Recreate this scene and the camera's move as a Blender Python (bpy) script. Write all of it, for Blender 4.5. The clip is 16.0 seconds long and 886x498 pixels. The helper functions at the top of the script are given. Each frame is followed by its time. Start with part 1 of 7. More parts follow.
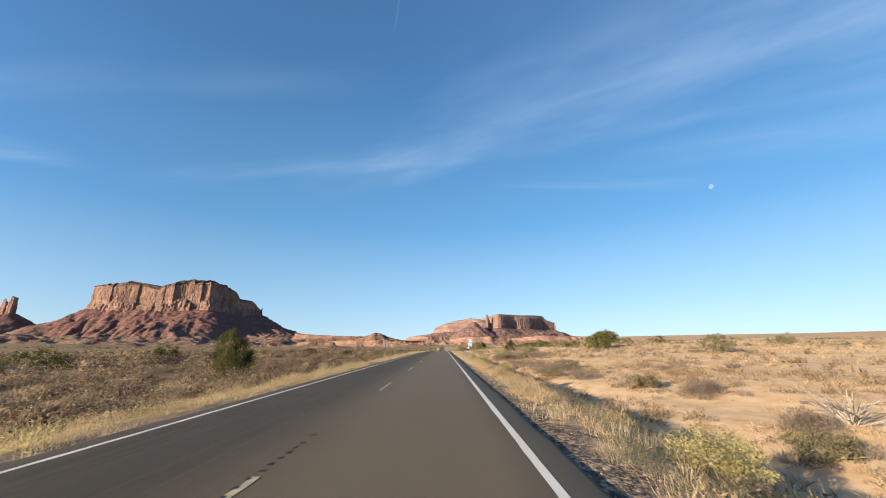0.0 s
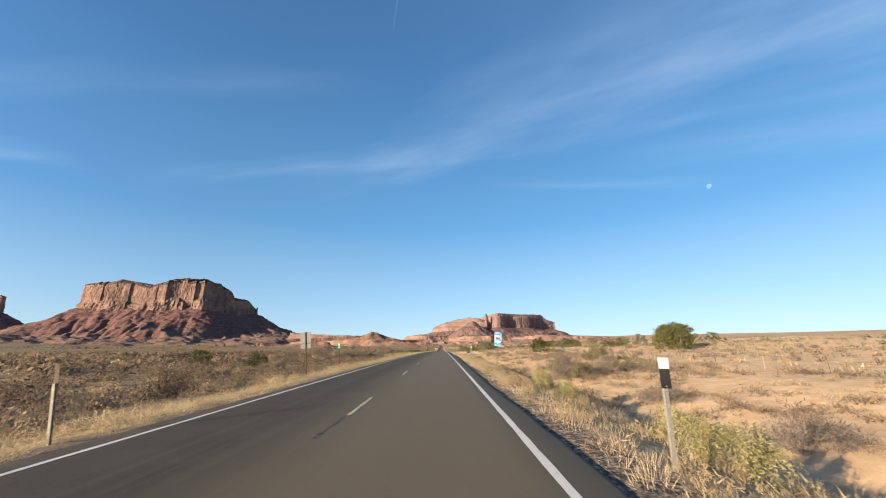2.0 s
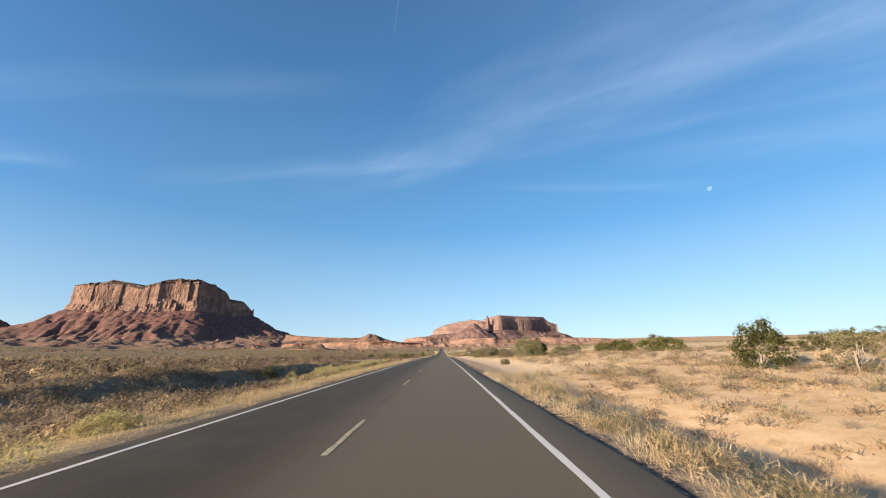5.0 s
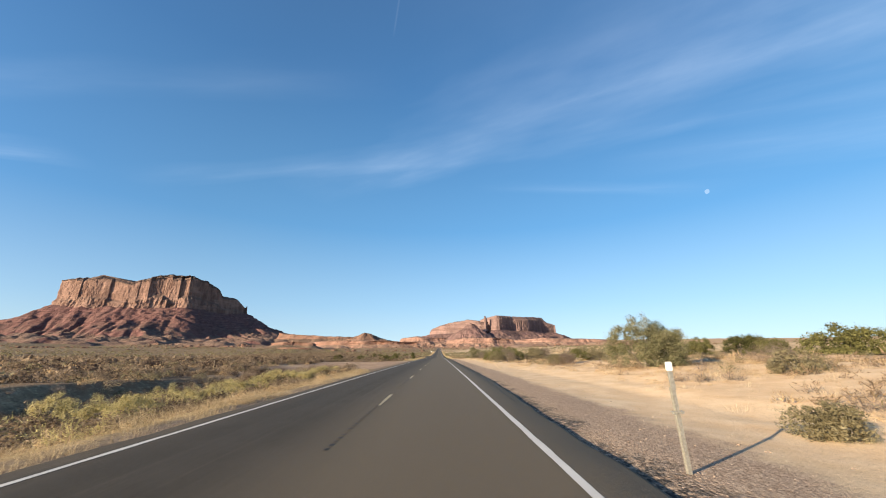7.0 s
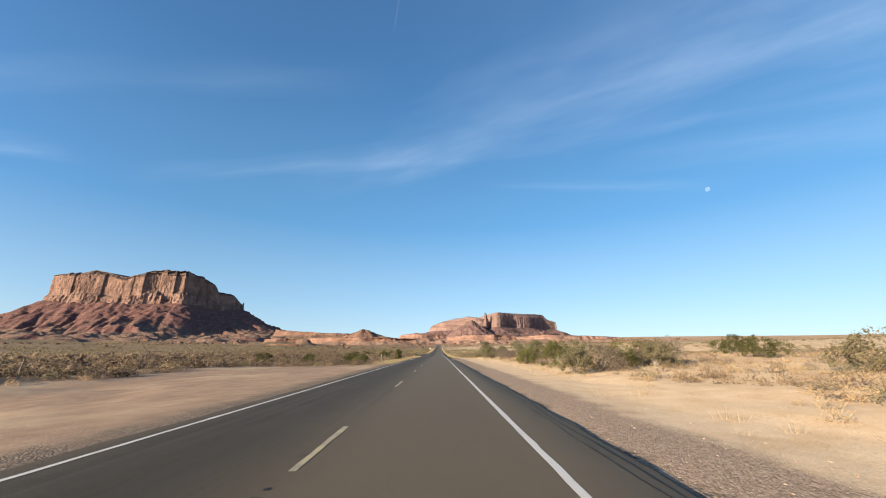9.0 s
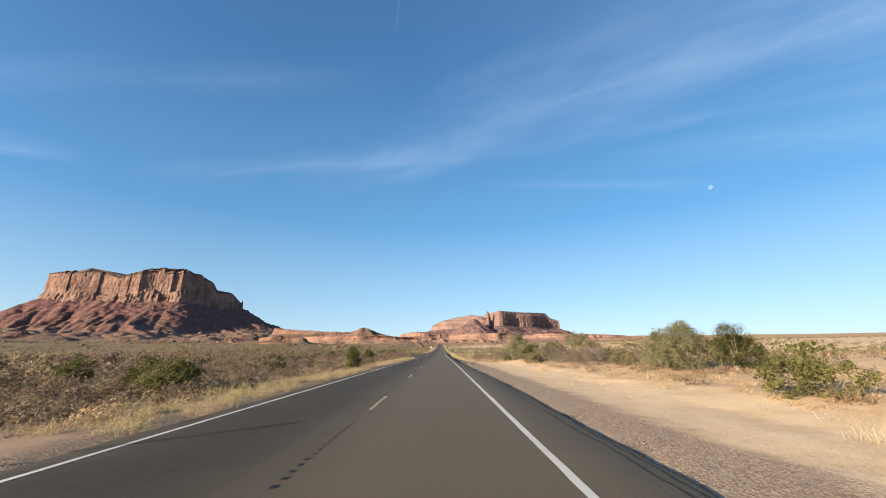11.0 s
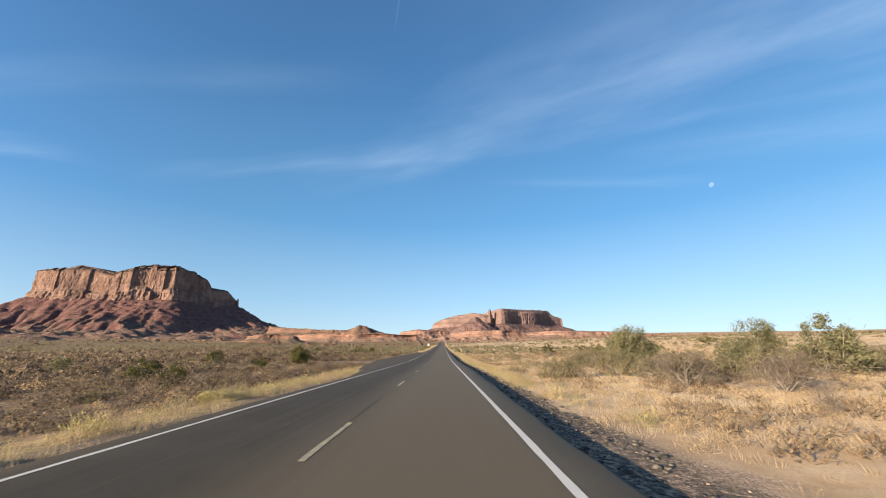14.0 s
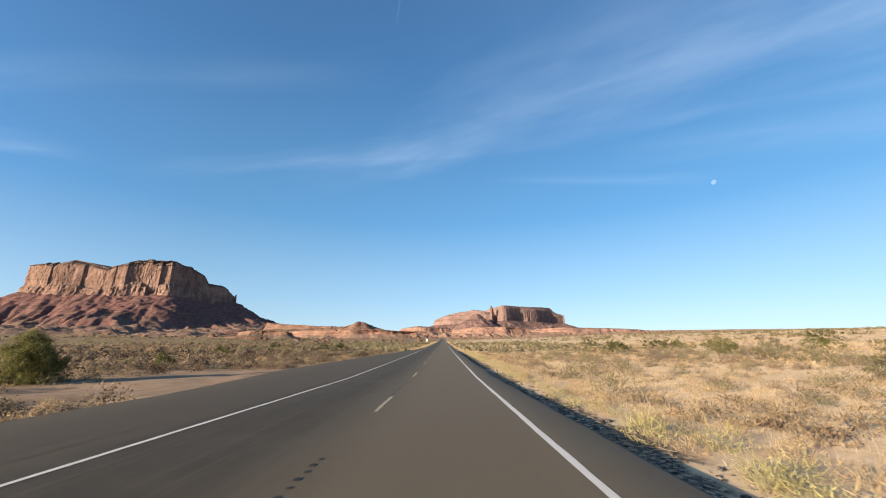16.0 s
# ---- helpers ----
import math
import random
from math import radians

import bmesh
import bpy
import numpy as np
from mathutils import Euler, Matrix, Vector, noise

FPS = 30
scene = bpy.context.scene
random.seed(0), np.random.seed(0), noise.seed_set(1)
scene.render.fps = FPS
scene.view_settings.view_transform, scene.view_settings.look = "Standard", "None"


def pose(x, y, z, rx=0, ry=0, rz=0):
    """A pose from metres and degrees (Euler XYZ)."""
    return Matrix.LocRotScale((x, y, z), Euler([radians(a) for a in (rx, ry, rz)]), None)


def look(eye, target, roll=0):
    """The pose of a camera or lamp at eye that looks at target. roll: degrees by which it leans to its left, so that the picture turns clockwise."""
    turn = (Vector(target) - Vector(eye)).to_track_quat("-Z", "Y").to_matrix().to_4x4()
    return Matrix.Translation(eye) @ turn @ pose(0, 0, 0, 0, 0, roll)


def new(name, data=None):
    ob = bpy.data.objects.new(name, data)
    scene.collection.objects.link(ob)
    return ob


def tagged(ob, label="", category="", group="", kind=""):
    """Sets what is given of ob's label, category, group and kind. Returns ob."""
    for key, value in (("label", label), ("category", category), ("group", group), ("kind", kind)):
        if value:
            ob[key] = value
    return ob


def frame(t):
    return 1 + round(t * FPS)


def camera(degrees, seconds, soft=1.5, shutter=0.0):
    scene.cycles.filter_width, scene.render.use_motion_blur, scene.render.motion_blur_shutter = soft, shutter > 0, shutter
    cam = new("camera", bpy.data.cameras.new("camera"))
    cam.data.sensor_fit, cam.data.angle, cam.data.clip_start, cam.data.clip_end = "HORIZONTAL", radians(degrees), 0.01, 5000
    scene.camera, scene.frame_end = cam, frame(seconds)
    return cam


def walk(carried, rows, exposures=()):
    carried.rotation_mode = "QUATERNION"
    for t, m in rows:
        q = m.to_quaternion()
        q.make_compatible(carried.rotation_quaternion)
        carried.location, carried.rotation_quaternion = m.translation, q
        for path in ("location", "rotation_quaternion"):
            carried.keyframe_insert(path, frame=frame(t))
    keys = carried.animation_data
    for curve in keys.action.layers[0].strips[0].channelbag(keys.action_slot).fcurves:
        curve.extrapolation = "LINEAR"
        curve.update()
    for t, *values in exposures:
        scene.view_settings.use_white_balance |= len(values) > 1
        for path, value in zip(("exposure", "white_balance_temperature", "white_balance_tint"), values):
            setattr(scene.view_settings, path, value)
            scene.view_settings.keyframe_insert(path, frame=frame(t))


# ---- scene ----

LENS = 101.0
EYE = 1.565          # height of the lens over the road
PATH = [
    (0, 2.38, 2.70, -0.13, 15.76, -0.79),
    (0.5, 2.35, 13.08, -0.19, 15.76, -0.87),
    (1, 2.31, 23.46, -0.25, 15.75, -0.94),
    (1.5, 2.30, 33.84, -0.36, 15.67, -0.94),
    (2, 2.24, 44.22, -0.37, 15.68, -0.88),
    (2.5, 2.18, 54.60, -0.31, 15.73, -0.85),
    (3, 2.12, 65.25, -0.23, 15.83, -0.87),
    (3.5, 2.04, 75.90, -0.17, 15.86, -0.91),
    (4, 1.97, 86.65, -0.24, 15.94, -1.08),
    (6.5, 1.85, 140.40, -0.45, 16.13, -0.40),
    (7, 1.87, 151.15, -0.61, 16.08, -0.38),
    (7.5, 1.93, 161.90, -0.81, 15.94, -0.35),
    (8, 2.00, 172.65, -0.84, 15.89, -0.35),
    (8.5, 2.01, 183.40, -0.72, 15.76, -0.34),
    (9, 2.01, 194.30, -0.59, 15.66, -0.28),
    (11.5, 1.97, 248.66, -0.28, 15.45, -0.34),
    (12, 2.00, 259.53, -0.47, 15.38, -0.50),
    (12.5, 2.04, 270.40, -0.58, 15.36, -0.56),
    (13, 2.10, 281.45, -0.57, 15.30, -0.62),
    (13.5, 2.13, 292.50, -0.41, 15.33, -0.54),
    (14, 2.12, 303.55, -0.18, 15.27, -0.52),
    (14.5, 2.04, 314.60, -0.03, 15.13, -0.54),
    (15, 1.94, 325.77, 0.19, 15.00, -0.33),
    (15.5, 1.84, 336.93, 0.25, 14.92, -0.29),
    (16, 1.79, 348.10, 0.02, 14.86, -0.40),
]

# slope of the road in per cent along its length
SLOPE_Y = [-300, 60, 190, 285, 325, 370]
SLOPE_P = [1.6, 1.6, 0.15, -0.05, -0.8, -0.7]
ROAD_Y = np.arange(-300.0, 371.0, 1.0)
ROAD_Z = np.cumsum(np.interp(ROAD_Y, SLOPE_Y, SLOPE_P) / 100.0)
ROAD_Z = ROAD_Z - np.interp(0.0, ROAD_Y, ROAD_Z)


def far_rise(d):
    """The plain climbs gently away from the road's crest."""
    return 0.034 * 250.0 * np.log1p(np.exp((d - 500.0) / 250.0))


def base_z(x, y):
    """Height of the plain, with the road's own profile near it."""
    x, y = np.asarray(x, float), np.asarray(y, float)
    yc = np.clip(y, -300.0, 370.0)
    own = np.interp(yc, ROAD_Y, ROAD_Z) - far_rise(np.abs(yc - 150.0))
    fade = np.clip((620.0 - y) / 250.0, 0.0, 1.0)
    fade = fade * fade * (3 - 2 * fade)
    side = np.clip((700.0 - np.abs(x)) / 600.0, 0.0, 1.0)
    az = np.clip((np.arctan2(x, np.maximum(y, 1.0)) - 0.45) / 0.45, 0.0, 1.0)
    return own * fade * side + far_rise(np.hypot(x, y - 150.0)) * (1 - 0.2 * az * az * (3 - 2 * az))


def eye_and_aim(x, y, yaw, pitch):
    e = Vector((x, y, float(base_z(0, y)) + EYE))
    a, p = radians(yaw), radians(pitch)
    return e, e + 100 * Vector((-math.sin(a) * math.cos(p), math.cos(a) * math.cos(p), math.sin(p)))


cam = camera(LENS, 16.0, soft=1.05, shutter=0.04)
walk(cam, [(t, look(*eye_and_aim(x, y, yaw, pitch), roll)) for t, x, y, yaw, pitch, roll in PATH],
     exposures=[(0.0, 1.58), (16.0, 1.58)])

# ---- light ----
SUN_EL, SUN_AZ = 11.8, 231.0       # low evening sun behind the road's left side
SUN_FROM = Vector((math.sin(radians(SUN_AZ)) * math.cos(radians(SUN_EL)), math.cos(radians(SUN_AZ)) * math.cos(radians(SUN_EL)), math.sin(radians(SUN_EL))))
sun = new("sun", bpy.data.lights.new("sun", "SUN"))
sun.data.energy, sun.data.angle, sun.data.color = 5.0, radians(0.53), (1.0, 0.84, 0.61)
sun.matrix_world = look(SUN_FROM * 100, (0, 0, 0))

MOON = Vector((0.8071, 1.0, 0.4648)).normalized()


def make_world():
    w = bpy.data.worlds.new("evening_sky")
    scene.world = w
    w.use_nodes = True
    nt = w.node_tree
    nt.nodes.clear()
    n, l = nt.nodes.new, nt.links.new
    out, bg = n("ShaderNodeOutputWorld"), n("ShaderNodeBackground")
    sky = n("ShaderNodeTexSky")
    sky.sky_type, sky.sun_disc = "NISHITA", False
    sky.sun_elevation, sky.sun_rotation = radians(SUN_EL), radians(SUN_AZ)
    sky.altitude, sky.air_density, sky.dust_density, sky.ozone_density = 1600, 1.0, 0.12, 2.8
    bg.inputs["Strength"].default_value = 0.076
    tc = n("ShaderNodeTexCoord")
    sep = n("ShaderNodeSeparateXYZ")
    l(tc.outputs["Generated"], sep.inputs[0])

    def math_node(op, a, b=None, c=None, clamp=False):
        m = n("ShaderNodeMath")
        m.operation, m.use_clamp = op, clamp
        for i, v in enumerate((a, b, c)):
            if v is None:
                continue
            if isinstance(v, (int, float)):
                m.inputs[i].default_value = v
            else:
                l(v, m.inputs[i])
        return m.outputs[0]

    def noise_node(vec, scale, detail, rough):
        m = n("ShaderNodeTexNoise")
        m.inputs["Scale"].default_value, m.inputs["Detail"].default_value, m.inputs["Roughness"].default_value = scale, detail, rough
        l(vec, m.inputs["Vector"])
        return m.outputs["Fac"]

    # thin high cloud: the direction is laid out on a plane high above, so the streaks draw together towards the horizon
    zc = math_node("MAXIMUM", sep.outputs["Z"], 0.03)
    px, py = math_node("DIVIDE", sep.outputs["X"], zc), math_node("DIVIDE", sep.outputs["Y"], zc)
    comb = n("ShaderNodeCombineXYZ")
    l(px, comb.inputs[0]), l(py, comb.inputs[1])

    def band(angle, centre, above, below, ends, seed, scale, amount, stretch=0.22):
        """One streak of cirrus across the plane: its run, its distance, how far it fades to either side, its two ends and its fibre."""
        mp = n("ShaderNodeMapping")
        mp.inputs["Rotation"].default_value = (0, 0, radians(angle))
        l(comb.outputs[0], mp.inputs["Vector"])
        s = n("ShaderNodeSeparateXYZ")
        l(mp.outputs[0], s.inputs[0])
        c2 = n("ShaderNodeCombineXYZ")
        l(math_node("MULTIPLY", s.outputs["X"], stretch), c2.inputs[0])
        l(s.outputs["Y"], c2.inputs[1])
        c2.inputs[2].default_value = seed
        wob = noise_node(c2.outputs[0], scale * 0.6, 3, 0.5)
        off = math_node("SUBTRACT", math_node("ADD", s.outputs["Y"], math_node("MULTIPLY", math_node("SUBTRACT", wob, 0.5), (above + below) * 1.5)), centre)
        up = math_node("ADD", 1.0, math_node("DIVIDE", off, above), clamp=True)
        down = math_node("SUBTRACT", 1.0, math_node("DIVIDE", off, below), clamp=True)
        prof = math_node("MULTIPLY", up, down)
        prof = math_node("MULTIPLY", prof, math_node("DIVIDE", math_node("SUBTRACT", s.outputs["X"], ends[0]), ends[1], clamp=True))
        prof = math_node("MULTIPLY", prof, math_node("DIVIDE", math_node("SUBTRACT", ends[2], s.outputs["X"]), ends[3], clamp=True))
        fib = noise_node(c2.outputs[0], scale, 6, 0.6)
        fib = math_node("MULTIPLY", math_node("SUBTRACT", fib, 0.20), 1.7, clamp=True)
        return math_node("MULTIPLY", math_node("MULTIPLY", prof, fib), amount)

    cloud = band(30.5, 1.47, 0.36, 0.28, (-1.9, 0.8, 3.0, 1.0), 1.0, 5.0, 0.135, 0.34)
    for row in ((34.0, 1.32, 0.45, 0.32, (-0.9, 1.2, 3.0, 1.0), 3.0, 5.0, 0.13, 0.4), (33.0, 1.10, 0.9, 0.7, (-0.6, 1.0, 3.5, 1.0), 21.0, 2.5, 0.09, 0.6), (24.0, 1.75, 0.30, 0.22, (-0.6, 1.0, 3.4, 1.0), 17.0, 5.0, 0.08), (-15.0, 2.17, 0.22, 0.12, (-3.6, 0.9, -1.32, 0.3), 5.0, 6.0, 0.14),
                (0.0, 1.15, 0.14, 0.12, (-2.6, 0.8, -0.1, 0.7), 7.0, 5.0, 0.06), (11.0, 1.65, 0.16, 0.12, (-2.2, 0.6, 0.2, 0.8), 9.0, 5.0, 0.10),
                (0.0, 2.12, 0.16, 0.10, (0.2, 0.6, 1.9, 0.5), 11.0, 5.0, 0.08), (20.0, 2.0, 0.5, 0.4, (0.2, 0.8, 4.0, 1.0), 13.0, 3.0, 0.15),
                (-104.0, -0.0892, 0.004, 0.004, (0.3, 0.4, 0.97, 0.05), 15.0, 0.3, 0.07)):
        cloud = math_node("ADD", cloud, band(*row))
    cloud = math_node("ADD", cloud, 0.05, clamp=True)

    # the day moon, a little short of full
    def disc(vec, radius):
        d = n("ShaderNodeVectorMath")
        d.operation = "DOT_PRODUCT"
        l(tc.outputs["Generated"], d.inputs[0])
        d.inputs[1].default_value = vec
        return math_node("GREATER_THAN", d.outputs["Value"], math.cos(radians(radius)))

    side = MOON.cross(Vector((0, 0, 1))).normalized()
    moon = math_node("MULTIPLY", disc(MOON, 0.31), disc((MOON - side * 0.0022 + Vector((0, 0, 0.0012))).normalized(), 0.34))
    cover = math_node("MAXIMUM", cloud, math_node("MULTIPLY", moon, 0.36))

    mix = n("ShaderNodeMix")
    mix.data_type = "RGBA"
    l(cover, mix.inputs["Factor"])
    deep = n("ShaderNodeHueSaturation")
    up = math_node("MULTIPLY", sep.outputs["Z"], 3.2, clamp=True)
    l(math_node("ADD", 0.72, math_node("MULTIPLY", up, 0.50)), deep.inputs["Saturation"])
    l(math_node("ADD", 0.90, math_node("MULTIPLY", up, 0.22)), deep.inputs["Value"])
    l(sky.outputs[0], deep.inputs["Color"])
    # clear dry air: blue holds down to the horizon
    clear = n("ShaderNodeValToRGB")
    l(sep.outputs["Z"], clear.inputs[0])
    stops = ((0.0, (0.60, 0.83, 0.955)), (0.12, (0.365, 0.66, 0.925)), (0.32, (0.125, 0.40, 0.75)), (0.64, (0.030, 0.195, 0.485)), (1.0, (0.014, 0.085, 0.26)))
    while len(clear.color_ramp.elements) < len(stops):
        clear.color_ramp.elements.new(0.5)
    for e, (at, col) in zip(clear.color_ramp.elements, stops):
        e.position, e.color = at, (*col, 1)
    lift = n("ShaderNodeVectorMath")
    lift.operation = "SCALE"
    l(clear.outputs[0], lift.inputs[0])
    lift.inputs["Scale"].default_value = 4.15
    both = n("ShaderNodeMix")
    both.data_type = "RGBA"
    # towards the low sun the sky's own warm glare takes over
    toward = n("ShaderNodeVectorMath")
    toward.operation = "DOT_PRODUCT"
    l(tc.outputs["Generated"], toward.inputs[0])
    toward.inputs[1].default_value = SUN_FROM
    glare = math_node("MULTIPLY", math_node("ADD", toward.outputs["Value"], 0.05), 1.3, clamp=True)
    l(math_node("SUBTRACT", 0.84, math_node("MULTIPLY", glare, 0.70)), both.inputs["Factor"])
    l(deep.outputs[0], both.inputs["A"])
    # a clear sky is deepest at right angles to the sun and pales again opposite it
    opposite = math_node("MULTIPLY", toward.outputs["Value"], -1.0, clamp=True)
    l(math_node("MULTIPLY", math_node("ADD", 0.865, math_node("MULTIPLY", opposite, 0.27)), 4.30), lift.inputs["Scale"])
    l(lift.outputs[0], both.inputs["B"])
    # the bright warm air round the low sun
    aureole = n("ShaderNodeVectorMath")
    aureole.operation = "SCALE"
    aureole.inputs[0].default_value = (3.0, 2.0, 1.1)
    l(math_node("POWER", math_node("MULTIPLY", toward.outputs["Value"], 1.0, clamp=True), 5.0), aureole.inputs["Scale"])
    warm = n("ShaderNodeVectorMath")
    l(both.outputs["Result"], warm.inputs[0])
    l(aureole.outputs[0], warm.inputs[1])
    l(warm.outputs[0], mix.inputs["A"])
    mix.inputs["B"].default_value = (4.3, 5.0, 6.0, 1)
    l(mix.outputs["Result"], bg.inputs["Color"])
    l(bg.outputs[0], out.inputs["Surface"])


make_world()

# ---- value noise in numpy, for heights and scattering ----
def _hash(i, j, seed):
    h = (i.astype(np.int64) * 374761393 + j.astype(np.int64) * 668265263 + seed * 144665) & 0x7FFFFFFF
    h = ((h ^ (h >> 13)) * 1274126177) & 0x7FFFFFFF
    return ((h ^ (h >> 16)) & 0xFFFF) / 65535.0


def vnoise(x, y, seed=0):
    x, y = np.asarray(x, float), np.asarray(y, float)
    i, j = np.floor(x), np.floor(y)
    u, v = x - i, y - j
    u, v = u * u * (3 - 2 * u), v * v * (3 - 2 * v)
    a, b = _hash(i, j, seed), _hash(i + 1, j, seed)
    c, d = _hash(i, j + 1, seed), _hash(i + 1, j + 1, seed)
    return (a * (1 - u) + b * u) * (1 - v) + (c * (1 - u) + d * u) * v - 0.5


def fbm(x, y, seed=0, octaves=4, rough=0.5):
    total, amp = 0.0, 1.0
    for k in range(octaves):
        total = total + amp * vnoise(np.asarray(x) * 2.03 ** k, np.asarray(y) * 2.03 ** k, seed + 17 * k)
        amp *= rough
    return total


def smooth(a, b, v):
    t = np.clip((np.asarray(v, float) - a) / (b - a), 0, 1)
    return t * t * (3 - 2 * t)


# ---- materials ----
TONE = 0.80          # reflectance of the dry, dusty surfaces as a whole


class Nodes:
    """A short hand for node trees of materials."""

    def __init__(self, name):
        self.mat = bpy.data.materials.new(name)
        self.mat.use_nodes = True
        self.nt = self.mat.node_tree
        self.bsdf = self.nt.nodes["Principled BSDF"]
        self.tc = self.nt.nodes.new("ShaderNodeTexCoord")
        self.geo = self.nt.nodes.new("ShaderNodeNewGeometry")

    def node(self, kind, **sets):
        m = self.nt.nodes.new(kind)
        for k, v in sets.items():
            if k in m.inputs.keys():
                if hasattr(v, "is_linked"):
                    self.nt.links.new(v, m.inputs[k])
                else:
                    m.inputs[k].default_value = v
        return m

    def link(self, a, b):
        self.nt.links.new(a, b)

    def math(self, op, a, b=0.0, clamp=False):
        m = self.nt.nodes.new("ShaderNodeMath")
        m.operation, m.use_clamp = op, clamp
        for i, v in enumerate((a, b)):
            if isinstance(v, (int, float)):
                m.inputs[i].default_value = v
            else:
                self.link(v, m.inputs[i])
        return m.outputs[0]

    def place(self, sx=1.0, sy=1.0, sz=1.0):
        m = self.nt.nodes.new("ShaderNodeMapping")
        m.inputs["Scale"].default_value = (sx, sy, sz)
        self.link(self.geo.outputs["Position"], m.inputs["Vector"])
        return m.outputs[0]

    def noise(self, vec, scale, detail=4, rough=0.55):
        return self.node("ShaderNodeTexNoise", Vector=vec, Scale=scale, Detail=detail, Roughness=rough).outputs["Fac"]

    def ramp(self, fac, *stops):
        r = self.nt.nodes.new("ShaderNodeValToRGB")
        self.link(fac, r.inputs[0])
        while len(r.color_ramp.elements) < len(stops):
            r.color_ramp.elements.new(0.5)
        for e, (p, c) in zip(r.color_ramp.elements, stops):
            e.position, e.color = p, (*c, 1) if len(c) == 3 else c
        return r.outputs[0]

    def mix(self, fac, a, b, blend="MIX"):
        m = self.nt.nodes.new("ShaderNodeMix")
        m.data_type, m.blend_type = "RGBA", blend
        for key, v in (("Factor", fac), ("A", a), ("B", b)):
            if isinstance(v, tuple):
                m.inputs[key].default_value = (*v, 1) if len(v) == 3 else v
            elif isinstance(v, (int, float)):
                m.inputs[key].default_value = v
            else:
                self.link(v, m.inputs[key])
        return m.outputs["Result"]

    def step(self, v, lo, hi):
        m = self.nt.nodes.new("ShaderNodeMapRange")
        m.interpolation_type = "SMOOTHSTEP"
        self.link(v, m.inputs["Value"])
        m.inputs["From Min"].default_value, m.inputs["From Max"].default_value = lo, hi
        return m.outputs["Result"]

    def done(self, color, rough=0.9, bump=None, strength=0.4, distance=0.05, spec=0.25, metal=0.0):
        b = self.bsdf
        if isinstance(color, tuple):
            b.inputs["Base Color"].default_value = (*[v * TONE for v in color], 1)
        else:
            self.link(self.mix(1.0, color, (TONE, TONE, TONE), "MULTIPLY"), b.inputs["Base Color"])
        if isinstance(rough, (int, float)):
            b.inputs["Roughness"].default_value = rough
        else:
            self.link(rough, b.inputs["Roughness"])
        b.inputs["Specular IOR Level"].default_value = spec
        b.inputs["Metallic"].default_value = metal
        if bump is not None:
            bn = self.nt.nodes.new("ShaderNodeBump")
            bn.inputs["Strength"].default_value, bn.inputs["Distance"].default_value = strength, distance
            self.link(bump, bn.inputs["Height"])
            self.link(bn.outputs[0], b.inputs["Normal"])
        return self.mat


def mat_asphalt():
    k = Nodes("worn_asphalt")
    p = k.place()
    grain = k.noise(p, 90, 3, 0.7)
    blotch = k.noise(p, 0.55, 4, 0.6)
    lanes = k.noise(k.place(1.3, 0.02, 1), 1.0, 3, 0.5)
    long = k.noise(k.place(6.0, 0.05, 1), 1.0, 2, 0.5)
    c = k.ramp(grain, (0.25, (0.026, 0.0205, 0.0135)), (0.55, (0.050, 0.0395, 0.026)), (0.82, (0.112, 0.089, 0.058)))
    c = k.mix(k.math("MULTIPLY", k.step(blotch, 0.40, 0.75), 0.40), c, (0.088, 0.072, 0.053))
    c = k.mix(k.math("MULTIPLY", k.step(lanes, 0.42, 0.62), 0.5), c, (0.062, 0.051, 0.038))
    c = k.mix(k.math("MULTIPLY", k.step(long, 0.5, 0.7), 0.25), c, (0.115, 0.092, 0.066))
    across = k.node("ShaderNodeSeparateXYZ", Vector=p).outputs["X"]
    c = k.mix(k.math("MULTIPLY", k.step(across, -3.75, -4.4), 0.6), c, k.ramp(grain, (0.25, (0.052, 0.039, 0.025)), (0.55, (0.092, 0.070, 0.046)), (0.82, (0.16, 0.124, 0.084))))
    c = k.mix(k.math("MULTIPLY", k.step(across, -1.7, 1.0), 0.80), c, k.ramp(grain, (0.25, (0.104, 0.080, 0.052)), (0.55, (0.172, 0.134, 0.088)), (0.82, (0.28, 0.222, 0.148))))
    return k.done(c, 0.85, k.math("ADD", k.math("MULTIPLY", grain, 0.6), k.noise(p, 260, 2, 0.6)), 0.5, 0.006, 0.25)


def mat_paint(name, col, worn, amount):
    k = Nodes(name)
    p = k.place()
    wear = k.math("ADD", k.math("MULTIPLY", k.noise(p, 3.0, 5, 0.7), 0.6), k.math("MULTIPLY", k.noise(p, 55, 3, 0.7), 0.5))
    c = k.mix(k.step(wear, amount, amount + 0.14), col, worn)
    c = k.mix(k.math("MULTIPLY", k.noise(p, 1.1, 4, 0.6), 0.4), c, (0.33, 0.28, 0.22))
    return k.done(c, 0.7, k.noise(p, 120, 2, 0.6), 0.4, 0.004)


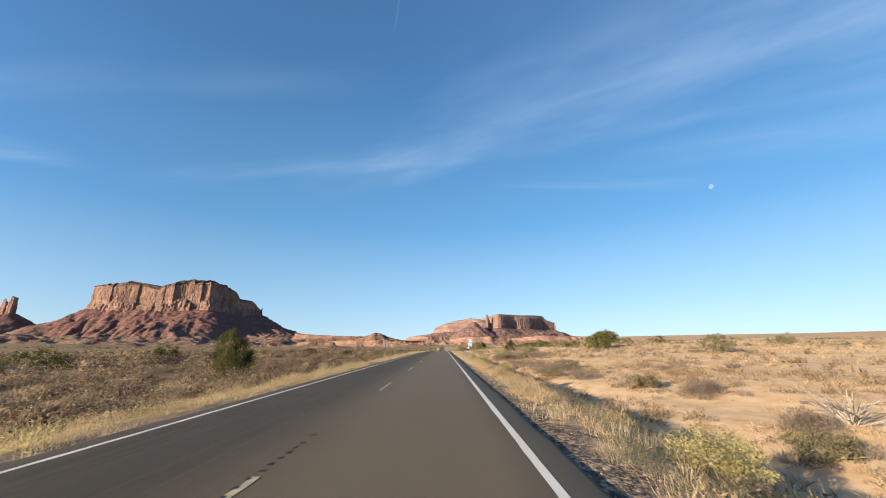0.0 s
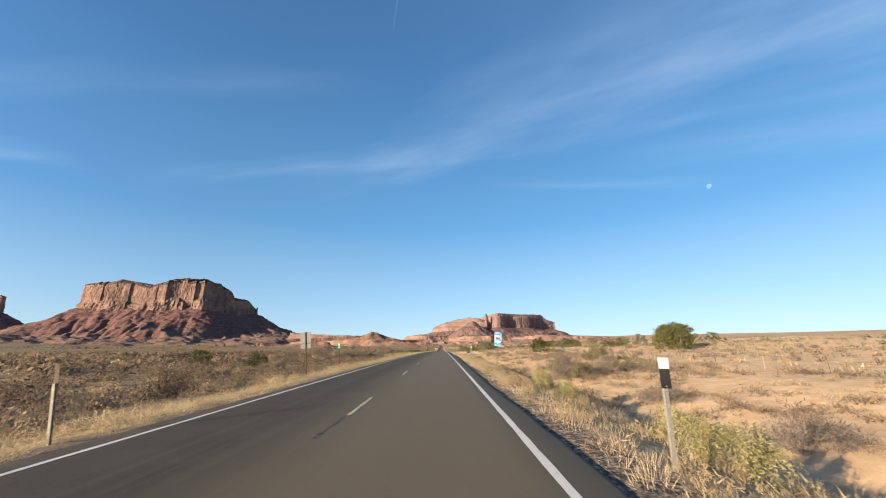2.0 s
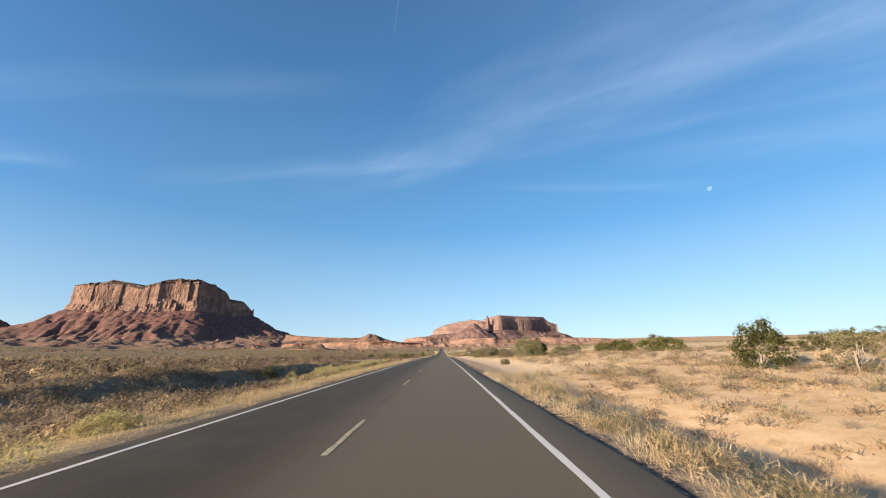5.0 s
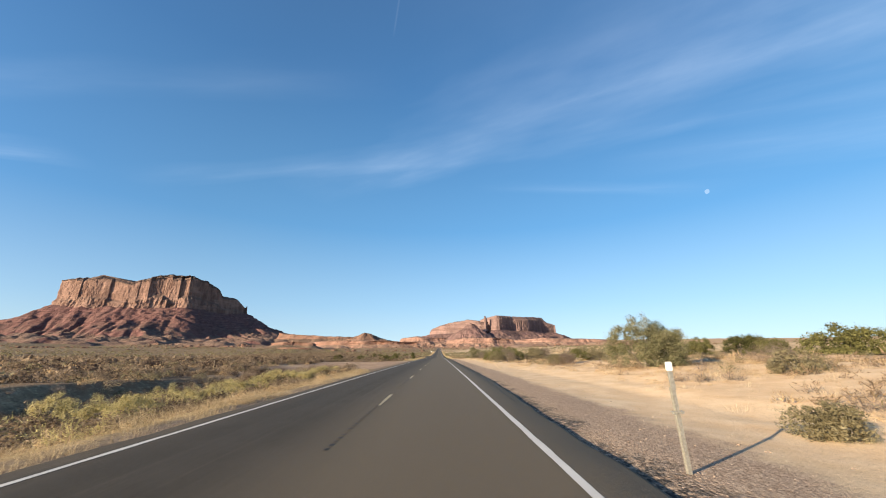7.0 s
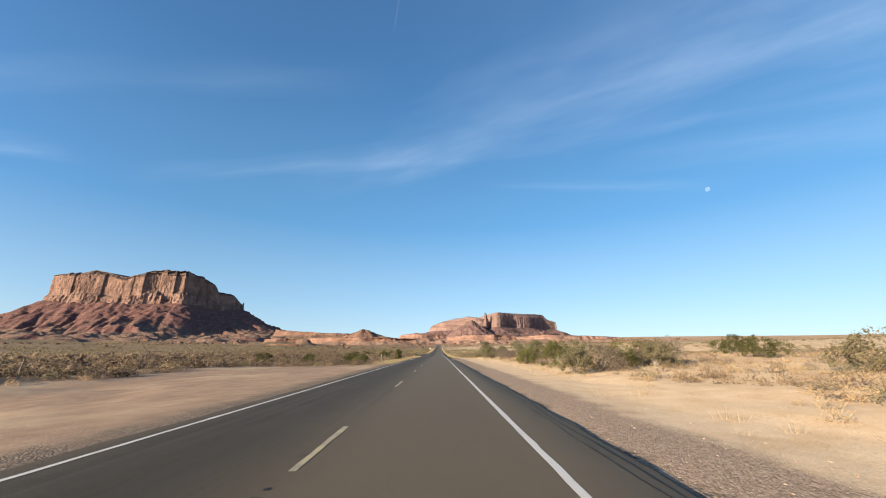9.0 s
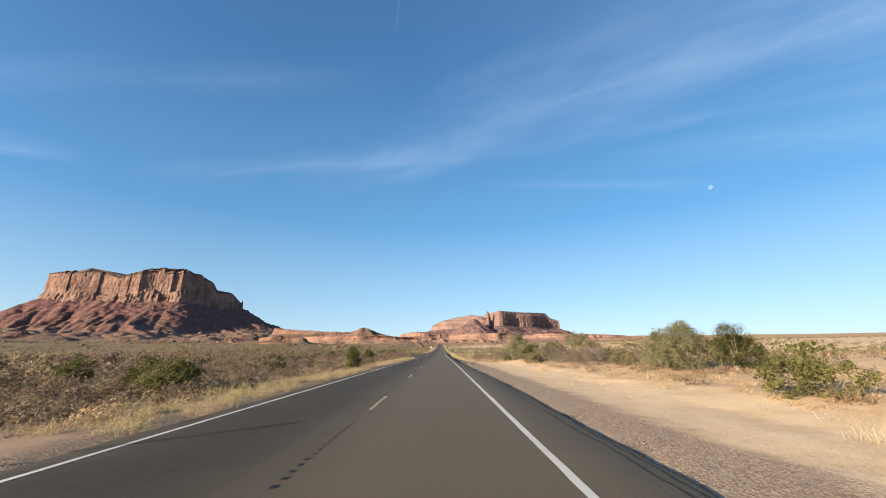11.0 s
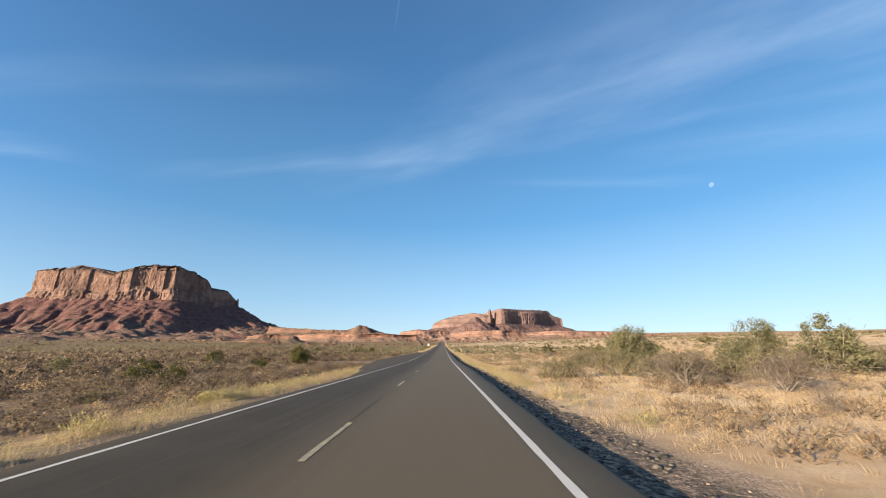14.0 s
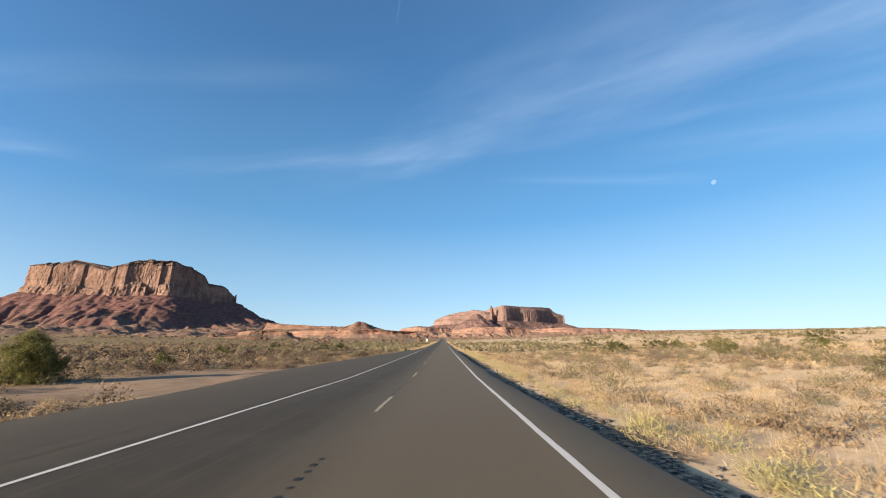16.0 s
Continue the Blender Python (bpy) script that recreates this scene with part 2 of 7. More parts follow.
def mat_ground():
    """Desert soil: orange sand, paler tracks, grey gravel by the road and red slabs far off."""
    k = Nodes("desert_soil")
    p = k.place()
    sep = k.node("ShaderNodeSeparateXYZ", Vector=p)
    x, y = sep.outputs["X"], sep.outputs["Y"]
    fine, mid, big = k.noise(p, 14, 5, 0.65), k.noise(p, 0.9, 5, 0.6), k.noise(p, 0.09, 4, 0.55)
    sand = k.ramp(mid, (0.30, (0.55, 0.345, 0.187)), (0.52, (0.69, 0.455, 0.262)), (0.75, (0.80, 0.575, 0.362)))
    pale = k.ramp(mid, (0.3, (0.76, 0.51, 0.29)), (0.7, (0.90, 0.67, 0.425)))
    brown = k.ramp(mid, (0.3, (0.16, 0.092, 0.053)), (0.55, (0.235, 0.143, 0.083)), (0.75, (0.32, 0.21, 0.125)))
    wob = k.math("MULTIPLY", k.math("SUBTRACT", k.noise(p, 0.16, 4, 0.6), 0.5), 9.0)
    xw, yw = k.math("ADD", x, wob), k.math("ADD", y, k.math("MULTIPLY", wob, 2.0))

    def zone(x0, x1, y0, y1, sx=2.5, sy=8.0):
        """A soft-edged patch of the plan."""
        a = k.math("MULTIPLY", k.step(xw, x0, x0 + sx), k.math("SUBTRACT", 1.0, k.step(xw, x1 - sx, x1)))
        b = k.math("MULTIPLY", k.step(yw, y0, y0 + sy), k.math("SUBTRACT", 1.0, k.step(yw, y1 - sy, y1)))
        return k.math("MULTIPLY", a, b)

    right = k.step(xw, -3.0, 6.0)
    c = k.mix(right, brown, sand)
    stretch = k.math("MULTIPLY", k.step(y, 118.0, 150.0), k.math("SUBTRACT", 1.0, k.step(y, 300.0, 330.0)))
    bare = k.math("MAXIMUM", zone(-26.0, 0.0, 190.0, 252.0), k.math("MULTIPLY", zone(-24.0, -7.0, 360.0, 390.0), 0.8))
    bare = k.math("MAXIMUM", bare, zone(0.0, 15.0, 134.0, 312.0, 2.5, 14.0))
    bare = k.math("MAXIMUM", bare, k.math("MULTIPLY", zone(0.0, 45.0, 134.0, 250.0, 12.0, 20.0), 0.6))
    c = k.mix(bare, c, k.mix(k.step(x, -2.0, 2.0), k.ramp(mid, (0.3, (0.31, 0.205, 0.135)), (0.7, (0.44, 0.305, 0.205))), pale))
    c = k.mix(k.math("MULTIPLY", k.step(big, 0.52, 0.70), 0.5), c, (0.70, 0.52, 0.32))
    # dry straw litter
    litter = k.noise(p, 3.2, 6, 0.72)
    lit_l = k.noise(p, 1.7, 7, 0.78)
    west = k.math("SUBTRACT", 1.0, k.step(x, -9.0, -6.0))
    c = k.mix(k.math("MULTIPLY", k.math("MULTIPLY", west, k.math("SUBTRACT", 1.0, bare)), k.step(lit_l, 0.40, 0.58)), c, k.ramp(k.noise(p, 9.0, 4, 0.7), (0.35, (0.135, 0.084, 0.048)), (0.52, (0.235, 0.155, 0.09)), (0.68, (0.33, 0.235, 0.14))))
    c = k.mix(k.math("MULTIPLY", k.math("MULTIPLY", k.step(litter, 0.50, 0.66), 0.55), k.math("SUBTRACT", 1.0, bare)), c, (0.62, 0.48, 0.27))
    c = k.mix(k.math("MULTIPLY", k.step(fine, 0.54, 0.70), 0.5), c, (0.30, 0.19, 0.12))
    straw = k.math("MULTIPLY", zone(4.0, 420.0, 308.0, 1300.0, 4.0, 14.0), k.math("ADD", 0.35, k.math("MULTIPLY", k.step(litter, 0.40, 0.60), 0.55)))
    c = k.mix(straw, c, k.ramp(k.noise(p, 9.0, 4, 0.7), (0.35, (0.68, 0.475, 0.28)), (0.52, (0.85, 0.615, 0.38)), (0.68, (0.90, 0.70, 0.455))))
    verge = k.math("MAXIMUM", k.math("MULTIPLY", k.step(xw, -9.5, -7.0), k.math("SUBTRACT", 1.0, k.step(x, -4.9, -4.5))),
                   k.math("MULTIPLY", k.math("MULTIPLY", k.step(x, 5.0, 5.6), k.math("SUBTRACT", 1.0, k.step(x, 7.5, 9.5))), k.math("SUBTRACT", 1.0, k.step(y, 125.0, 142.0))))
    verge = k.math("MULTIPLY", k.math("MULTIPLY", verge, k.math("SUBTRACT", 1.0, bare)), k.step(k.noise(p, 2.6, 5, 0.7), 0.30, 0.52))
    c = k.mix(verge, c, k.ramp(k.noise(p, 12.0, 4, 0.7), (0.35, (0.26, 0.18, 0.085)), (0.52, (0.43, 0.31, 0.15)), (0.68, (0.58, 0.44, 0.23))))
    # gravel shoulder
    edge = k.math("ADD", k.math("ABSOLUTE", x), k.math("MULTIPLY", k.math("SUBTRACT", k.noise(p, 0.8, 4, 0.6), 0.5), 2.4))
    wide = k.math("MULTIPLY", k.math("MULTIPLY", stretch, k.step(x, 0.0, 1.0)), 2.3)
    shoulder = k.math("SUBTRACT", 1.0, k.step(k.math("SUBTRACT", edge, wide), 4.6, 5.8))
    vor = k.node("ShaderNodeTexVoronoi", Vector=p, Scale=26.0)
    grav = k.ramp(vor.outputs["Color"], (0.1, (0.30, 0.195, 0.125)), (0.5, (0.47, 0.325, 0.215)), (0.9, (0.66, 0.48, 0.33)))
    grav_l = k.ramp(vor.outputs["Color"], (0.1, (0.15, 0.11, 0.08)), (0.5, (0.25, 0.185, 0.13)), (0.9, (0.36, 0.27, 0.19)))
    c = k.mix(shoulder, c, k.mix(k.step(x, -1.0, 1.0), grav_l, grav))
    # crumbled asphalt spilt below the pavement's right edge
    crumbs = k.math("MAXIMUM", k.math("MULTIPLY", zone(3.0, 6.6, 300.0, 470.0, 0.5, 12.0), k.math("SUBTRACT", 1.0, k.step(x, 5.9, 6.8))), k.math("MULTIPLY", k.math("SUBTRACT", 1.0, k.step(edge, 4.7, 5.5)), k.step(x, 0.0, 1.0)))
    c = k.mix(k.math("MULTIPLY", crumbs, k.step(k.noise(p, 7.0, 4, 0.7), 0.36, 0.54)), c, k.ramp(vor.outputs["Color"], (0.1, (0.035, 0.030, 0.026)), (0.6, (0.10, 0.085, 0.07)), (0.95, (0.26, 0.21, 0.17))))
    # far away low sage and rock are a speckle
    away = k.step(k.math("ADD", k.math("ABSOLUTE", x), k.math("MULTIPLY", k.math("MAXIMUM", k.math("SUBTRACT", y, 420.0), 0.0), 0.5)), 70.0, 200.0)
    spots = k.node("ShaderNodeTexVoronoi", Vector=k.place(1, 1, 1), Scale=0.33)
    s2 = k.noise(p, 0.22, 5, 0.75)
    veg = k.ramp(k.noise(p, 0.05, 4, 0.6), (0.35, (0.15, 0.115, 0.07)), (0.5, (0.235, 0.185, 0.105)), (0.68, (0.17, 0.13, 0.085)))
    c = k.mix(k.math("MULTIPLY", k.math("MULTIPLY", away, k.math("SUBTRACT", 1.0, k.math("MULTIPLY", k.step(x, 0.0, 60.0), 0.5))), k.math("MULTIPLY", k.step(spots.outputs["Distance"], 0.70, 0.34), k.step(s2, 0.34, 0.48))), c, veg)
    redzone = k.math("MULTIPLY", k.step(k.math("ADD", y, k.math("MULTIPLY", k.noise(p, 0.006, 4, 0.6), 700.0)), 1050.0, 1700.0), k.math("MULTIPLY", k.math("SUBTRACT", 0.85, k.math("MULTIPLY", k.step(x, 350.0, 900.0), 0.6)), k.step(x, -900.0, -350.0)))
    red = k.ramp(k.noise(p, 0.03, 5, 0.65), (0.3, (0.22, 0.118, 0.077)), (0.5, (0.35, 0.205, 0.132)), (0.7, (0.45, 0.29, 0.19)))
    c = k.mix(redzone, c, red)
    bump = k.math("ADD", k.math("MULTIPLY", mid, 1.0), k.math("MULTIPLY", fine, 0.35))
    bump = k.math("ADD", bump, k.math("MULTIPLY", k.math("MULTIPLY", vor.outputs["Distance"], shoulder), -0.5))
    return k.done(c, 0.95, bump, 0.5, 0.06, 0.1)


def mat_rock(name, light, dark, cap, top=400.0, bed=0.055):
    """Red sandstone wall: beds lie in z, varnish runs down in broad uneven streaks, the cap rock is darker."""
    k = Nodes(name)
    p = k.place()
    z = k.node("ShaderNodeSeparateXYZ", Vector=p).outputs["Z"]
    warp = k.math("MULTIPLY", k.noise(p, 0.010, 3, 0.5), 26.0)
    beds = k.noise(k.node("ShaderNodeCombineXYZ", Z=k.math("ADD", z, warp)).outputs[0], bed, 6, 0.75)
    runs = k.noise(k.place(1, 1, 0.22), 0.030, 7, 0.72)
    blot = k.noise(p, 0.012, 5, 0.6)
    c = k.mix(k.step(runs, 0.36, 0.64), dark, light)
    c = k.mix(k.math("MULTIPLY", k.step(blot, 0.46, 0.66), 0.65), c, tuple(min(1, v * 1.3) for v in light))
    c = k.mix(k.math("MULTIPLY", k.step(beds, 0.50, 0.64), 0.6), c, tuple(v * 0.62 for v in dark))
    flat = k.step(k.node("ShaderNodeSeparateXYZ", Vector=k.geo.outputs["Normal"]).outputs["Z"], 0.22, 0.5)
    c = k.mix(k.math("MULTIPLY", flat, k.step(z, top - 160.0, top - 60.0)), c, cap)
    bump = k.math("ADD", k.math("MULTIPLY", runs, 0.5), k.math("ADD", k.math("MULTIPLY", beds, 1.1), k.noise(p, 0.14, 6, 0.72)))
    return k.done(c, 0.95, bump, 0.7, 5.0, 0.1)


def mat_scree(name, red, brown, olive, z0, z1, grain=0.05):
    """Rubble below the walls: red and brown blocks, with dry brush on the flatter and lower ground."""
    k = Nodes(name)
    p = k.place()
    z = k.node("ShaderNodeSeparateXYZ", Vector=p).outputs["Z"]
    n1, n2, n3 = k.noise(p, grain, 6, 0.75), k.noise(p, grain * 0.22, 5, 0.65), k.noise(p, grain * 4.0, 4, 0.7)
    c = k.ramp(n1, (0.32, tuple(v * 0.5 for v in red)), (0.5, red), (0.7, tuple(min(1, v * 1.5) for v in red)))
    c = k.mix(k.step(n2, 0.42, 0.60), c, k.ramp(n1, (0.3, tuple(v * 0.6 for v in brown)), (0.68, tuple(v * 1.3 for v in brown))))
    warp = k.math("MULTIPLY", k.noise(p, 0.008, 3, 0.5), 18.0)
    beds = k.noise(k.node("ShaderNodeCombineXYZ", Z=k.math("ADD", z, warp)).outputs[0], 0.16, 5, 0.75)
    c = k.mix(k.math("MULTIPLY", k.step(beds, 0.50, 0.60), 0.5), c, tuple(v * 0.5 for v in brown))
    c = k.mix(k.math("MULTIPLY", k.step(beds, 0.47, 0.38), 0.3), c, tuple(min(1, v * 1.5) for v in red))
    flat = k.step(k.node("ShaderNodeSeparateXYZ", Vector=k.geo.outputs["Normal"]).outputs["Z"], 0.72, 0.95)
    low = k.math("SUBTRACT", 1.0, k.step(k.math("ADD", z, k.math("MULTIPLY", k.math("SUBTRACT", n2, 0.5), 90.0)), z0, z1))
    veg = k.ramp(n3, (0.36, tuple(v * 0.45 for v in olive)), (0.50, olive), (0.66, tuple(v * 1.45 for v in olive)))
    c = k.mix(k.math("MULTIPLY", k.math("MULTIPLY", flat, low), 0.9), c, veg)
    bump = k.math("ADD", k.math("ADD", n1, k.math("MULTIPLY", n3, 0.4)), k.math("MULTIPLY", beds, 0.6))
    return k.done(c, 0.95, bump, 0.8, 5.0, 0.08)


def mat_leaf(name, *cols, rough=0.75, back=0.5):
    """Foliage and straw: each leaf or blade takes its own tone; shade between leaves is painted in."""
    k = Nodes(name)
    n = len(cols)
    c = k.ramp(k.geo.outputs["Random Per Island"], *[((i + 0.0) / max(1, n - 1), v) for i, v in enumerate(cols)])
    big = k.noise(k.place(), 0.35, 3, 0.6)
    c = k.mix(k.math("MULTIPLY", k.step(big, 0.4, 0.7), 0.35), c, tuple(min(1, v * 1.35) for v in cols[-1]))
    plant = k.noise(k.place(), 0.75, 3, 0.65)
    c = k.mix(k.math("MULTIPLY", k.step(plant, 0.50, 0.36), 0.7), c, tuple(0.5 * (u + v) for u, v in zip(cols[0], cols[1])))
    c = k.mix(k.math("MULTIPLY", k.step(plant, 0.52, 0.66), 0.4), c, tuple(min(1, v * 1.15) for v in cols[-1]))
    # painted shade: noise darkens the colour like hollows between leaves
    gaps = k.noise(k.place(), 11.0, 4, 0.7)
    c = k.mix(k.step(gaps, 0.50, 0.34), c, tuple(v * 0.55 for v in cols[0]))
    k.done(c, rough, None, spec=0.2)
    t = k.nt.nodes.new("ShaderNodeBsdfTranslucent")
    k.link(k.mix(1.0, c, (TONE, TONE, TONE), "MULTIPLY"), t.inputs["Color"])
    m = k.nt.nodes.new("ShaderNodeMixShader")
    m.inputs[0].default_value = back
    k.link(k.bsdf.outputs[0], m.inputs[1]), k.link(t.outputs[0], m.inputs[2])
    k.link(m.outputs[0], k.nt.nodes["Material Output"].inputs["Surface"])
    return k.mat


def mat_plain(name, a, b, scale=20.0, rough=0.6, metal=0.0, bump=0.2, spec=0.3, dist=0.004):
    k = Nodes(name)
    p = k.node("ShaderNodeMapping", Vector=k.tc.outputs["Object"]).outputs[0]
    nz = k.noise(p, scale, 5, 0.65)
    c = k.mix(k.step(nz, 0.4, 0.65), a, b)
    return k.done(c, k.math("ADD", rough - 0.1, k.math("MULTIPLY", nz, 0.2)), nz, bump, dist, spec, metal)


M_ASPHALT = mat_asphalt()
M_WHITE = mat_paint("white_road_paint", (0.74, 0.71, 0.66), (0.30, 0.27, 0.24), 0.62)
M_YELLOW = mat_paint("worn_yellow_road_paint", (0.60, 0.49, 0.26), (0.33, 0.285, 0.21), 0.47)
M_TAR = mat_plain("bitumen", (0.012, 0.011, 0.010), (0.028, 0.025, 0.022), 6.0, 0.7)
M_GROUND = mat_ground()
M_MESA = mat_rock("red_sandstone", (0.325, 0.20, 0.152), (0.165, 0.096, 0.076), (0.175, 0.118, 0.094))
# distance haze is mixed into this rock's colours: mauve and low in contrast
M_HAZYMESA = mat_rock("hazy_red_sandstone", (0.245, 0.158, 0.138), (0.155, 0.102, 0.094), (0.22, 0.143, 0.122), 400.0, 0.03)
M_SCREE = mat_scree("red_scree", (0.202, 0.102, 0.0886), (0.175, 0.0966, 0.084), (0.235, 0.159, 0.117), 95.0, 190.0)
# far scree, with the same bluish haze put into its colours
M_HAZYSCREE = mat_scree("hazy_red_scree", (0.208, 0.123, 0.109), (0.167, 0.106, 0.094), (0.217, 0.147, 0.12), 120.0, 220.0, 0.03)
M_BAD = mat_scree("red_badland_clay", (0.23, 0.131, 0.0961), (0.19, 0.117, 0.0886), (0.241, 0.177, 0.119), 20.0, 130.0, 0.07)
M_CLAY = mat_scree("pale_badland_clay", (0.333, 0.192, 0.145), (0.266, 0.16, 0.123), (0.351, 0.236, 0.168), 20.0, 90.0, 0.07)


# ---- building helpers ----
def mesh_from(name, verts, faces, mat, flat=True):
    me = bpy.data.meshes.new(name)
    me.from_pydata([tuple(v) for v in verts], [], [tuple(f) for f in faces])
    me.materials.append(mat)
    if not flat:
        me.shade_smooth()
    return me


def mesh_np(name, verts, quads, mat, shade=False):
    """A mesh from numpy arrays; all faces have the same number of corners."""
    me = bpy.data.meshes.new(name)
    n, k = quads.shape
    me.vertices.add(len(verts))
    me.vertices.foreach_set("co", np.asarray(verts, np.float32).ravel())
    me.loops.add(n * k)
    me.loops.foreach_set("vertex_index", quads.astype(np.int32).ravel())
    me.polygons.add(n)
    me.polygons.foreach_set("loop_start", np.arange(0, n * k, k, dtype=np.int32))
    me.materials.append(mat)
    me.update(calc_edges=True)
    if shade:
        me.shade_smooth()
    return me


def part(name, bm, mat, parent, label=""):
    me = bpy.data.meshes.new(name)
    bm.to_mesh(me)
    bm.free()
    me.materials.append(mat)
    ob = new(name, me)
    ob.parent = parent
    if label:
        tagged(ob, label)
    return ob


def mesh_part(name, me, parent, label=""):
    ob = new(name, me)
    ob.parent = parent
    if label:
        tagged(ob, label)
    return ob


def grid_quads(nu, nv, wrap=False):
    i = np.arange(nu if wrap else nu - 1)[:, None]
    j = np.arange(nv - 1)[None, :]
    a = i * nv + j
    b = ((i + 1) % nu) * nv + j
    return np.stack([a, b, b + 1, a + 1], -1).reshape(-1, 4)


# ---- the lie of the land ----
# cross sections of the roadside: at each stretch, heights over the road at distances from its middle
CUT_Y = [-60, 118, 142, 178, 194, 236, 276, 294, 318, 460]
RIGHT_D = [0, 4.0, 5.2, 6.6, 7.6, 9.0, 11.0, 14.0, 22.0, 40.0, 120.0]
RIGHT_H = [
    [-.14, -.09, -.10, -.38, -.74, -1.30, -1.85, -1.50, -1.05, -1.0, -1.0],
    [-.14, -.09, -.10, -.38, -.74, -1.28, -1.75, -1.35, -.80, -.5, .8],
    [-.14, -.14, -.10, -.20, -.28, -.36, -.42, -.35, -.20, .3, 1.6],
    [-.14, -.14, -.08, -.16, -.22, -.26, -.28, -.05, .60, .9, 1.8],
    [-.14, -.14, -.08, -.16, -.22, -.26, -.28, -.06, .50, .8, 1.7],
    [-.14, -.14, -.08, -.16, -.22, -.26, -.28, -.10, .10, .5, 1.2],
    [-.14, -.14, -.09, -.20, -.28, -.34, -.38, -.20, .05, .4, 1.0],
    [-.14, -.14, -.19, -.26, -.31, -.36, -.40, -.10, .20, .3, .8],
    [-.14, -.14, -.30, -.36, -.40, -.44, -.47, -.50, -.45, -.3, .6],
    [-.14, -.14, -.30, -.36, -.40, -.44, -.47, -.50, -.50, -.3, .6],
]
LEFT_D = [0, 4.0, 5.2, 6.6, 8.0, 10.0, 14.0, 19.5, 21.0, 30.0, 60.0]
LEFT_H = [
    [-.14, -.14, -.12, -.30, -.50, -.62, -.68, -.70, -.70, -.7, -.5],
    [-.14, -.14, -.12, -.30, -.50, -.60, -.60, -.50, -.45, -.1, 0],
    [-.14, -.14, -.12, -.35, -.75, -1.25, -1.60, -1.65, -.15, -.2, -.1],
    [-.14, -.14, -.12, -.35, -.70, -1.15, -1.45, -1.50, -.20, -.3, -.2],
    [-.14, -.14, -.08, -.12, -.20, -.30, -.75, -1.05, -.80, -.3, -.2],
    [-.14, -.14, -.08, -.12, -.16, -.20, -.22, -.25, -.28, -.3, -.2],
    [-.14, -.14, -.12, -.22, -.45, -.60, -.65, -.55, -.40, -.3, -.1],
    [-.14, -.14, -.12, -.32, -.55, -.75, -.75, -.65, -.55, -.2, 0],
    [-.14, -.14, -.12, -.25, -.42, -.50, -.55, -.50, -.50, -.3, 0],
    [-.14, -.14, -.16, -.17, -.19, -.24, -.30, -.35, -.40, -.4, -.1],
]


def section(d, y, dist, heights):
    tab = np.array(heights)
    yk = np.clip(y, CUT_Y[0], CUT_Y[-1])
    i = np.clip(np.searchsorted(CUT_Y, yk, side="right") - 1, 0, len(CUT_Y) - 2)
    ya, yb = np.array(CUT_Y)[i], np.array(CUT_Y)[i + 1]
    t = (yk - ya) / (yb - ya)
    t = t * t * (3 - 2 * t)
    k = np.clip(np.searchsorted(dist, d, side="right") - 1, 0, len(dist) - 2)
    da, db = np.array(dist)[k], np.array(dist)[k + 1]
    s = np.clip((d - da) / (db - da), 0, 1)
    lo = tab[i, k] * (1 - s) + tab[i, k + 1] * s
    hi = tab[i + 1, k] * (1 - s) + tab[i + 1, k + 1] * s
    return lo * (1 - t) + hi * t


def ground_z(x, y):
    x, y = np.asarray(x, float), np.asarray(y, float)
    x, y = np.broadcast_arrays(x, y)
    z = base_z(x, y)
    cut = np.where(x > 0, section(np.abs(x), y, RIGHT_D, RIGHT_H), section(np.abs(x), y, LEFT_D, LEFT_H))
    a = np.abs(x)
    z = z + cut * smooth(900.0, 500.0, y)  - 0.14 * smooth(500, 900, y) * (a < 5.5)
    free = smooth(5.4, 14.0, a)
    z = z + free * (0.16 * fbm(x / 2.2, y / 2.2, 3, 3) + 0.55 * smooth(9, 30, a) * fbm(x / 13.0, y / 13.0, 5, 3))
    far = smooth(60.0, 500.0, a) + smooth(600.0, 1100.0, y) * smooth(8.0, 60.0, a)
    z = z + np.clip(far, 0, 1) * (6.0 * fbm(x / 140.0, y / 140.0, 8, 4) + 3.0 * smooth(150, 500, x) * fbm(x / 48.0, y / 48.0, 12, 3))
    # a low swell of the plain
    z = z + 4.5 * smooth(60, 200, x) * smooth(380, 500, y) * smooth(1300, 800, y)
    # broken red badlands ahead
    bad = smooth(950, 1500, y) * smooth(14, 120, a) * smooth(4200, 3000, y)
    r = 1 - 2 * np.abs(fbm(x / 170.0, y / 130.0, 21, 4))
    return z + bad * 16.0 * (r - 0.6)


def spread(lo, hi, step, grow, most):
    """Positions from lo outwards to hi, with a step that grows."""
    v, s, out = lo, step, [lo]
    while v < hi:
        s = min(s * grow, most)
        v += s
        out.append(min(v, hi))
    return out


def build_ground():
    side = list(np.arange(0, 13, 0.45)) + spread(13.0, 5200.0, 0.5, 1.095, 110.0)
    xs = np.array(sorted(set([-v for v in side] + side)))
    back = [-v for v in spread(12.0, 1200.0, 1.0, 1.2, 120.0)][::-1]
    ys = np.array(back + list(np.arange(-11.5, 430, 1.2)) + spread(430.0, 5150.0, 1.2, 1.055, 48.0))
    gx, gy = np.meshgrid(xs, ys, indexing="ij")
    v = np.stack([gx, gy, ground_z(gx, gy)], -1).reshape(-1, 3)
    me = mesh_np("ground", v, grid_quads(len(xs), len(ys)), M_GROUND, True)
    return tagged(new("ground", me), "orange sandy desert ground with gravel shoulders and shallow ditches", "ground", kind="structure")


ground = build_ground()

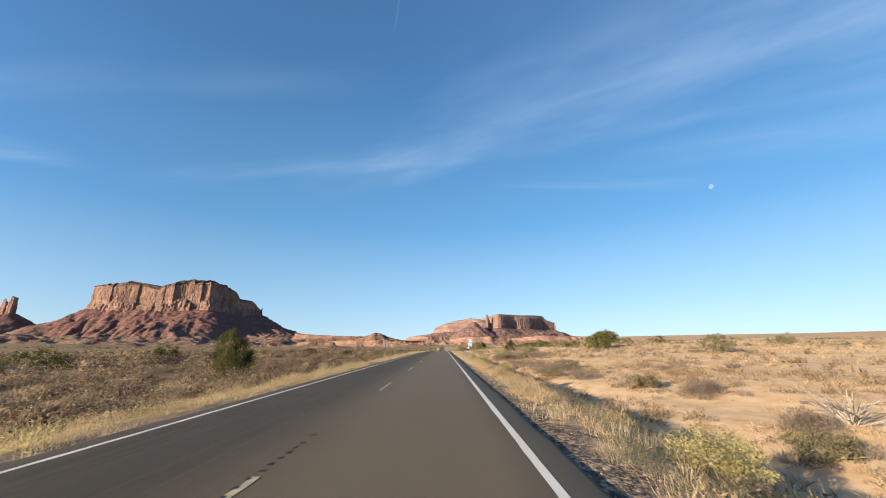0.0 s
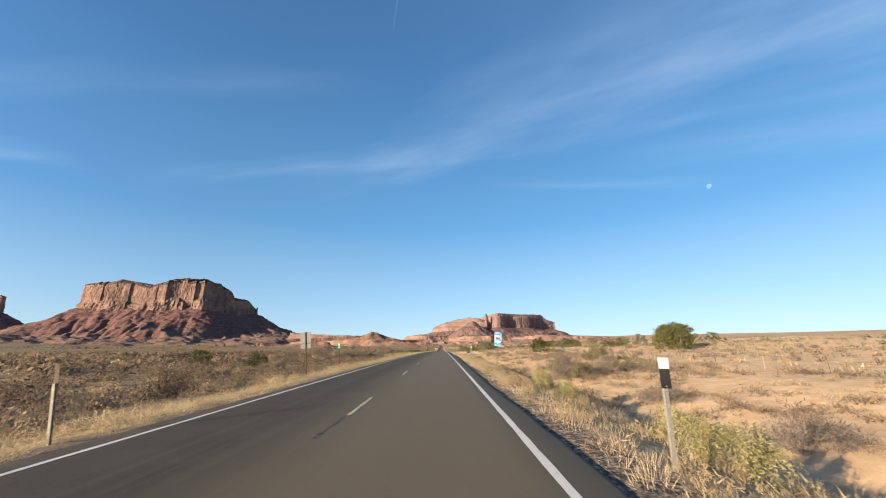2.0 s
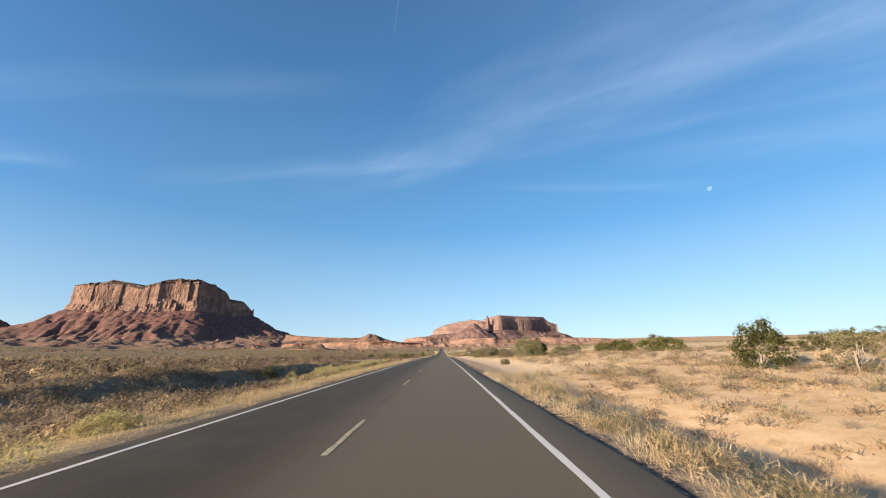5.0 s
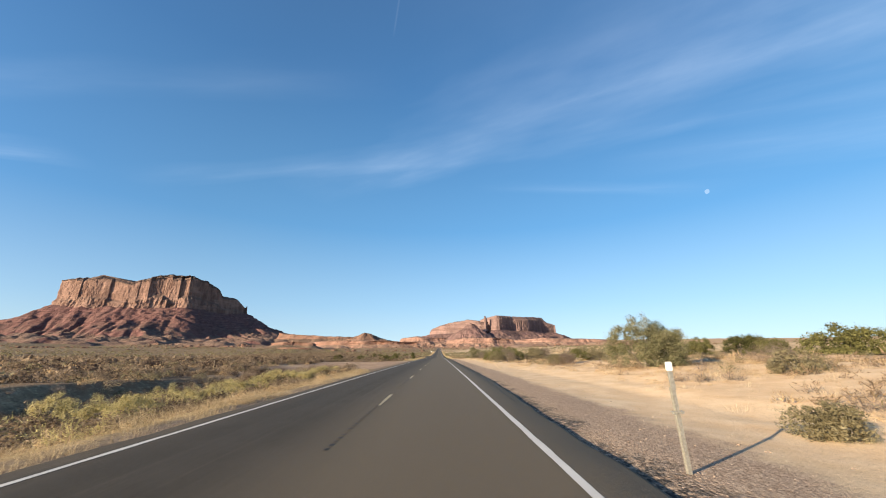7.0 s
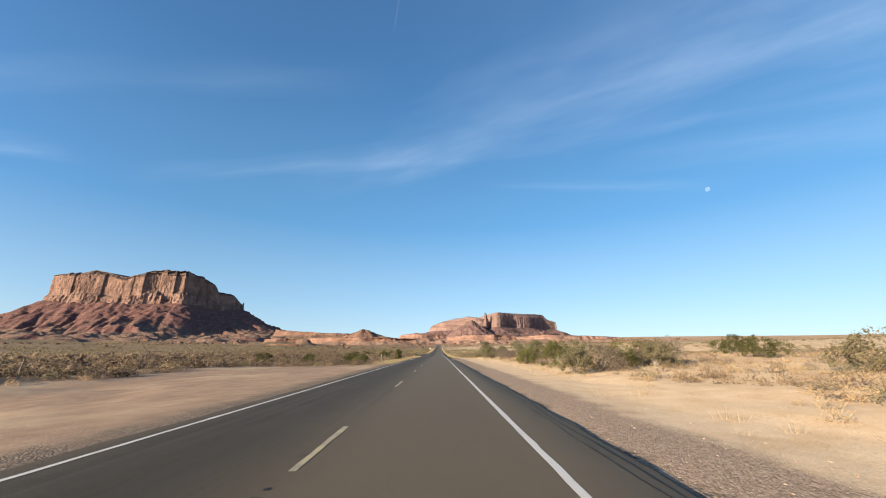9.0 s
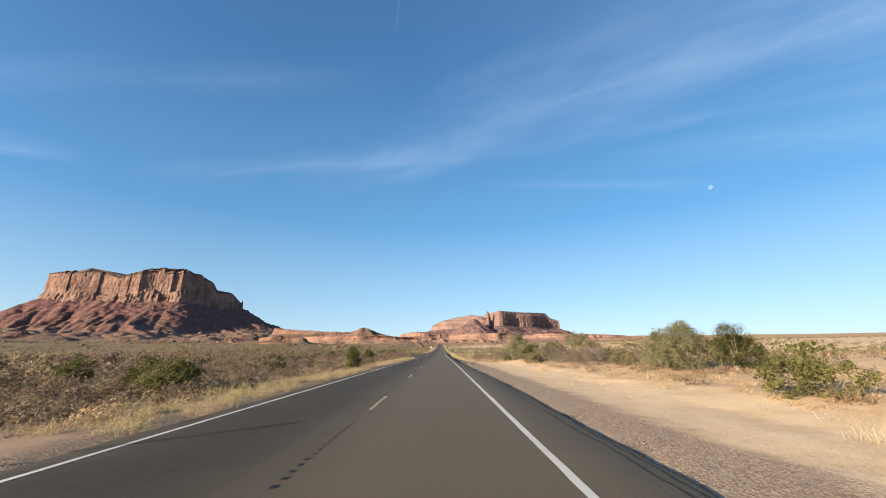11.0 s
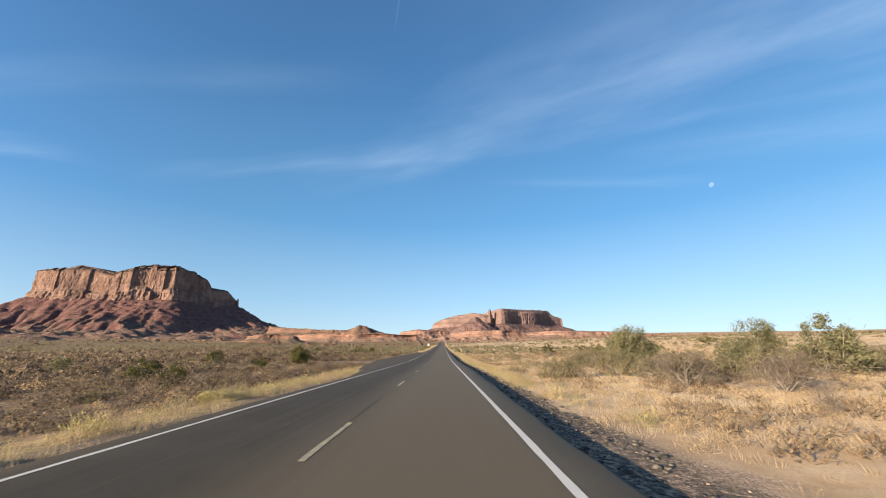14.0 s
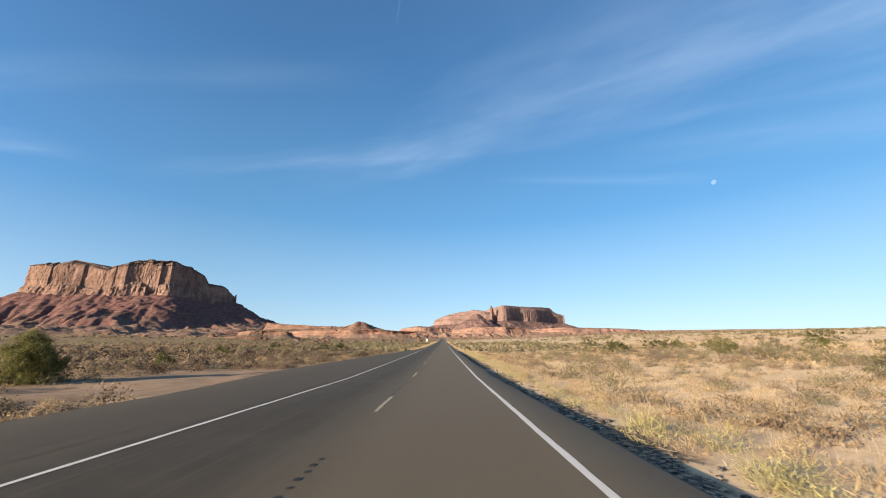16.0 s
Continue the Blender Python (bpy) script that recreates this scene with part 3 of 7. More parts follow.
# ---- the road ----
EDGE_Y = [-60, 85, 100, 160, 175, 262, 292, 308, 335, 1200]
EDGE_R = [4.25, 4.25, 4.60, 4.55, 5.05, 5.15, 4.35, 4.45, 4.80, 4.5]
TURN_Y = [-60, 330, 337, 343, 350, 357, 363, 370, 378, 405, 470, 1200]
TURN_L = [4.25, 4.25, 5.2, 6.5, 7.5, 8.9, 9.1, 10.2, 11.0, 9.6, 4.4, 4.3]


def build_road():
    ys = np.concatenate([np.arange(-60, 430, 0.35), np.arange(430, 1190, 4.0)])
    er = np.interp(ys, EDGE_Y, EDGE_R) + 0.10 * fbm(ys / 1.6, ys * 0, 31, 4) + 0.10 * fbm(ys / 9.0, ys * 0, 33, 2)
    el = np.interp(ys, TURN_Y, TURN_L) + 0.10 * fbm(ys / 1.4, ys * 0, 35, 4)
    zc = base_z(0 * ys, ys)
    cols = []
    for f in (0.0, 0.0, 0.02, 0.25, 0.5, 0.75):
        cols.append((-el * (1 - f), f))
    xs = [c[0] for c in cols] + [0 * ys] + [er * f for f in (0.25, 0.5, 0.75, 0.98, 1.0, 1.0)]
    verts = []
    for i, x in enumerate(xs):
        z = zc - 0.006 * np.abs(x)
        if i in (0, len(xs) - 1):
            z, x = z - 0.32, x + (-0.10 if i == 0 else 0.10)
        if i in (1, len(xs) - 2):
            z = z - 0.035
        verts.append(np.stack([x, ys, z], -1))
    v = np.stack(verts, 0).reshape(-1, 3)
    me = mesh_np("road", v, grid_quads(len(xs), len(ys))[:, ::-1], M_ASPHALT, False)
    ob = tagged(new("road", me), "grey worn two-lane asphalt road with crumbling edges", "road", kind="structure")
    return ob


def road_top(x, y):
    return base_z(0 * np.asarray(y, float), y) - 0.006 * np.abs(x)


road = build_road()


def line_strip(name, x, half, y0, y1, mat, label, step=0.5, ragged=0.008, seed=1):
    ys = np.arange(y0, y1 + 1e-3, step)
    j = ragged * 2 * fbm(ys / 0.7, ys * 0, seed, 3)
    k = ragged * 2 * fbm(ys / 0.7, ys * 0, seed + 7, 3)
    a, b = x - half + j, x + half + k
    v = np.stack([np.stack([a, ys, road_top(a, ys) + 0.005], -1), np.stack([b, ys, road_top(b, ys) + 0.005], -1)], 0).reshape(-1, 3)
    return mesh_part(name, mesh_np(name, v, grid_quads(2, len(ys)), mat), road, label)


line_strip("edge_line", -3.65, 0.055, -60, 1180, M_WHITE, "white painted edge line")
line_strip("edge_line", 3.65, 0.066, -60, 1180, M_WHITE, "white painted edge line")
DASH0, PERIOD = 4.85, 12.19
for i in range(-4, 92):
    y0 = DASH0 + PERIOD * i
    line_strip("centre_dash", 0.0, 0.052, y0 - (0.8 if i == 2 else 0.0), y0 + 3.05, M_YELLOW, "", 0.305, 0.014, 50 + i)


def build_grooves():
    """Milled ovals of the rumble strip along the middle, between the dashes."""
    rng = random.Random(4)
    v, f = [], []
    runs = [(5.5, 10.5), (17.0, 21.7), (28.2, 32.9), (39.8, 43.7), (51.4, 54.6), (62.5, 66.0), (74.0, 77.5), (90.5, 93.6), (96.8, 99.5), (108.0, 111.0), (120.0, 124.0), (133.0, 137.0), (146.0, 151.0), (158.0, 164.3)]
    runs += [(170.2 + 11.9 * i, 175.8 + 11.9 * i) for i in range(11)] + [(DASH0 + PERIOD * i + 3.3, DASH0 + PERIOD * i + 8.4) for i in range(24, 31)]
    for y0, y1 in runs:
        for k in range(int((y1 - y0) / 0.29)):
            if rng.random() < 0.06:
                continue
            cx, cy = rng.uniform(-0.012, 0.012) - 0.05, y0 + 0.29 * k
            rx, ry = rng.uniform(0.028, 0.046), rng.uniform(0.045, 0.07)
            b = len(v)
            v.append((cx, cy, float(road_top(cx, cy)) + 0.0062))
            for s in range(9):
                a = 2 * math.pi * s / 9
                q = rng.uniform(0.8, 1.15)
                px, py = cx + rx * q * math.cos(a), cy + ry * q * math.sin(a)
                v.append((px, py, float(road_top(px, py)) + 0.0085))
            f += [(b, b + 1 + s, b + 1 + (s + 1) % 9) for s in range(9)]
    ob = mesh_part("rumble_groove", mesh_from("rumble_groove", v, f, M_TAR), road, "row of dark milled rumble ovals")
    return tagged(ob, kind="stuff")


def tar_ribbon(name, pts, half, seed, label):
    """A crack sealed or left open: a thin wandering dark ribbon on the asphalt."""
    p = np.array(pts, float)
    t = np.linspace(0, len(p) - 1, int(np.hypot(*(p[-1] - p[0])) / 0.25) + 2)
    x = np.interp(t, range(len(p)), p[:, 0]) + 0.10 * fbm(t * len(t) / (len(p) * 6.0), t * 0, seed, 4, 0.6)
    y = np.interp(t, range(len(p)), p[:, 1]) + 0.05 * fbm(t * len(t) / (len(p) * 5.0), t * 0, seed + 1, 3)
    w = half * (0.5 + 0.9 * np.abs(fbm(t * len(t) / (len(p) * 3.0), t * 0, seed + 2, 3)) * 2)
    d = np.stack([np.gradient(y), -np.gradient(x)], -1)
    d = d / (np.linalg.norm(d, axis=1)[:, None] + 1e-9)
    a, b = np.stack([x, y], -1) - d * w[:, None], np.stack([x, y], -1) + d * w[:, None]
    v = np.concatenate([np.column_stack([q, road_top(q[:, 0], q[:, 1]) + 0.0045]) for q in (a, b)])
    return mesh_part(name, mesh_np(name, v, grid_quads(2, len(t))[:, ::-1], M_TAR), road, label)


tar_ribbon("edge_crack", [(4.42, 164), (4.72, 185), (4.78, 215), (4.76, 240), (4.66, 268)], 0.017, 81, "dark open crack along the pavement edge")
tar_ribbon("edge_crack", [(4.82, 178), (4.95, 205), (4.96, 235), (4.93, 258)], 0.014, 87, "dark open crack along the pavement edge")
tar_ribbon("edge_crack", [(4.50, 186), (4.62, 205), (4.60, 222)], 0.009, 89, "thin dark crack beside the edge line")
tar_ribbon("turnout_crack", [(-5.1, 349), (-5.3, 356), (-5.1, 364)], 0.008, 91, "thin dark crack in the paved turnout")
tar_ribbon("turnout_crack", [(-4.6, 342), (-4.75, 350), (-4.7, 357)], 0.008, 93, "thin dark crack in the paved turnout")
tar_ribbon("tar_smear", [(-0.22, 200.6), (-0.02, 200.8)], 0.03, 85, "broken dark pothole edge")
build_grooves()


# ---- buttes and mesas ----
def resample(pts, n):
    p = np.array(pts, float)
    q = np.vstack([p, p[:1]])
    s = np.concatenate([[0], np.cumsum(np.hypot(*(np.diff(q[:, :2], axis=0).T)))])
    t = np.linspace(0, s[-1], n, endpoint=False)
    return np.stack([np.interp(t, s, q[:, i]) for i in range(p.shape[1])], -1), t, s[-1]


def butte(name, outline, zc, talus, seed, mat, label, n=700, flute=2.6, buttress=38.0, fl_len=26.0, slope=0.10, ledges=2.0, gully=14.0, foot=None, top_drop=0.0, parent=None, levels=22, cap=10.0, power=1.35, rough=1.0, category="mesa", scree=None):
    """A mesa: fluted walls from the outline's heights down to zc, then scree that runs out over the plain."""
    p, t, per = resample(outline, n)
    area = 0.5 * np.sum(p[:, 0] * np.roll(p[:, 1], -1) - np.roll(p[:, 0], -1) * p[:, 1])
    if area < 0:
        p = p[::-1].copy()
    w = max(2, int(n * 0.012))
    k = np.ones(2 * w + 1) / (2 * w + 1)
    sm = np.stack([np.convolve(np.concatenate([p[-w:, i], p[:, i], p[:w, i]]), k, "valid") for i in (0, 1)], -1)
    w2 = max(3, int(n * 0.03))
    k2 = np.ones(2 * w2 + 1) / (2 * w2 + 1)
    d = np.roll(sm, -1, 0) - np.roll(sm, 1, 0)
    nrm = np.stack([d[:, 1], -d[:, 0]], -1)
    nrm = np.stack([np.convolve(np.concatenate([nrm[-w2:, i], nrm[:, i], nrm[:w2, i]]), k2, "valid") for i in (0, 1)], -1)
    nrm = nrm / np.linalg.norm(nrm, axis=1)[:, None]
    x0, y0, zt = sm[:, 0], sm[:, 1], p[:, 2]
    zcl = np.minimum(zc if np.ndim(zc) == 0 else np.asarray(zc), zt - 4.0)
    s = x0 + 1.7 * y0
    wx, wy = x0 + 0.8 * fl_len * fbm(x0 / 60, y0 / 60, seed + 41, 2), y0 + 0.8 * fl_len * fbm(x0 / 60, y0 / 60, seed + 42, 2)
    calm = smooth(-0.15, 0.25, fbm(x0 / 110.0, y0 / 110.0, seed + 44, 2))
    big = fbm(x0 / (fl_len * 5.0), y0 / (fl_len * 5.0), seed + 3, 3)
    rings = []
    cx, cy, zm = x0.mean(), y0.mean(), np.median(zt)
    for q in (0.0, 0.35, 0.7, 0.9):
        px, py = cx + (x0 - cx) * q, cy + (y0 - cy) * q
        zz = zt * q + (zm - top_drop) * (1 - q) - 3 + 5 * fbm(px / 40, py / 40, seed + 5, 3)
        rings.append(np.stack([px, py, zz], -1))
    zrag = zt + min(5.0, 0.04 * (np.max(zt) - np.min(zcl))) * 2 * fbm(x0 / 16.0, y0 / 16.0, seed + 46, 4, 0.65)
    for i in range(levels + 1):
        u = i / levels
        zz = zrag + (zcl - zrag) * u
        hgt = zt - zz
        col = 1 - 2 * np.abs(fbm(wx / fl_len + 0.25 * u, wy / fl_len - 0.2 * u, seed, 4, 0.6))
        crack = np.clip(0.16 - np.abs(fbm(wx / (fl_len * 0.8), wy / (fl_len * 0.8) + 0.15 * u, seed + 50, 2)), 0, 1)
        cut = flute * (0.9 * (col - 0.6) * (0.3 + 0.7 * calm) - 6.0 * crack * calm) + buttress * big
        band = ledges * np.tanh(4 * vnoise((zz + 12 * vnoise(s / 300, s * 0, seed + 9)) / 14.0, s / 900.0, seed + 8))
        capped = np.clip((u - 0.16) / 0.06, 0, 1)
        off = slope * hgt + cut * (0.35 + 0.65 * capped) + band + (0.10 * flute + 1.0) * 3.4 * rough * fbm(s / 16.0, zz / 15.0, seed + 12, 4, 0.65) - cap * (1 - np.clip(u / 0.18, 0, 1)) * (0.6 + 1.2 * (big + 0.5))
        rings.append(np.stack([x0 + nrm[:, 0] * off, y0 + nrm[:, 1] * off, zz], -1))
    wall = off
    m = max(14, int(18 + gully / 3))
    for i in range(1, m + 1):
        u = i / m
        r = wall + talus * u
        px, py = x0 + nrm[:, 0] * r, y0 + nrm[:, 1] * r
        zf = (ground_z(px, py) - 6.0) if foot is None else (0 * px + foot)
        drop = 1 - (1 - u) ** power
        g = (1 - 2 * np.abs(fbm(px / 85.0, py / 85.0, seed + 20, 5, 0.62))) - 0.5
        bench = 0.25 * np.tanh(5 * vnoise(u * 7.0 + 0 * px, s / 700, seed + 23))
        zz = zcl + (zf - zcl) * np.clip(drop + 0.17 * bench, 0, 1) + (gully * g + 0.3 * gully * fbm(px / 22.0, py / 22.0, seed + 27, 4, 0.65)) * 4 * u * (1 - u) ** 0.8 * (1 + 0.6 * vnoise(px / 260, py / 260, seed + 28))
        if i == m:
            zz = zf - 2
        rings.append(np.stack([px, py, zz], -1))
    v = np.stack(rings, 1)
    cut_at = 4 + levels + 1
    root = new(name)
    tagged(root, label, category)
    if scree is None:
        pieces = (("rock_face", v, mat),)
    else:
        pieces = (("rock_face", v[:, :cut_at], mat), ("scree_slope", v[:, cut_at - 1:], scree))
    for nm, vv, mm in pieces:
        mesh_part(nm, mesh_np(nm, vv.reshape(-1, 3), grid_quads(n, vv.shape[1], True)[:, ::-1], mm), root)
    return root


def mesa(outline, zc, seed, mat, scree, label, n, reach, patch, cell, cap_w=30.0, block=(18.0, 120.0), step=7.0, flip=0.5):
    """A large mesa in three parts: cap rock, cliff of flat panels split by cracks, and a wide slope of scree and ledges."""
    rng = np.random.default_rng(seed)
    out = np.array(outline, float)
    if np.sum(out[:, 0] * np.roll(out[:, 1], -1, 0) - np.roll(out[:, 0], -1) * out[:, 1]) < 0:
        out = out[::-1].copy()
    q = np.vstack([out, out[:1]])
    s = np.concatenate([[0], np.cumsum(np.hypot(*(np.diff(q[:, :2], axis=0).T)))])
    per = s[-1]
    fine = np.linspace(0, per, 4000)
    front = np.interp(fine, s, q[:, 1]) < out[:, 1].min() + flip * np.ptp(out[:, 1])
    dens = np.cumsum(np.where(front, 1.0, 0.15))
    t = np.interp(np.linspace(0, dens[-1], n, endpoint=False), dens, fine)
    x0, y0, zt = (np.interp(t, s, q[:, i]) for i in range(3))
    # outward direction, smoothed along the rim
    far_x, far_y = np.interp((t + 22) % per, s, q[:, 0]) - np.interp((t - 22) % per, s, q[:, 0]), np.interp((t + 22) % per, s, q[:, 1]) - np.interp((t - 22) % per, s, q[:, 1])
    ln = np.hypot(far_x, far_y) + 1e-6
    nx, ny = far_y / ln, -far_x / ln

    def panels(lo, hi, amp):
        """Flat blocks of random width along the rim, each set forward or back and slightly turned, with a crack at some joints."""
        cuts = [0.0]
        while cuts[-1] < per:
            cuts.append(cuts[-1] + rng.uniform(lo, hi) * (0.5 + rng.uniform(0, 1) ** 2))
        cuts = np.array(cuts)
        k = np.clip(np.searchsorted(cuts, t, side="right") - 1, 0, len(cuts) - 2)
        w = cuts[k + 1] - cuts[k]
        f = (t - cuts[k]) / w
        off, tilt, gap = rng.normal(0, amp, len(cuts)), rng.normal(0, 0.09, len(cuts)), (rng.uniform(0, 1, len(cuts)) < 0.3) * rng.uniform(0.5, 1.6, len(cuts))
        edge = np.minimum(f * w, (1 - f) * w)
        return off[k] + tilt[k] * (f - 0.5) * w - amp * gap[k] * np.exp(-edge / 2.2), rng.uniform(-1, 1, len(cuts))[k]

    big = 26.0 * fbm(x0 / 150.0, y0 / 150.0, seed + 3, 3)
    up, var = panels(block[0], block[1], step * 0.55)
    lowp, var2 = panels(block[0] * 0.8, block[1] * 0.8, step * 0.3)
    rough_at = lambda z: 4.5 * fbm((x0 + y0) / 14.0, z / 16.0, seed + 12, 4, 0.65)
    zcl = zc + 14.0 * fbm(x0 / 120.0, y0 / 120.0, seed + 6, 3)
    zrag = zt + 3.0 * var + 5.0 * fbm(x0 / 22.0, y0 / 22.0, seed + 46, 4, 0.65)
    zlip = zrag - (0.13 + 0.06 * var2) * (zrag - zcl)
    cx, cy = out[:, 0].mean(), out[:, 1].mean()
    caps, walls = [], []
    for w in (0.0, 0.4, 0.75, 0.93):
        px, py = cx + (x0 - cx) * w, cy + (y0 - cy) * w
        caps.append(np.stack([px, py, zrag * w + np.median(zt) * (1 - w) - 5 + 6 * fbm(px / 50, py / 50, seed + 5, 3)], -1))
    for i in range(7):
        u = i / 6
        back = cap_w * (1 - u) ** (1.3) * (1 + 0.6 * var2)
        off = big + up * (0.3 + 0.7 * u) - back + 2.0 * np.tanh(6 * (u - 0.55)) + rough_at(zrag - 14 * u)
        caps.append(np.stack([x0 + nx * off, y0 + ny * off, zrag + (zlip - zrag) * u ** 1.2], -1))
    levels = 34
    for i in range(levels + 1):
        u = i / levels
        z = zlip + (zcl - 30.0 - zlip) * u
        ledge = 0.62 + 0.10 * var
        below = smooth(ledge - 0.03, ledge + 0.03, u)
        beds = 3.4 * np.tanh(5 * vnoise(z / 12.0, (x0 + y0) / 500.0, seed + 8)) * (0.25 + 0.75 * below)
        off = big + up * (1 - 0.55 * below) + below * (lowp + 7.0 + 38.0 * (u - ledge)) + 0.05 * (zlip - z) + beds + rough_at(z) * (0.6 + 0.8 * below) - 1.5 * (i == 0)
        walls.append(np.stack([x0 + nx * off, y0 + ny * off, z], -1))
    root = tagged(new("mesa"), label, "mesa")
    for nm, rings, mm, words in (("cap_rock", caps, mat, "dark sloping cap rock"), ("cliff", walls, mat, "steep cracked sandstone cliff")):
        v = np.stack(rings, 1)
        mesh_part(nm, mesh_np(nm, v.reshape(-1, 3), grid_quads(n, v.shape[1], True)[:, ::-1], mm), root, words)
    # scree: height by distance from the wall's foot
    gx0, gx1, gy0, gy1, gym = patch
    xs = np.arange(gx0, gx1, cell)
    ys = np.concatenate([np.arange(gy0, gym, cell * 1.2), np.arange(gym, gy1, cell * 8)])
    px, py = (g.ravel() for g in np.meshgrid(xs, ys, indexing="ij"))
    best, arc = np.full(len(px), 1e9), np.zeros(len(px))
    inside = np.zeros(len(px), bool)
    for i in range(len(out)):
        (ax, ay), (bx, by) = q[i, :2], q[i + 1, :2]
        ex, ey = bx - ax, by - ay
        f = np.clip(((px - ax) * ex + (py - ay) * ey) / (ex * ex + ey * ey), 0, 1)
        d = np.hypot(px - ax - f * ex, py - ay - f * ey)
        arc = np.where(d < best, s[i] + f * np.hypot(ex, ey), arc)
        best = np.minimum(best, d)
        if ay != by:
            inside ^= ((ay > py) != (by > py)) & (px < ex * (py - ay) / ey + ax)
    dist = np.where(inside, -best, best) - 18.0
    g = ground_z(px, py)
    T = reach * (1 + 0.5 * fbm(px / 300.0, py / 300.0, seed + 30, 3))
    u = np.clip(dist / T, 0, 1)
    hill = 0.86 * (1 - u) ** 1.7 + 0.14 * np.clip(1 - dist / (2.1 * T), 0, 1) ** 1.5
    foot = zc + 14.0 * fbm(px / 120.0, py / 120.0, seed + 6, 3)
    body = 4 * u * (1 - u)
    wx, wy = px + 40 * fbm(px / 90, py / 90, seed + 31, 3), py + 40 * fbm(px / 90, py / 90, seed + 32, 3)
    spur = 1 - 2 * np.abs(fbm(arc / 72.0 + 0.4 * fbm(wx / 60, wy / 60, seed + 33, 2), dist / 420.0, seed + 20, 3, 0.55))
    spur2 = 1 - 2 * np.abs(fbm(arc / 27.0 + 0.7 * fbm(wx / 50, wy / 50, seed + 39, 2), dist / 260.0, seed + 40, 3, 0.6))
    lump = 1 - 2 * np.abs(fbm(wx / 55.0, wy / 55.0, seed + 21, 4, 0.65))
    z = g + (foot - g) * hill + body * (24.0 * (spur - 0.62) + 10.0 * (spur2 - 0.6) + 3.5 * (lump - 0.6)) + smooth(0, 0.06, u) * (1 - 0.7 * u) * (9.0 * fbm(px / 18.0, py / 18.0, seed + 22, 3, 0.8) + 3.0 * (1 - 4 * np.abs(vnoise(px / 15.0, py / 15.0, seed + 24))))
    # ledges of harder beds crop out in the slope and on the apron beyond it
    rise = 13.0 + 5.0 * fbm(px / 400.0, py / 400.0, seed + 34, 2)
    ph = (z + 9.0 * fbm(px / 180.0, py / 180.0, seed + 35, 3)) / rise
    fr = ph - np.floor(ph)
    z = z + smooth(0.02, 0.2, u) * rise * 0.62 * (smooth(0.62, 0.86, fr) - fr) * smooth(-0.15, 0.25, fbm(px / 150.0, py / 150.0, seed + 36, 3))
    apron = smooth(0.75, 1.0, u) * smooth(3.2 * reach, 1.8 * reach, dist)
    z = z + apron * (4.0 + 18.0 * fbm(wx / 80.0, wy / 50.0, seed + 37, 4, 0.65) + 7.0 * smooth(0.0, 0.06, fbm(wx / 130.0, wy / 60.0, seed + 38, 3)))
    rim = np.minimum.reduce([px - gx0, gx1 - px, py - gy0, gy1 - py])
    z = z + 1.5 - 14.0 * smooth(160.0, 20.0, rim)
    z = np.where(dist < 0, foot - 0.25 * np.minimum(-dist, 60), z)
    v = np.stack([px, py, z], -1)
    mesh_part("scree_slope", mesh_np("scree_slope", v, grid_quads(len(xs), len(ys)), scree), root, "rubbly red scree with ledges and dry brush")
    return root


mesa([(-1964, 2052, 396), (-1900, 2070, 404), (-1822, 2091, 430), (-1760, 2106, 416), (-1676, 2125, 389), (-1614, 2141, 420),
    (-1555, 2158, 446), (-1414, 2216, 456), (-1369, 2324, 433), (-1342, 2386, 403), (-1329, 2404, 357), (-1291, 2490, 358), (-1259, 2540, 304),
    (-1330, 2680, 300), (-1500, 2720, 350), (-1800, 2600, 385), (-1990, 2350, 385), (-2000, 2150, 390)],
    262.0, 100, M_MESA, M_SCREE, "large red sandstone mesa with cracked cliffs over scree slopes", 1000, 400.0, (-2700, -560, 1240, 3300, 2560), 7.0)
# a thin free-standing fin at the mesa's shaded end
butte("rock_needle", [(-1252, 2540, 308), (-1246, 2546, 312), (-1250, 2556, 310), (-1257, 2550, 300)], 250.0, 20.0, 140, M_MESA, "thin red rock needle beside the mesa", n=60, rough=0.3, flute=1.0, buttress=3.0, fl_len=8, slope=0.04, ledges=0.5, gully=2, levels=8, cap=1, foot=235.0, category="rock needle")
# twin spires on a cone of scree
butte("rock_spire", [(-2336, 1975, 322), (-2322, 1978, 322), (-2318, 1996, 318), (-2334, 1998, 314)], 232.0, 300.0, 150, M_MESA, "slender twin-topped red sandstone spire on a scree cone", n=150, rough=0.3, flute=1.5, buttress=3.0, fl_len=9, slope=0.10, ledges=1.2, gully=16, levels=14, cap=2, category="rock spire", scree=M_SCREE)
butte("rock_spire", [(-2366, 1970, 318), (-2350, 1972, 300), (-2348, 1990, 290), (-2368, 1992, 292)], 228.0, 120.0, 155, M_MESA, "slender leaning red sandstone spire on a scree cone", n=120, rough=0.3, flute=1.5, buttress=3.0, fl_len=9, slope=0.16, ledges=1.2, gully=8, levels=14, cap=2, category="rock spire", scree=M_SCREE)

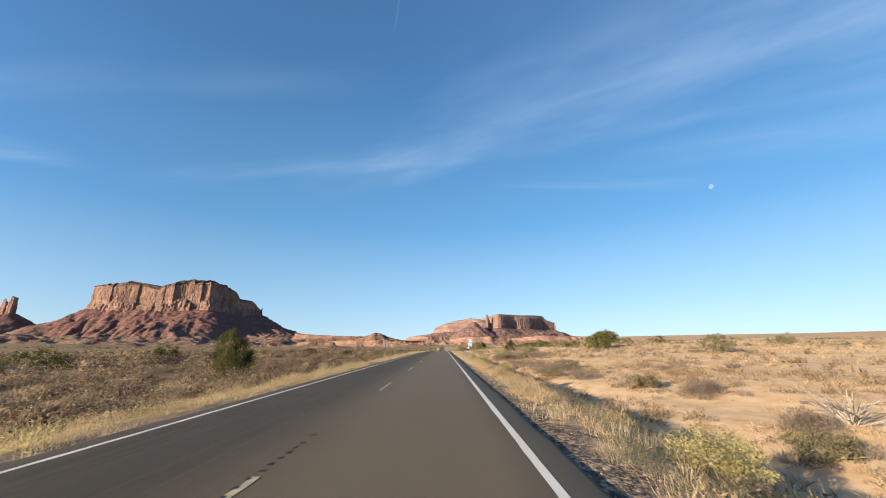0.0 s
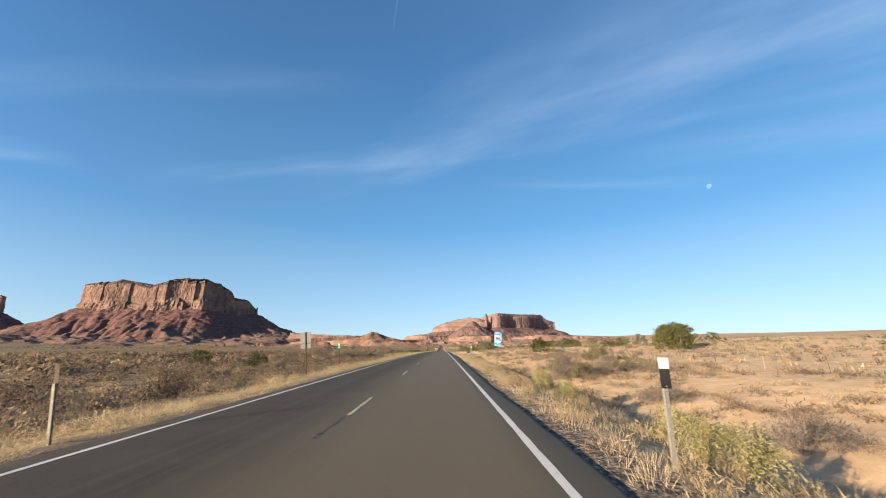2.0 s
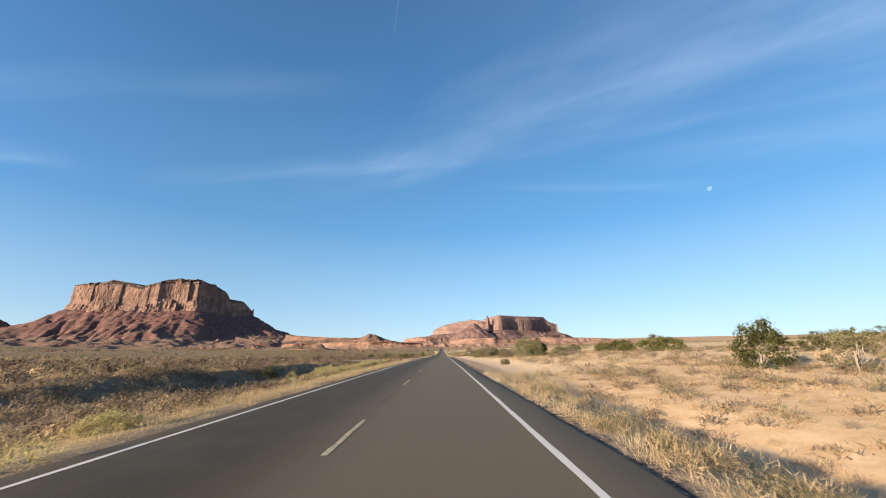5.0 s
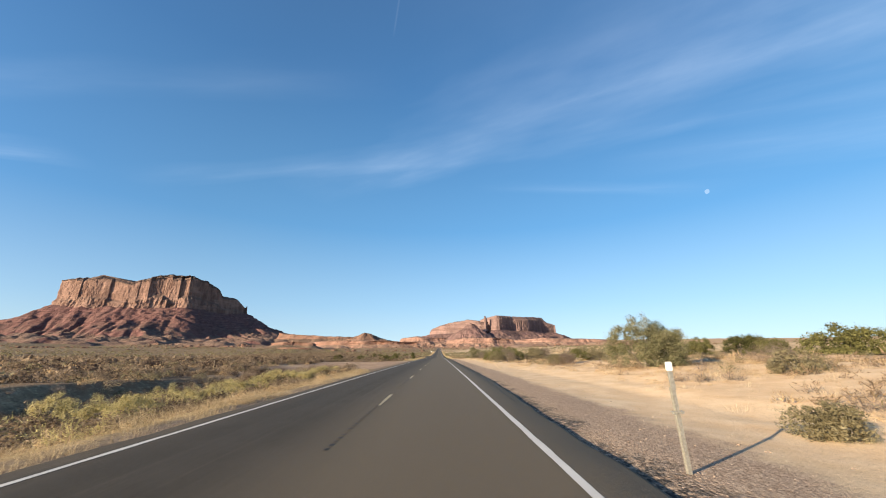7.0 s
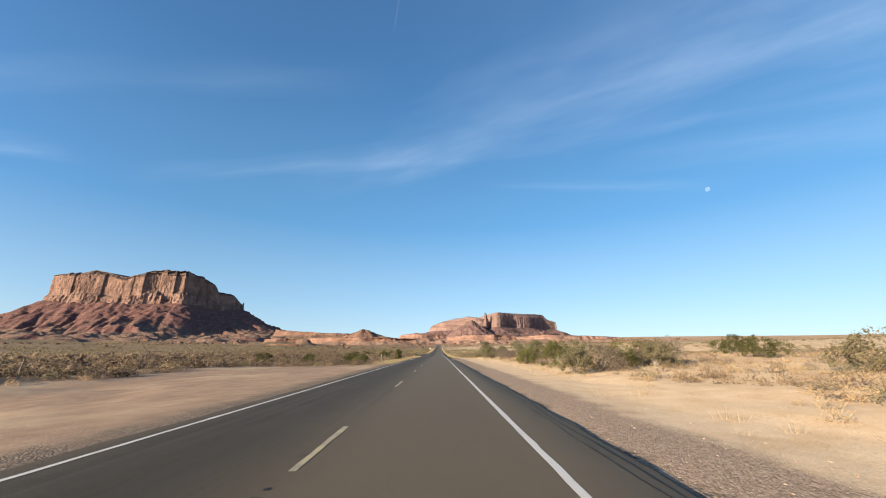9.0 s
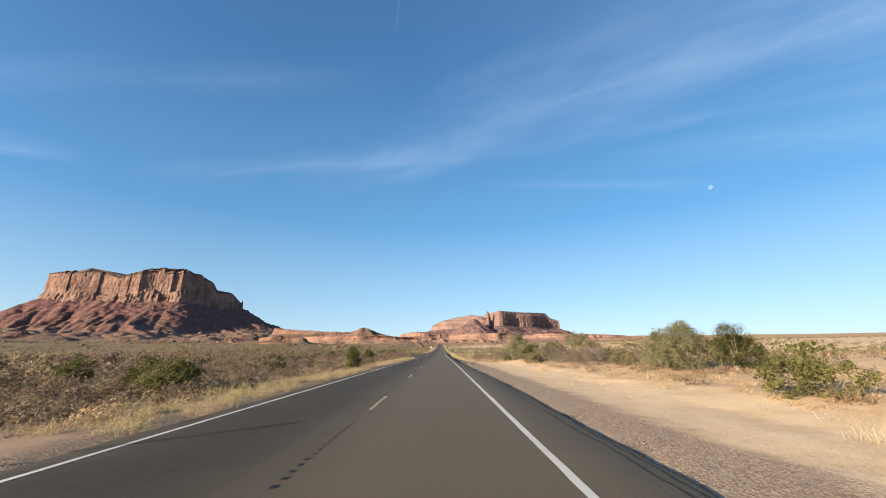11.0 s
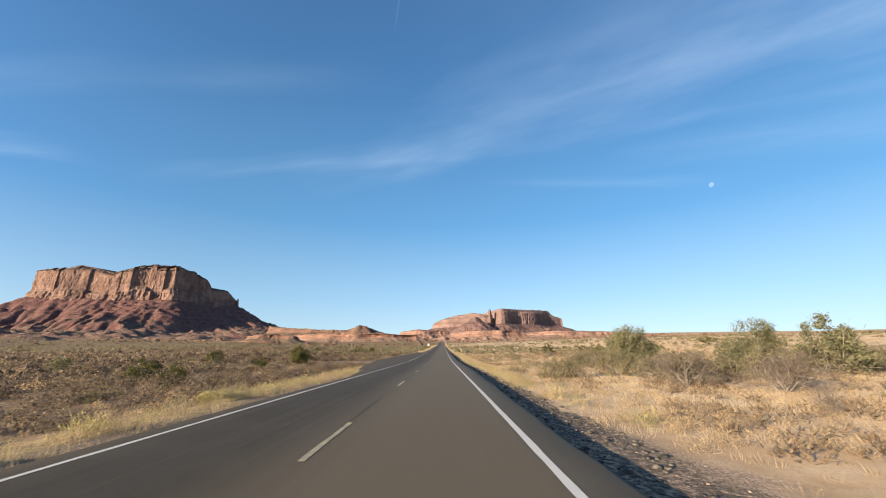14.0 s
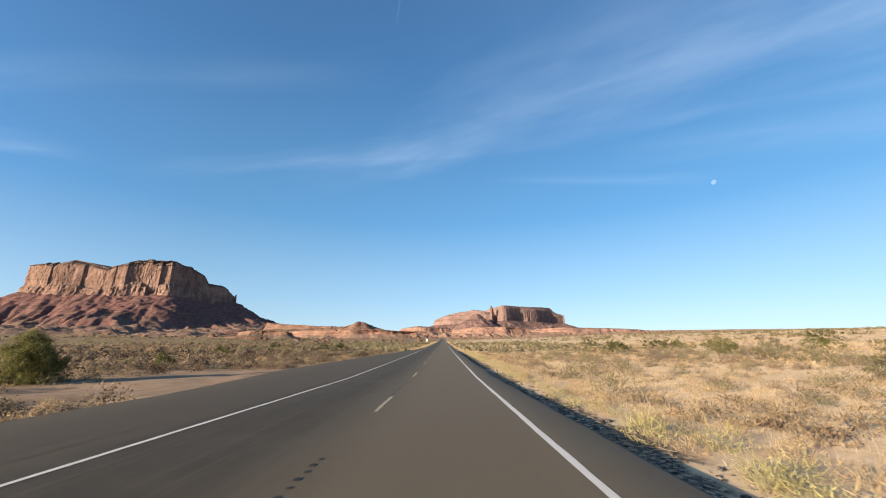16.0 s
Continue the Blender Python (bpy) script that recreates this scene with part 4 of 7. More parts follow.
butte("mesa", [(616, 4176, 408), (748, 4270, 410), (914, 4390, 411), (1084, 4510, 421), (1245, 4630, 423), (1303, 4660, 370), (1419, 4700, 338),
    (1420, 4990, 350), (1150, 5030, 410), (700, 4880, 400), (480, 4630, 400)],
    250.0, 330.0, 200, M_HAZYMESA, "distant flat-topped red sandstone mesa with a shaded face", n=640, flute=7, buttress=60, fl_len=60, gully=22, scree=M_HAZYSCREE)
butte("mesa", [(-80, 4500, 288), (-20, 4440, 312), (40, 4380, 330), (170, 4330, 352), (300, 4280, 371), (380, 4240, 366), (470, 4230, 345), (560, 4330, 350), (480, 4620, 350), (150, 4760, 345), (-60, 4680, 300)],
    222.0, 330.0, 230, M_HAZYMESA, "distant stepped red sandstone shoulder of a mesa", n=560, flute=6, buttress=50, fl_len=50, gully=24, slope=0.35, ledges=9, scree=M_HAZYSCREE)
butte("rock_spire", [(482, 4170, 398), (500, 4165, 402), (516, 4180, 398), (498, 4195, 392)], 262.0, 14.0, 250, M_HAZYMESA, "distant red rock pillar beside the mesa", n=100, rough=0.3, flute=2, buttress=3.0, fl_len=15, slope=0.03, ledges=1.5, gully=0, foot=240.0, levels=12, category="rock spire")
butte("rock_needle", [(1401, 4698, 338), (1415, 4696, 342), (1420, 4706, 330), (1405, 4709, 323)], 245.0, 30.0, 255, M_HAZYMESA, "distant thin red rock needle", n=80, rough=0.3, flute=1, buttress=3.0, fl_len=15, slope=0.06, ledges=1, gully=3, foot=215.0, levels=12, category="rock needle")
butte("rock_ridge", [(290, 4020, 300), (330, 4000, 312), (372, 4020, 300), (350, 4060, 296)], 290.0, 300.0, 260, M_HAZYSCREE, "distant cone of red scree below the mesa", n=200, rough=0.5, flute=2, buttress=8, fl_len=20, slope=0.8, ledges=2, gully=18, levels=8, cap=2, category="rock ridge")

# low red ridges and benches between the plain and the mesas
def ridge(pts, zc, talus, seed, label, rock=M_BAD, **more):
    return butte("rock_ridge", pts, zc, talus, seed, rock, label, **{**dict(n=240, rough=0.7, flute=3.0, buttress=26.0, fl_len=18, slope=0.6, ledges=3.5, gully=15.0, levels=10, cap=3.0, category="rock ridge"), **more})


ridge([(-350, 1690, 76), (-300, 1640, 88), (-268, 1650, 84), (-240, 1740, 70), (-220, 1830, 62), (-260, 1860, 62), (-330, 1790, 68), (-400, 1760, 64)], 70.0, 95.0, 300, "low red clay hill with one dark shaded flank", slope=0.5, n=360)
ridge([(-820, 2060, 112), (-700, 1960, 100), (-560, 1930, 90), (-420, 1960, 86), (-480, 2080, 86), (-700, 2150, 100)], 78.0, 130.0, 310, "long low red ledgy ridge of eroded rock", n=420)
ridge([(-190, 2150, 88), (-120, 2080, 94), (-40, 2090, 88), (30, 2120, 86), (20, 2200, 84), (-150, 2230, 86)], 70.0, 90.0, 330, "low rounded red rock ridge", rock=M_CLAY)
ridge([(20, 1560, 52), (90, 1500, 60), (190, 1490, 60), (280, 1530, 54), (240, 1600, 52), (100, 1630, 54)], 40.0, 70.0, 340, "lit pale red clay badland knoll", rock=M_CLAY)
ridge([(-420, 1330, 42), (-300, 1280, 46), (-170, 1290, 44), (-60, 1330, 40), (-120, 1400, 40), (-330, 1410, 42)], 33.0, 60.0, 350, "pale red clay badland bank", rock=M_CLAY, gully=8)
ridge([(330, 1830, 62), (450, 1780, 70), (640, 1800, 66), (800, 1860, 62), (700, 1930, 62), (450, 1900, 64)], 52.0, 80.0, 360, "low red rocky swell at the foot of the mesa", rock=M_CLAY)
ridge([(-460, 1180, 36), (-400, 1130, 38), (-330, 1140, 35), (-340, 1190, 34), (-420, 1230, 35)], 29.0, 45.0, 370, "pale red ledgy bank of rock", gully=5)
ridge([(-312, 880, 17.5), (-286, 866, 18.5), (-258, 868, 17.5), (-240, 876, 16), (-262, 890, 16), (-300, 894, 16.5)], 14.2, 12.0, 380, "small outcrop of weathered red ledges", n=260, rough=0.15, flute=1.2, buttress=5.0, fl_len=6, slope=0.15, ledges=0.8, gully=1.0, cap=0.5)


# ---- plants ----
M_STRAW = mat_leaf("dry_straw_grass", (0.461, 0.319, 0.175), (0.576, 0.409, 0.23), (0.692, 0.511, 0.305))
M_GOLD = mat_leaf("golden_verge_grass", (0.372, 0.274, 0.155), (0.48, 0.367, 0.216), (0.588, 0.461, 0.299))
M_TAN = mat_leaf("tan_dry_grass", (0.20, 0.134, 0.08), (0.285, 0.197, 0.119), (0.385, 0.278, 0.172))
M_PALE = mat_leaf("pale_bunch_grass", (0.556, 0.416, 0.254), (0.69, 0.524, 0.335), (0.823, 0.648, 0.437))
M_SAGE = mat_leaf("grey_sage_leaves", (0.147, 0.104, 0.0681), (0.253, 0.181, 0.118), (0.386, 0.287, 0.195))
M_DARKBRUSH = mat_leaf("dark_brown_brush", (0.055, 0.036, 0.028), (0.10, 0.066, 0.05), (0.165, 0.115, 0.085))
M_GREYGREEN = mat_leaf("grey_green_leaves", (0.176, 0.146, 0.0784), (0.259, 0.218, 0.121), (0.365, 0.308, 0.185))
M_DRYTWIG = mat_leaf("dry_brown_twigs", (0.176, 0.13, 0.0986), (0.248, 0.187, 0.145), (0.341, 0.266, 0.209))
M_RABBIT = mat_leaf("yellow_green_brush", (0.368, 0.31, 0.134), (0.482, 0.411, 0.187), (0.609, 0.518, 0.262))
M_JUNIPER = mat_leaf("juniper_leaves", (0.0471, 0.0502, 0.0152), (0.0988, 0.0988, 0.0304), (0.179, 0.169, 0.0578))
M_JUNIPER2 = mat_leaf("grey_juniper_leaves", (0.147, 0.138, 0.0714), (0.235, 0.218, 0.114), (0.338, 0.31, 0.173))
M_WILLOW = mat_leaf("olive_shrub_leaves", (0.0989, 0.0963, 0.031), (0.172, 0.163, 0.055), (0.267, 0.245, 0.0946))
M_BARK = mat_plain("grey_juniper_bark", (0.22, 0.18, 0.145), (0.40, 0.35, 0.30), 9.0, 0.9, 0.0, 0.6, 0.1, 0.02)


def tuft(rng, n, h, r, lean, wide):
    """Blades of one bunch of grass: thin triangles that fan out from a base."""
    a, b = rng.uniform(0, 6.283, n), rng.uniform(0, 6.283, n)
    rr = r * np.sqrt(rng.uniform(0, 1, n))
    base = np.stack([rr * np.cos(a), rr * np.sin(a), np.full(n, -0.05)], -1)
    hh = h * rng.uniform(0.55, 1.1, n)
    out = lean * hh * rng.uniform(0.1, 1.0, n)
    tip = base + np.stack([np.cos(a) * out + 0.1 * hh * np.cos(b), np.sin(a) * out + 0.1 * hh * np.sin(b), hh], -1)
    side = np.stack([-np.sin(b), np.cos(b), 0 * b], -1) * (wide * rng.uniform(0.6, 1.3, n))[:, None]
    return np.stack([base - side, base + side, tip], 1).reshape(-1, 3)


def shingle(rng, at, out, size, tilt=0.45):
    """Small leafy patches that lie round a body, each facing outwards with some tilt."""
    n = len(at)
    nrm = out / (np.linalg.norm(out, axis=1)[:, None] + 1e-6) + rng.normal(0, tilt, (n, 3))
    u = np.cross(nrm, rng.normal(0, 1, (n, 3)))
    u /= np.linalg.norm(u, axis=1)[:, None] + 1e-6
    v = np.cross(nrm, u)
    v /= np.linalg.norm(v, axis=1)[:, None] + 1e-6
    r = (size * rng.uniform(0.6, 1.35, n))[:, None]
    k = rng.uniform(0.35, 0.75, n)[:, None]
    return np.stack([at - u * r * k - v * r * 0.5, at + u * r * k - v * r * 0.5, at + v * r], 1).reshape(-1, 3)


def mound(rng, n, w, h, wide, sprays=50, broad=0.024, long=0.17, body=0, patch=0.05):
    """A low plant: leafy patches and short sprays fill its lumpy body, and fine twigs bristle out of it."""
    ph = rng.uniform(0, 6.283, 3)

    def face(a, u):
        lump = 1 + 0.16 * np.sin(2 * a + ph[0]) + 0.12 * np.sin(5 * a + 4 * u + ph[1]) + 0.08 * np.sin(9 * a + 7 * u + ph[2])
        el = np.arcsin(u)
        return np.stack([0.5 * w * lump * np.cos(a) * np.cos(el), 0.5 * w * lump * np.sin(a) * np.cos(el), h * lump * np.sin(el)], -1)

    def blades(base, tip, half):
        side = np.cross(tip - base, rng.normal(0, 1, base.shape))
        side = side / (np.linalg.norm(side, axis=1)[:, None] + 1e-6) * (half * rng.uniform(0.6, 1.3, len(base)))[:, None]
        return np.stack([base - side, base + side, tip], 1).reshape(-1, 3)

    q = face(rng.uniform(0, 6.283, sprays), rng.uniform(0, 1, sprays) ** 0.8) * rng.uniform(0.40, 0.92, sprays)[:, None]
    way = q / (np.linalg.norm(q, axis=1)[:, None] + 1e-6) * 0.7 + rng.normal(0, 0.55, (sprays, 3)) + np.array([0, 0, 0.35])
    way = way / np.linalg.norm(way, axis=1)[:, None] * (long * w * rng.uniform(0.6, 1.3, sprays))[:, None]
    tri = [blades(q - 0.4 * way, q + 0.6 * way, broad * w)]
    if body:
        q = face(rng.uniform(0, 6.283, body), rng.uniform(0, 1, body) ** 0.8)
        tri.append(shingle(rng, q * rng.uniform(0.72, 0.95, body)[:, None], q * np.array([1, 1, 1.6]), patch * w, 0.4))
    if n:
        out = face(rng.uniform(0, 6.283, n), rng.uniform(0, 1, n))
        base = out * rng.uniform(0.70, 0.95, n)[:, None]
        tri.append(blades(base, out * rng.uniform(0.98, 1.14, n)[:, None] + rng.normal(0, 0.04 * w, (n, 3)) + np.array([0, 0, 0.15]) * (h * rng.uniform(0.2, 1.0, n))[:, None], wide))
    tri = np.concatenate(tri)
    tri[:, 2] = np.maximum(tri[:, 2], -0.03)
    return tri


def strew(name, protos, pts, mat, label, size=(0.7, 1.3), seed=0, sink=0.02, squash=(0.8, 1.2)):
    """Sets many small plants on the ground as one mesh."""
    rng = np.random.default_rng(seed)
    pts = np.asarray(pts, float)
    kind = rng.integers(0, len(protos), len(pts))
    z = ground_z(pts[:, 0], pts[:, 1]) - sink
    soup = []
    for i, pr in enumerate(protos):
        q = pts[kind == i]
        if not len(q):
            continue
        a, s = rng.uniform(0, 6.283, len(q)), rng.uniform(*size, len(q))
        sz = s * rng.uniform(*squash, len(q))
        ca, sa = np.cos(a) * s, np.sin(a) * s
        x = pr[None, :, 0] * ca[:, None] - pr[None, :, 1] * sa[:, None] + q[:, :1]
        y = pr[None, :, 0] * sa[:, None] + pr[None, :, 1] * ca[:, None] + q[:, 1:2]
        soup.append(np.stack([x, y, pr[None, :, 2] * sz[:, None] + z[kind == i][:, None]], -1).reshape(-1, 3))
    v = np.concatenate(soup)
    return tagged(new(name, mesh_np(name, v, np.arange(len(v)).reshape(-1, 3), mat)), label, name.replace("_", " "), kind="stuff")


def sow(x0, x1, y0, y1, per_m2, seed, keep=None, clump=0.0, clump_size=6.0):
    """Random places on a stretch of the plan, thinned by patches."""
    rng = np.random.default_rng(seed)
    n = int(abs(x1 - x0) * (y1 - y0) * per_m2)
    p = np.stack([rng.uniform(min(x0, x1), max(x0, x1), n), rng.uniform(y0, y1, n)], -1)
    ok = np.ones(n, bool)
    if clump:
        f = fbm(p[:, 0] / clump_size, p[:, 1] / clump_size, seed + 900, 3)
        ok &= rng.uniform(0, 1, n) < smooth(-clump, clump * 0.6, f)
    if keep is not None:
        ok &= keep(p[:, 0], p[:, 1])
    return p[ok]


def open_ground(x, y):
    """Where plants may stand: off the road, its turnout, the bare pullouts and tracks."""
    el = np.interp(y, TURN_Y, TURN_L)
    er = np.interp(y, EDGE_Y, EDGE_R)
    ok = (x < -el - 0.06) | (x > er + 0.3)
    w = 3.0 * fbm(x / 6.0, y / 6.0, 71, 3)
    ok &= ~((x < 0) & (x > -24 + w) & (y > np.minimum(188 + 2.1 * (-x - 5), 205) + 0.7 * w) & (y < 247 + 2 * w))
    ok &= ~((x < -6) & (x > -20) & (y > 363.5 + 0.6 * w) & (y < 384 + w))
    ok &= ~((x > 0) & (x < 9.5 + w) & (y > 140 + 3 * w) & (y < 305))
    ok &= ~((x > 0) & (x < 13 + 3 * w) & (y > 150) & (y < 215))
    return ok


_r = np.random.default_rng(11)
TUFTS = [tuft(_r, 26, 0.28, 0.20, 0.7, 0.0055) for _ in range(6)]
TUFTS_LOW = [tuft(_r, 16, 0.24, 0.22, 0.8, 0.007) for _ in range(5)]
TUFTS_FAR = [tuft(_r, 8, 0.30, 0.26, 0.8, 0.018) for _ in range(4)]
BUNCH = [tuft(_r, 50, 0.38, 0.18, 0.6, 0.004) for _ in range(5)]
STRAWDOME = [np.concatenate([mound(_r, 30, 0.85, 0.32, 0.004, 120, 0.0065, 0.15), tuft(_r, 10, 0.36, 0.3, 0.6, 0.004)]) for _ in range(5)]
SAGE_NEAR = [mound(_r, 20, 1.15, 0.50, 0.005, 90, 0.009, 0.09, 210, 0.042) for _ in range(7)]
SAGE_SOFT = [mound(_r, 50, 1.15, 0.53, 0.006, 170, 0.012, 0.12) for _ in range(6)]
SAGE_MID = [mound(_r, 0, 1.25, 0.50, 0.014, 14, 0.018, 0.14, 56, 0.08) for _ in range(7)]
SAGE_FAR = [mound(_r, 0, 1.8, 0.52, 0.01, 1, 0.04, 0.20, 13, 0.17) for _ in range(7)]
LOW_MOUND = [mound(_r, 0, 0.75, 0.27, 0.007, 48, 0.019, 0.17) for _ in range(6)]
LOW_FAR = [mound(_r, 0, 0.9, 0.32, 0.02, 12, 0.06, 0.28) for _ in range(5)]
STRAW_TUFT = [tuft(_r, 20, 0.20, 0.34, 0.9, 0.007) for _ in range(6)]
STEMS = [np.concatenate([tuft(_r, 70, 0.62, 0.20, 0.75, 0.004), mound(_r, 0, 1.1, 0.54, 0.01, 50, 0.010, 0.2)]) for _ in range(5)]
STEMS_FAR = [np.concatenate([tuft(_r, 16, 0.62, 0.2, 0.8, 0.02), mound(_r, 0, 1.1, 0.55, 0.01, 26, 0.022, 0.22)]) for _ in range(4)]

FINE_DOME = [np.concatenate([mound(_r, 30, 0.8, 0.34, 0.004, 120, 0.009, 0.15), tuft(_r, 20, 0.30, 0.28, 0.7, 0.003)]) for _ in range(5)]
FINE_TUFT = [tuft(_r, 26, 0.28, 0.2, 0.8, 0.0055) for _ in range(5)]
strew("verge_brush", FINE_DOME, sow(4.8, 8.6, -6, 140, 2.5, 52, open_ground, 0.6, 3.0), M_STRAW, "soft straw-coloured plants on the embankment", (0.5, 1.3), 25)
strew("verge_brush", FINE_DOME, sow(5.0, 9.2, -6, 140, 0.9, 53, open_ground, 0.4, 4.0), M_GREYGREEN, "soft grey green plants on the embankment", (0.4, 1.1), 26)
strew("verge_grass", FINE_TUFT, np.concatenate([sow(4.7, 9.5, -6, 140, 2.6, 54, open_ground), sow(4.5, 5.6, -6, 136, 3.0, 105, open_ground)]), M_PALE, "fine pale grass on the embankment", (0.5, 1.2), 27)
strew("sand_brush", FINE_DOME, np.concatenate([sow(10.5, 30, -4, 140, 0.22, 59, open_ground, 0.3, 6.0), sow(10.5, 26, 84, 142, 0.3, 76, open_ground, 0.3, 4.0), sow(11, 30, 140, 300, 0.05, 65, open_ground, 0.3, 5.0), sow(8, 30, 300, 420, 0.12, 66, open_ground, 0.3, 5.0), sow(10.2, 15.0, 185, 226, 0.16, 67, None, 0.4, 4.0)]), M_STRAW, "low straw mounds on orange sand", (0.4, 1.2), 31)
strew("straw_field", STRAW_TUFT, np.concatenate([sow(6.4, 18, 312, 440, 7.0, 68, open_ground, 1.2, 4.0), sow(18, 40, 318, 440, 1.0, 70, open_ground, 0.5, 5.0)]), M_PALE, "dense pale straw grass beside the road", (0.7, 1.4), 32)
strew("verge_brush", FINE_DOME, np.concatenate([sow(-4.9, -7.4, 252, 346, 1.0, 71, open_ground, 0.4, 3.0), sow(-4.8, -7.0, -4, 280, 0.18, 72, open_ground, 0.3, 6.0)]), M_RABBIT, "yellow green rabbitbrush along the verge", (0.7, 1.6), 33)
strew("sand_grass", FINE_TUFT, np.concatenate([sow(8.6, 13, 188, 226, 0.35, 73, None, 0.3, 3.0), sow(8.4, 12, 228, 300, 0.15, 74, None, 0.3, 3.0)]), M_STRAW, "small straw tufts scattered over pale sand", (0.6, 1.5), 34)
strew("tan_grass", TUFTS, sow(-6.4, -9.2, -6, 430, 2.2, 75, open_ground, 0.5, 3.0), M_TAN, "tan dry grass behind the verge", (0.7, 1.5), 35)
strew("tan_grass", TUFTS_LOW, sow(-7, -26, -6, 430, 1.1, 55, open_ground, 0.35, 4.0), M_TAN, "tan dry grass between low shrubs", (0.6, 1.3), 28)
strew("tan_grass", TUFTS_FAR, sow(-26, -85, -6, 500, 0.4, 56, open_ground, 0.4, 9.0), M_TAN, "tan dry grass between low shrubs", (0.7, 1.6), 29)
strew("sand_grass", FINE_TUFT, np.concatenate([sow(10.5, 30, 225, 300, 0.6, 57, open_ground, 0.25, 4.0), sow(11, 26, 140, 225, 0.25, 58, open_ground, 0.2, 4.0)]), M_PALE, "fine pale bunch grass at the sand's edge", (0.8, 1.8), 30)
strew("sand_brush", LOW_MOUND, np.concatenate([sow(9.5, 30, -4, 142, 0.75, 90, open_ground, 0.35, 5.0), sow(14, 34, 140, 300, 0.5, 91, open_ground, 0.3, 6.0), sow(8.5, 34, 300, 430, 0.7, 92, open_ground, 0.4, 5.0)]), M_TAN, "low tan and grey mounds of dry brush on sand", (0.6, 2.2), 40)
strew("straw_mound", LOW_MOUND, np.concatenate([sow(9.0, 30, -4, 142, 0.9, 93, open_ground, 0.3, 7.0), sow(13, 34, 140, 300, 0.8, 94, open_ground, 0.3, 6.0), sow(8.5, 34, 300, 430, 1.1, 95, open_ground, 0.5, 5.0)]), M_STRAW, "low straw-coloured mounds of dry grass on sand", (0.4, 1.3), 41)
strew("straw_mound", LOW_FAR, np.concatenate([sow(30, 110, -4, 480, 0.18, 96, open_ground, 0.3, 12.0), sow(34, 80, 300, 480, 0.35, 97, open_ground, 0.4, 9.0)]), M_STRAW, "straw-coloured mounds over the sandy plain", (0.6, 1.8), 42)
strew("sand_brush", LOW_FAR, sow(30, 130, -4, 520, 0.09, 98, open_ground, 0.25, 14.0), M_TAN, "tan brush dotting the sandy plain", (0.7, 2.2), 43)
strew("edge_clumps", FINE_DOME, sow(6.0, 7.6, 314, 430, 0.75, 99, open_ground), M_RABBIT, "rounded yellow green clumps along the crumbling pavement edge", (0.9, 1.7), 44)
strew("edge_clumps", FINE_DOME, sow(6.2, 8.6, 312, 430, 0.8, 100, open_ground), M_STRAW, "rounded straw clumps along the crumbling pavement edge", (0.7, 1.4), 45)
strew("grey_brush", SAGE_SOFT, np.concatenate([sow(12, 60, 345, 470, 0.075, 102, open_ground, 0.2, 10.0), sow(8, 16, 322, 430, 0.06, 103, open_ground, 0.2, 6.0)]), M_GREYGREEN, "grey green clumps of brush in the straw field", (0.8, 2.2), 47)
strew("brown_brush", SAGE_SOFT, sow(10, 60, 335, 470, 0.06, 104, open_ground, 0.2, 9.0), M_SAGE, "grey brown clumps of brush in the straw field", (0.6, 1.7), 48)
# left of the road
strew("rabbitbrush_field", SAGE_NEAR, sow(-10.0, -15.5, 142, 190, 0.16, 48), M_RABBIT, "yellow green rabbitbrush crowding the roadside gully", (1.0, 2.0), 22)
strew("sagebrush", SAGE_NEAR, sow(-8.4, -15, 138, 194, 0.14, 49), M_SAGE, "grey-brown sagebrush filling the roadside gully", (0.6, 1.5), 23)
strew("verge_grass", TUFTS, np.concatenate([sow(-4.25, -6.6, -6, 430, 7.5, 1, open_ground, 0.4, 2.6), sow(-6.2, -9.0, -6, 430, 2.0, 2, open_ground, 0.4, 4.0)]), M_GOLD, "golden dry grass along the road's verge", (0.5, 1.3), 1)
strew("verge_brush", STRAWDOME, np.concatenate([sow(-4.6, -7.2, -6, 430, 1.5, 39, open_ground, 0.5, 3.0), sow(-6.6, -9.5, -6, 430, 0.5, 47, open_ground, 0.3, 5.0)]), M_GOLD, "low rounded golden dry plants on the verge", (0.6, 1.4), 21)
strew("dry_grass", TUFTS_LOW, sow(-8, -34, -10, 430, 0.8, 3, open_ground, 0.25), M_STRAW, "pale straw bunch grass among sagebrush", (0.6, 1.2), 2)
strew("sagebrush", SAGE_NEAR, sow(-7.5, -24, -5, 430, 0.50, 4, open_ground, 0.24, 3.5), M_SAGE, "low grey-brown sagebrush covering the plain", (0.5, 1.8), 3, squash=(0.7, 1.2))
strew("sagebrush", SAGE_MID, sow(-24, -62, -5, 480, 0.36, 5, open_ground, 0.30, 5.0), M_SAGE, "low grey-brown sagebrush covering the plain", (0.7, 2.2), 4, squash=(0.7, 1.3))
strew("cream_brush", SAGE_NEAR, sow(-6.0, -26, -5, 430, 0.12, 106, open_ground, 0.22, 5.0), M_STRAW, "pale cream-coloured rounded desert plants", (0.4, 1.2), 49)
strew("dark_brush", SAGE_NEAR, sow(-8.5, -30, -5, 430, 0.11, 107, open_ground, 0.22, 4.0), M_DARKBRUSH, "dark purplish brown rounded brush", (0.6, 1.7), 50)
strew("dark_brush", SAGE_MID, sow(-30, -75, -5, 480, 0.09, 108, open_ground, 0.22, 7.0), M_DARKBRUSH, "dark purplish brown rounded brush", (0.8, 2.3), 51)
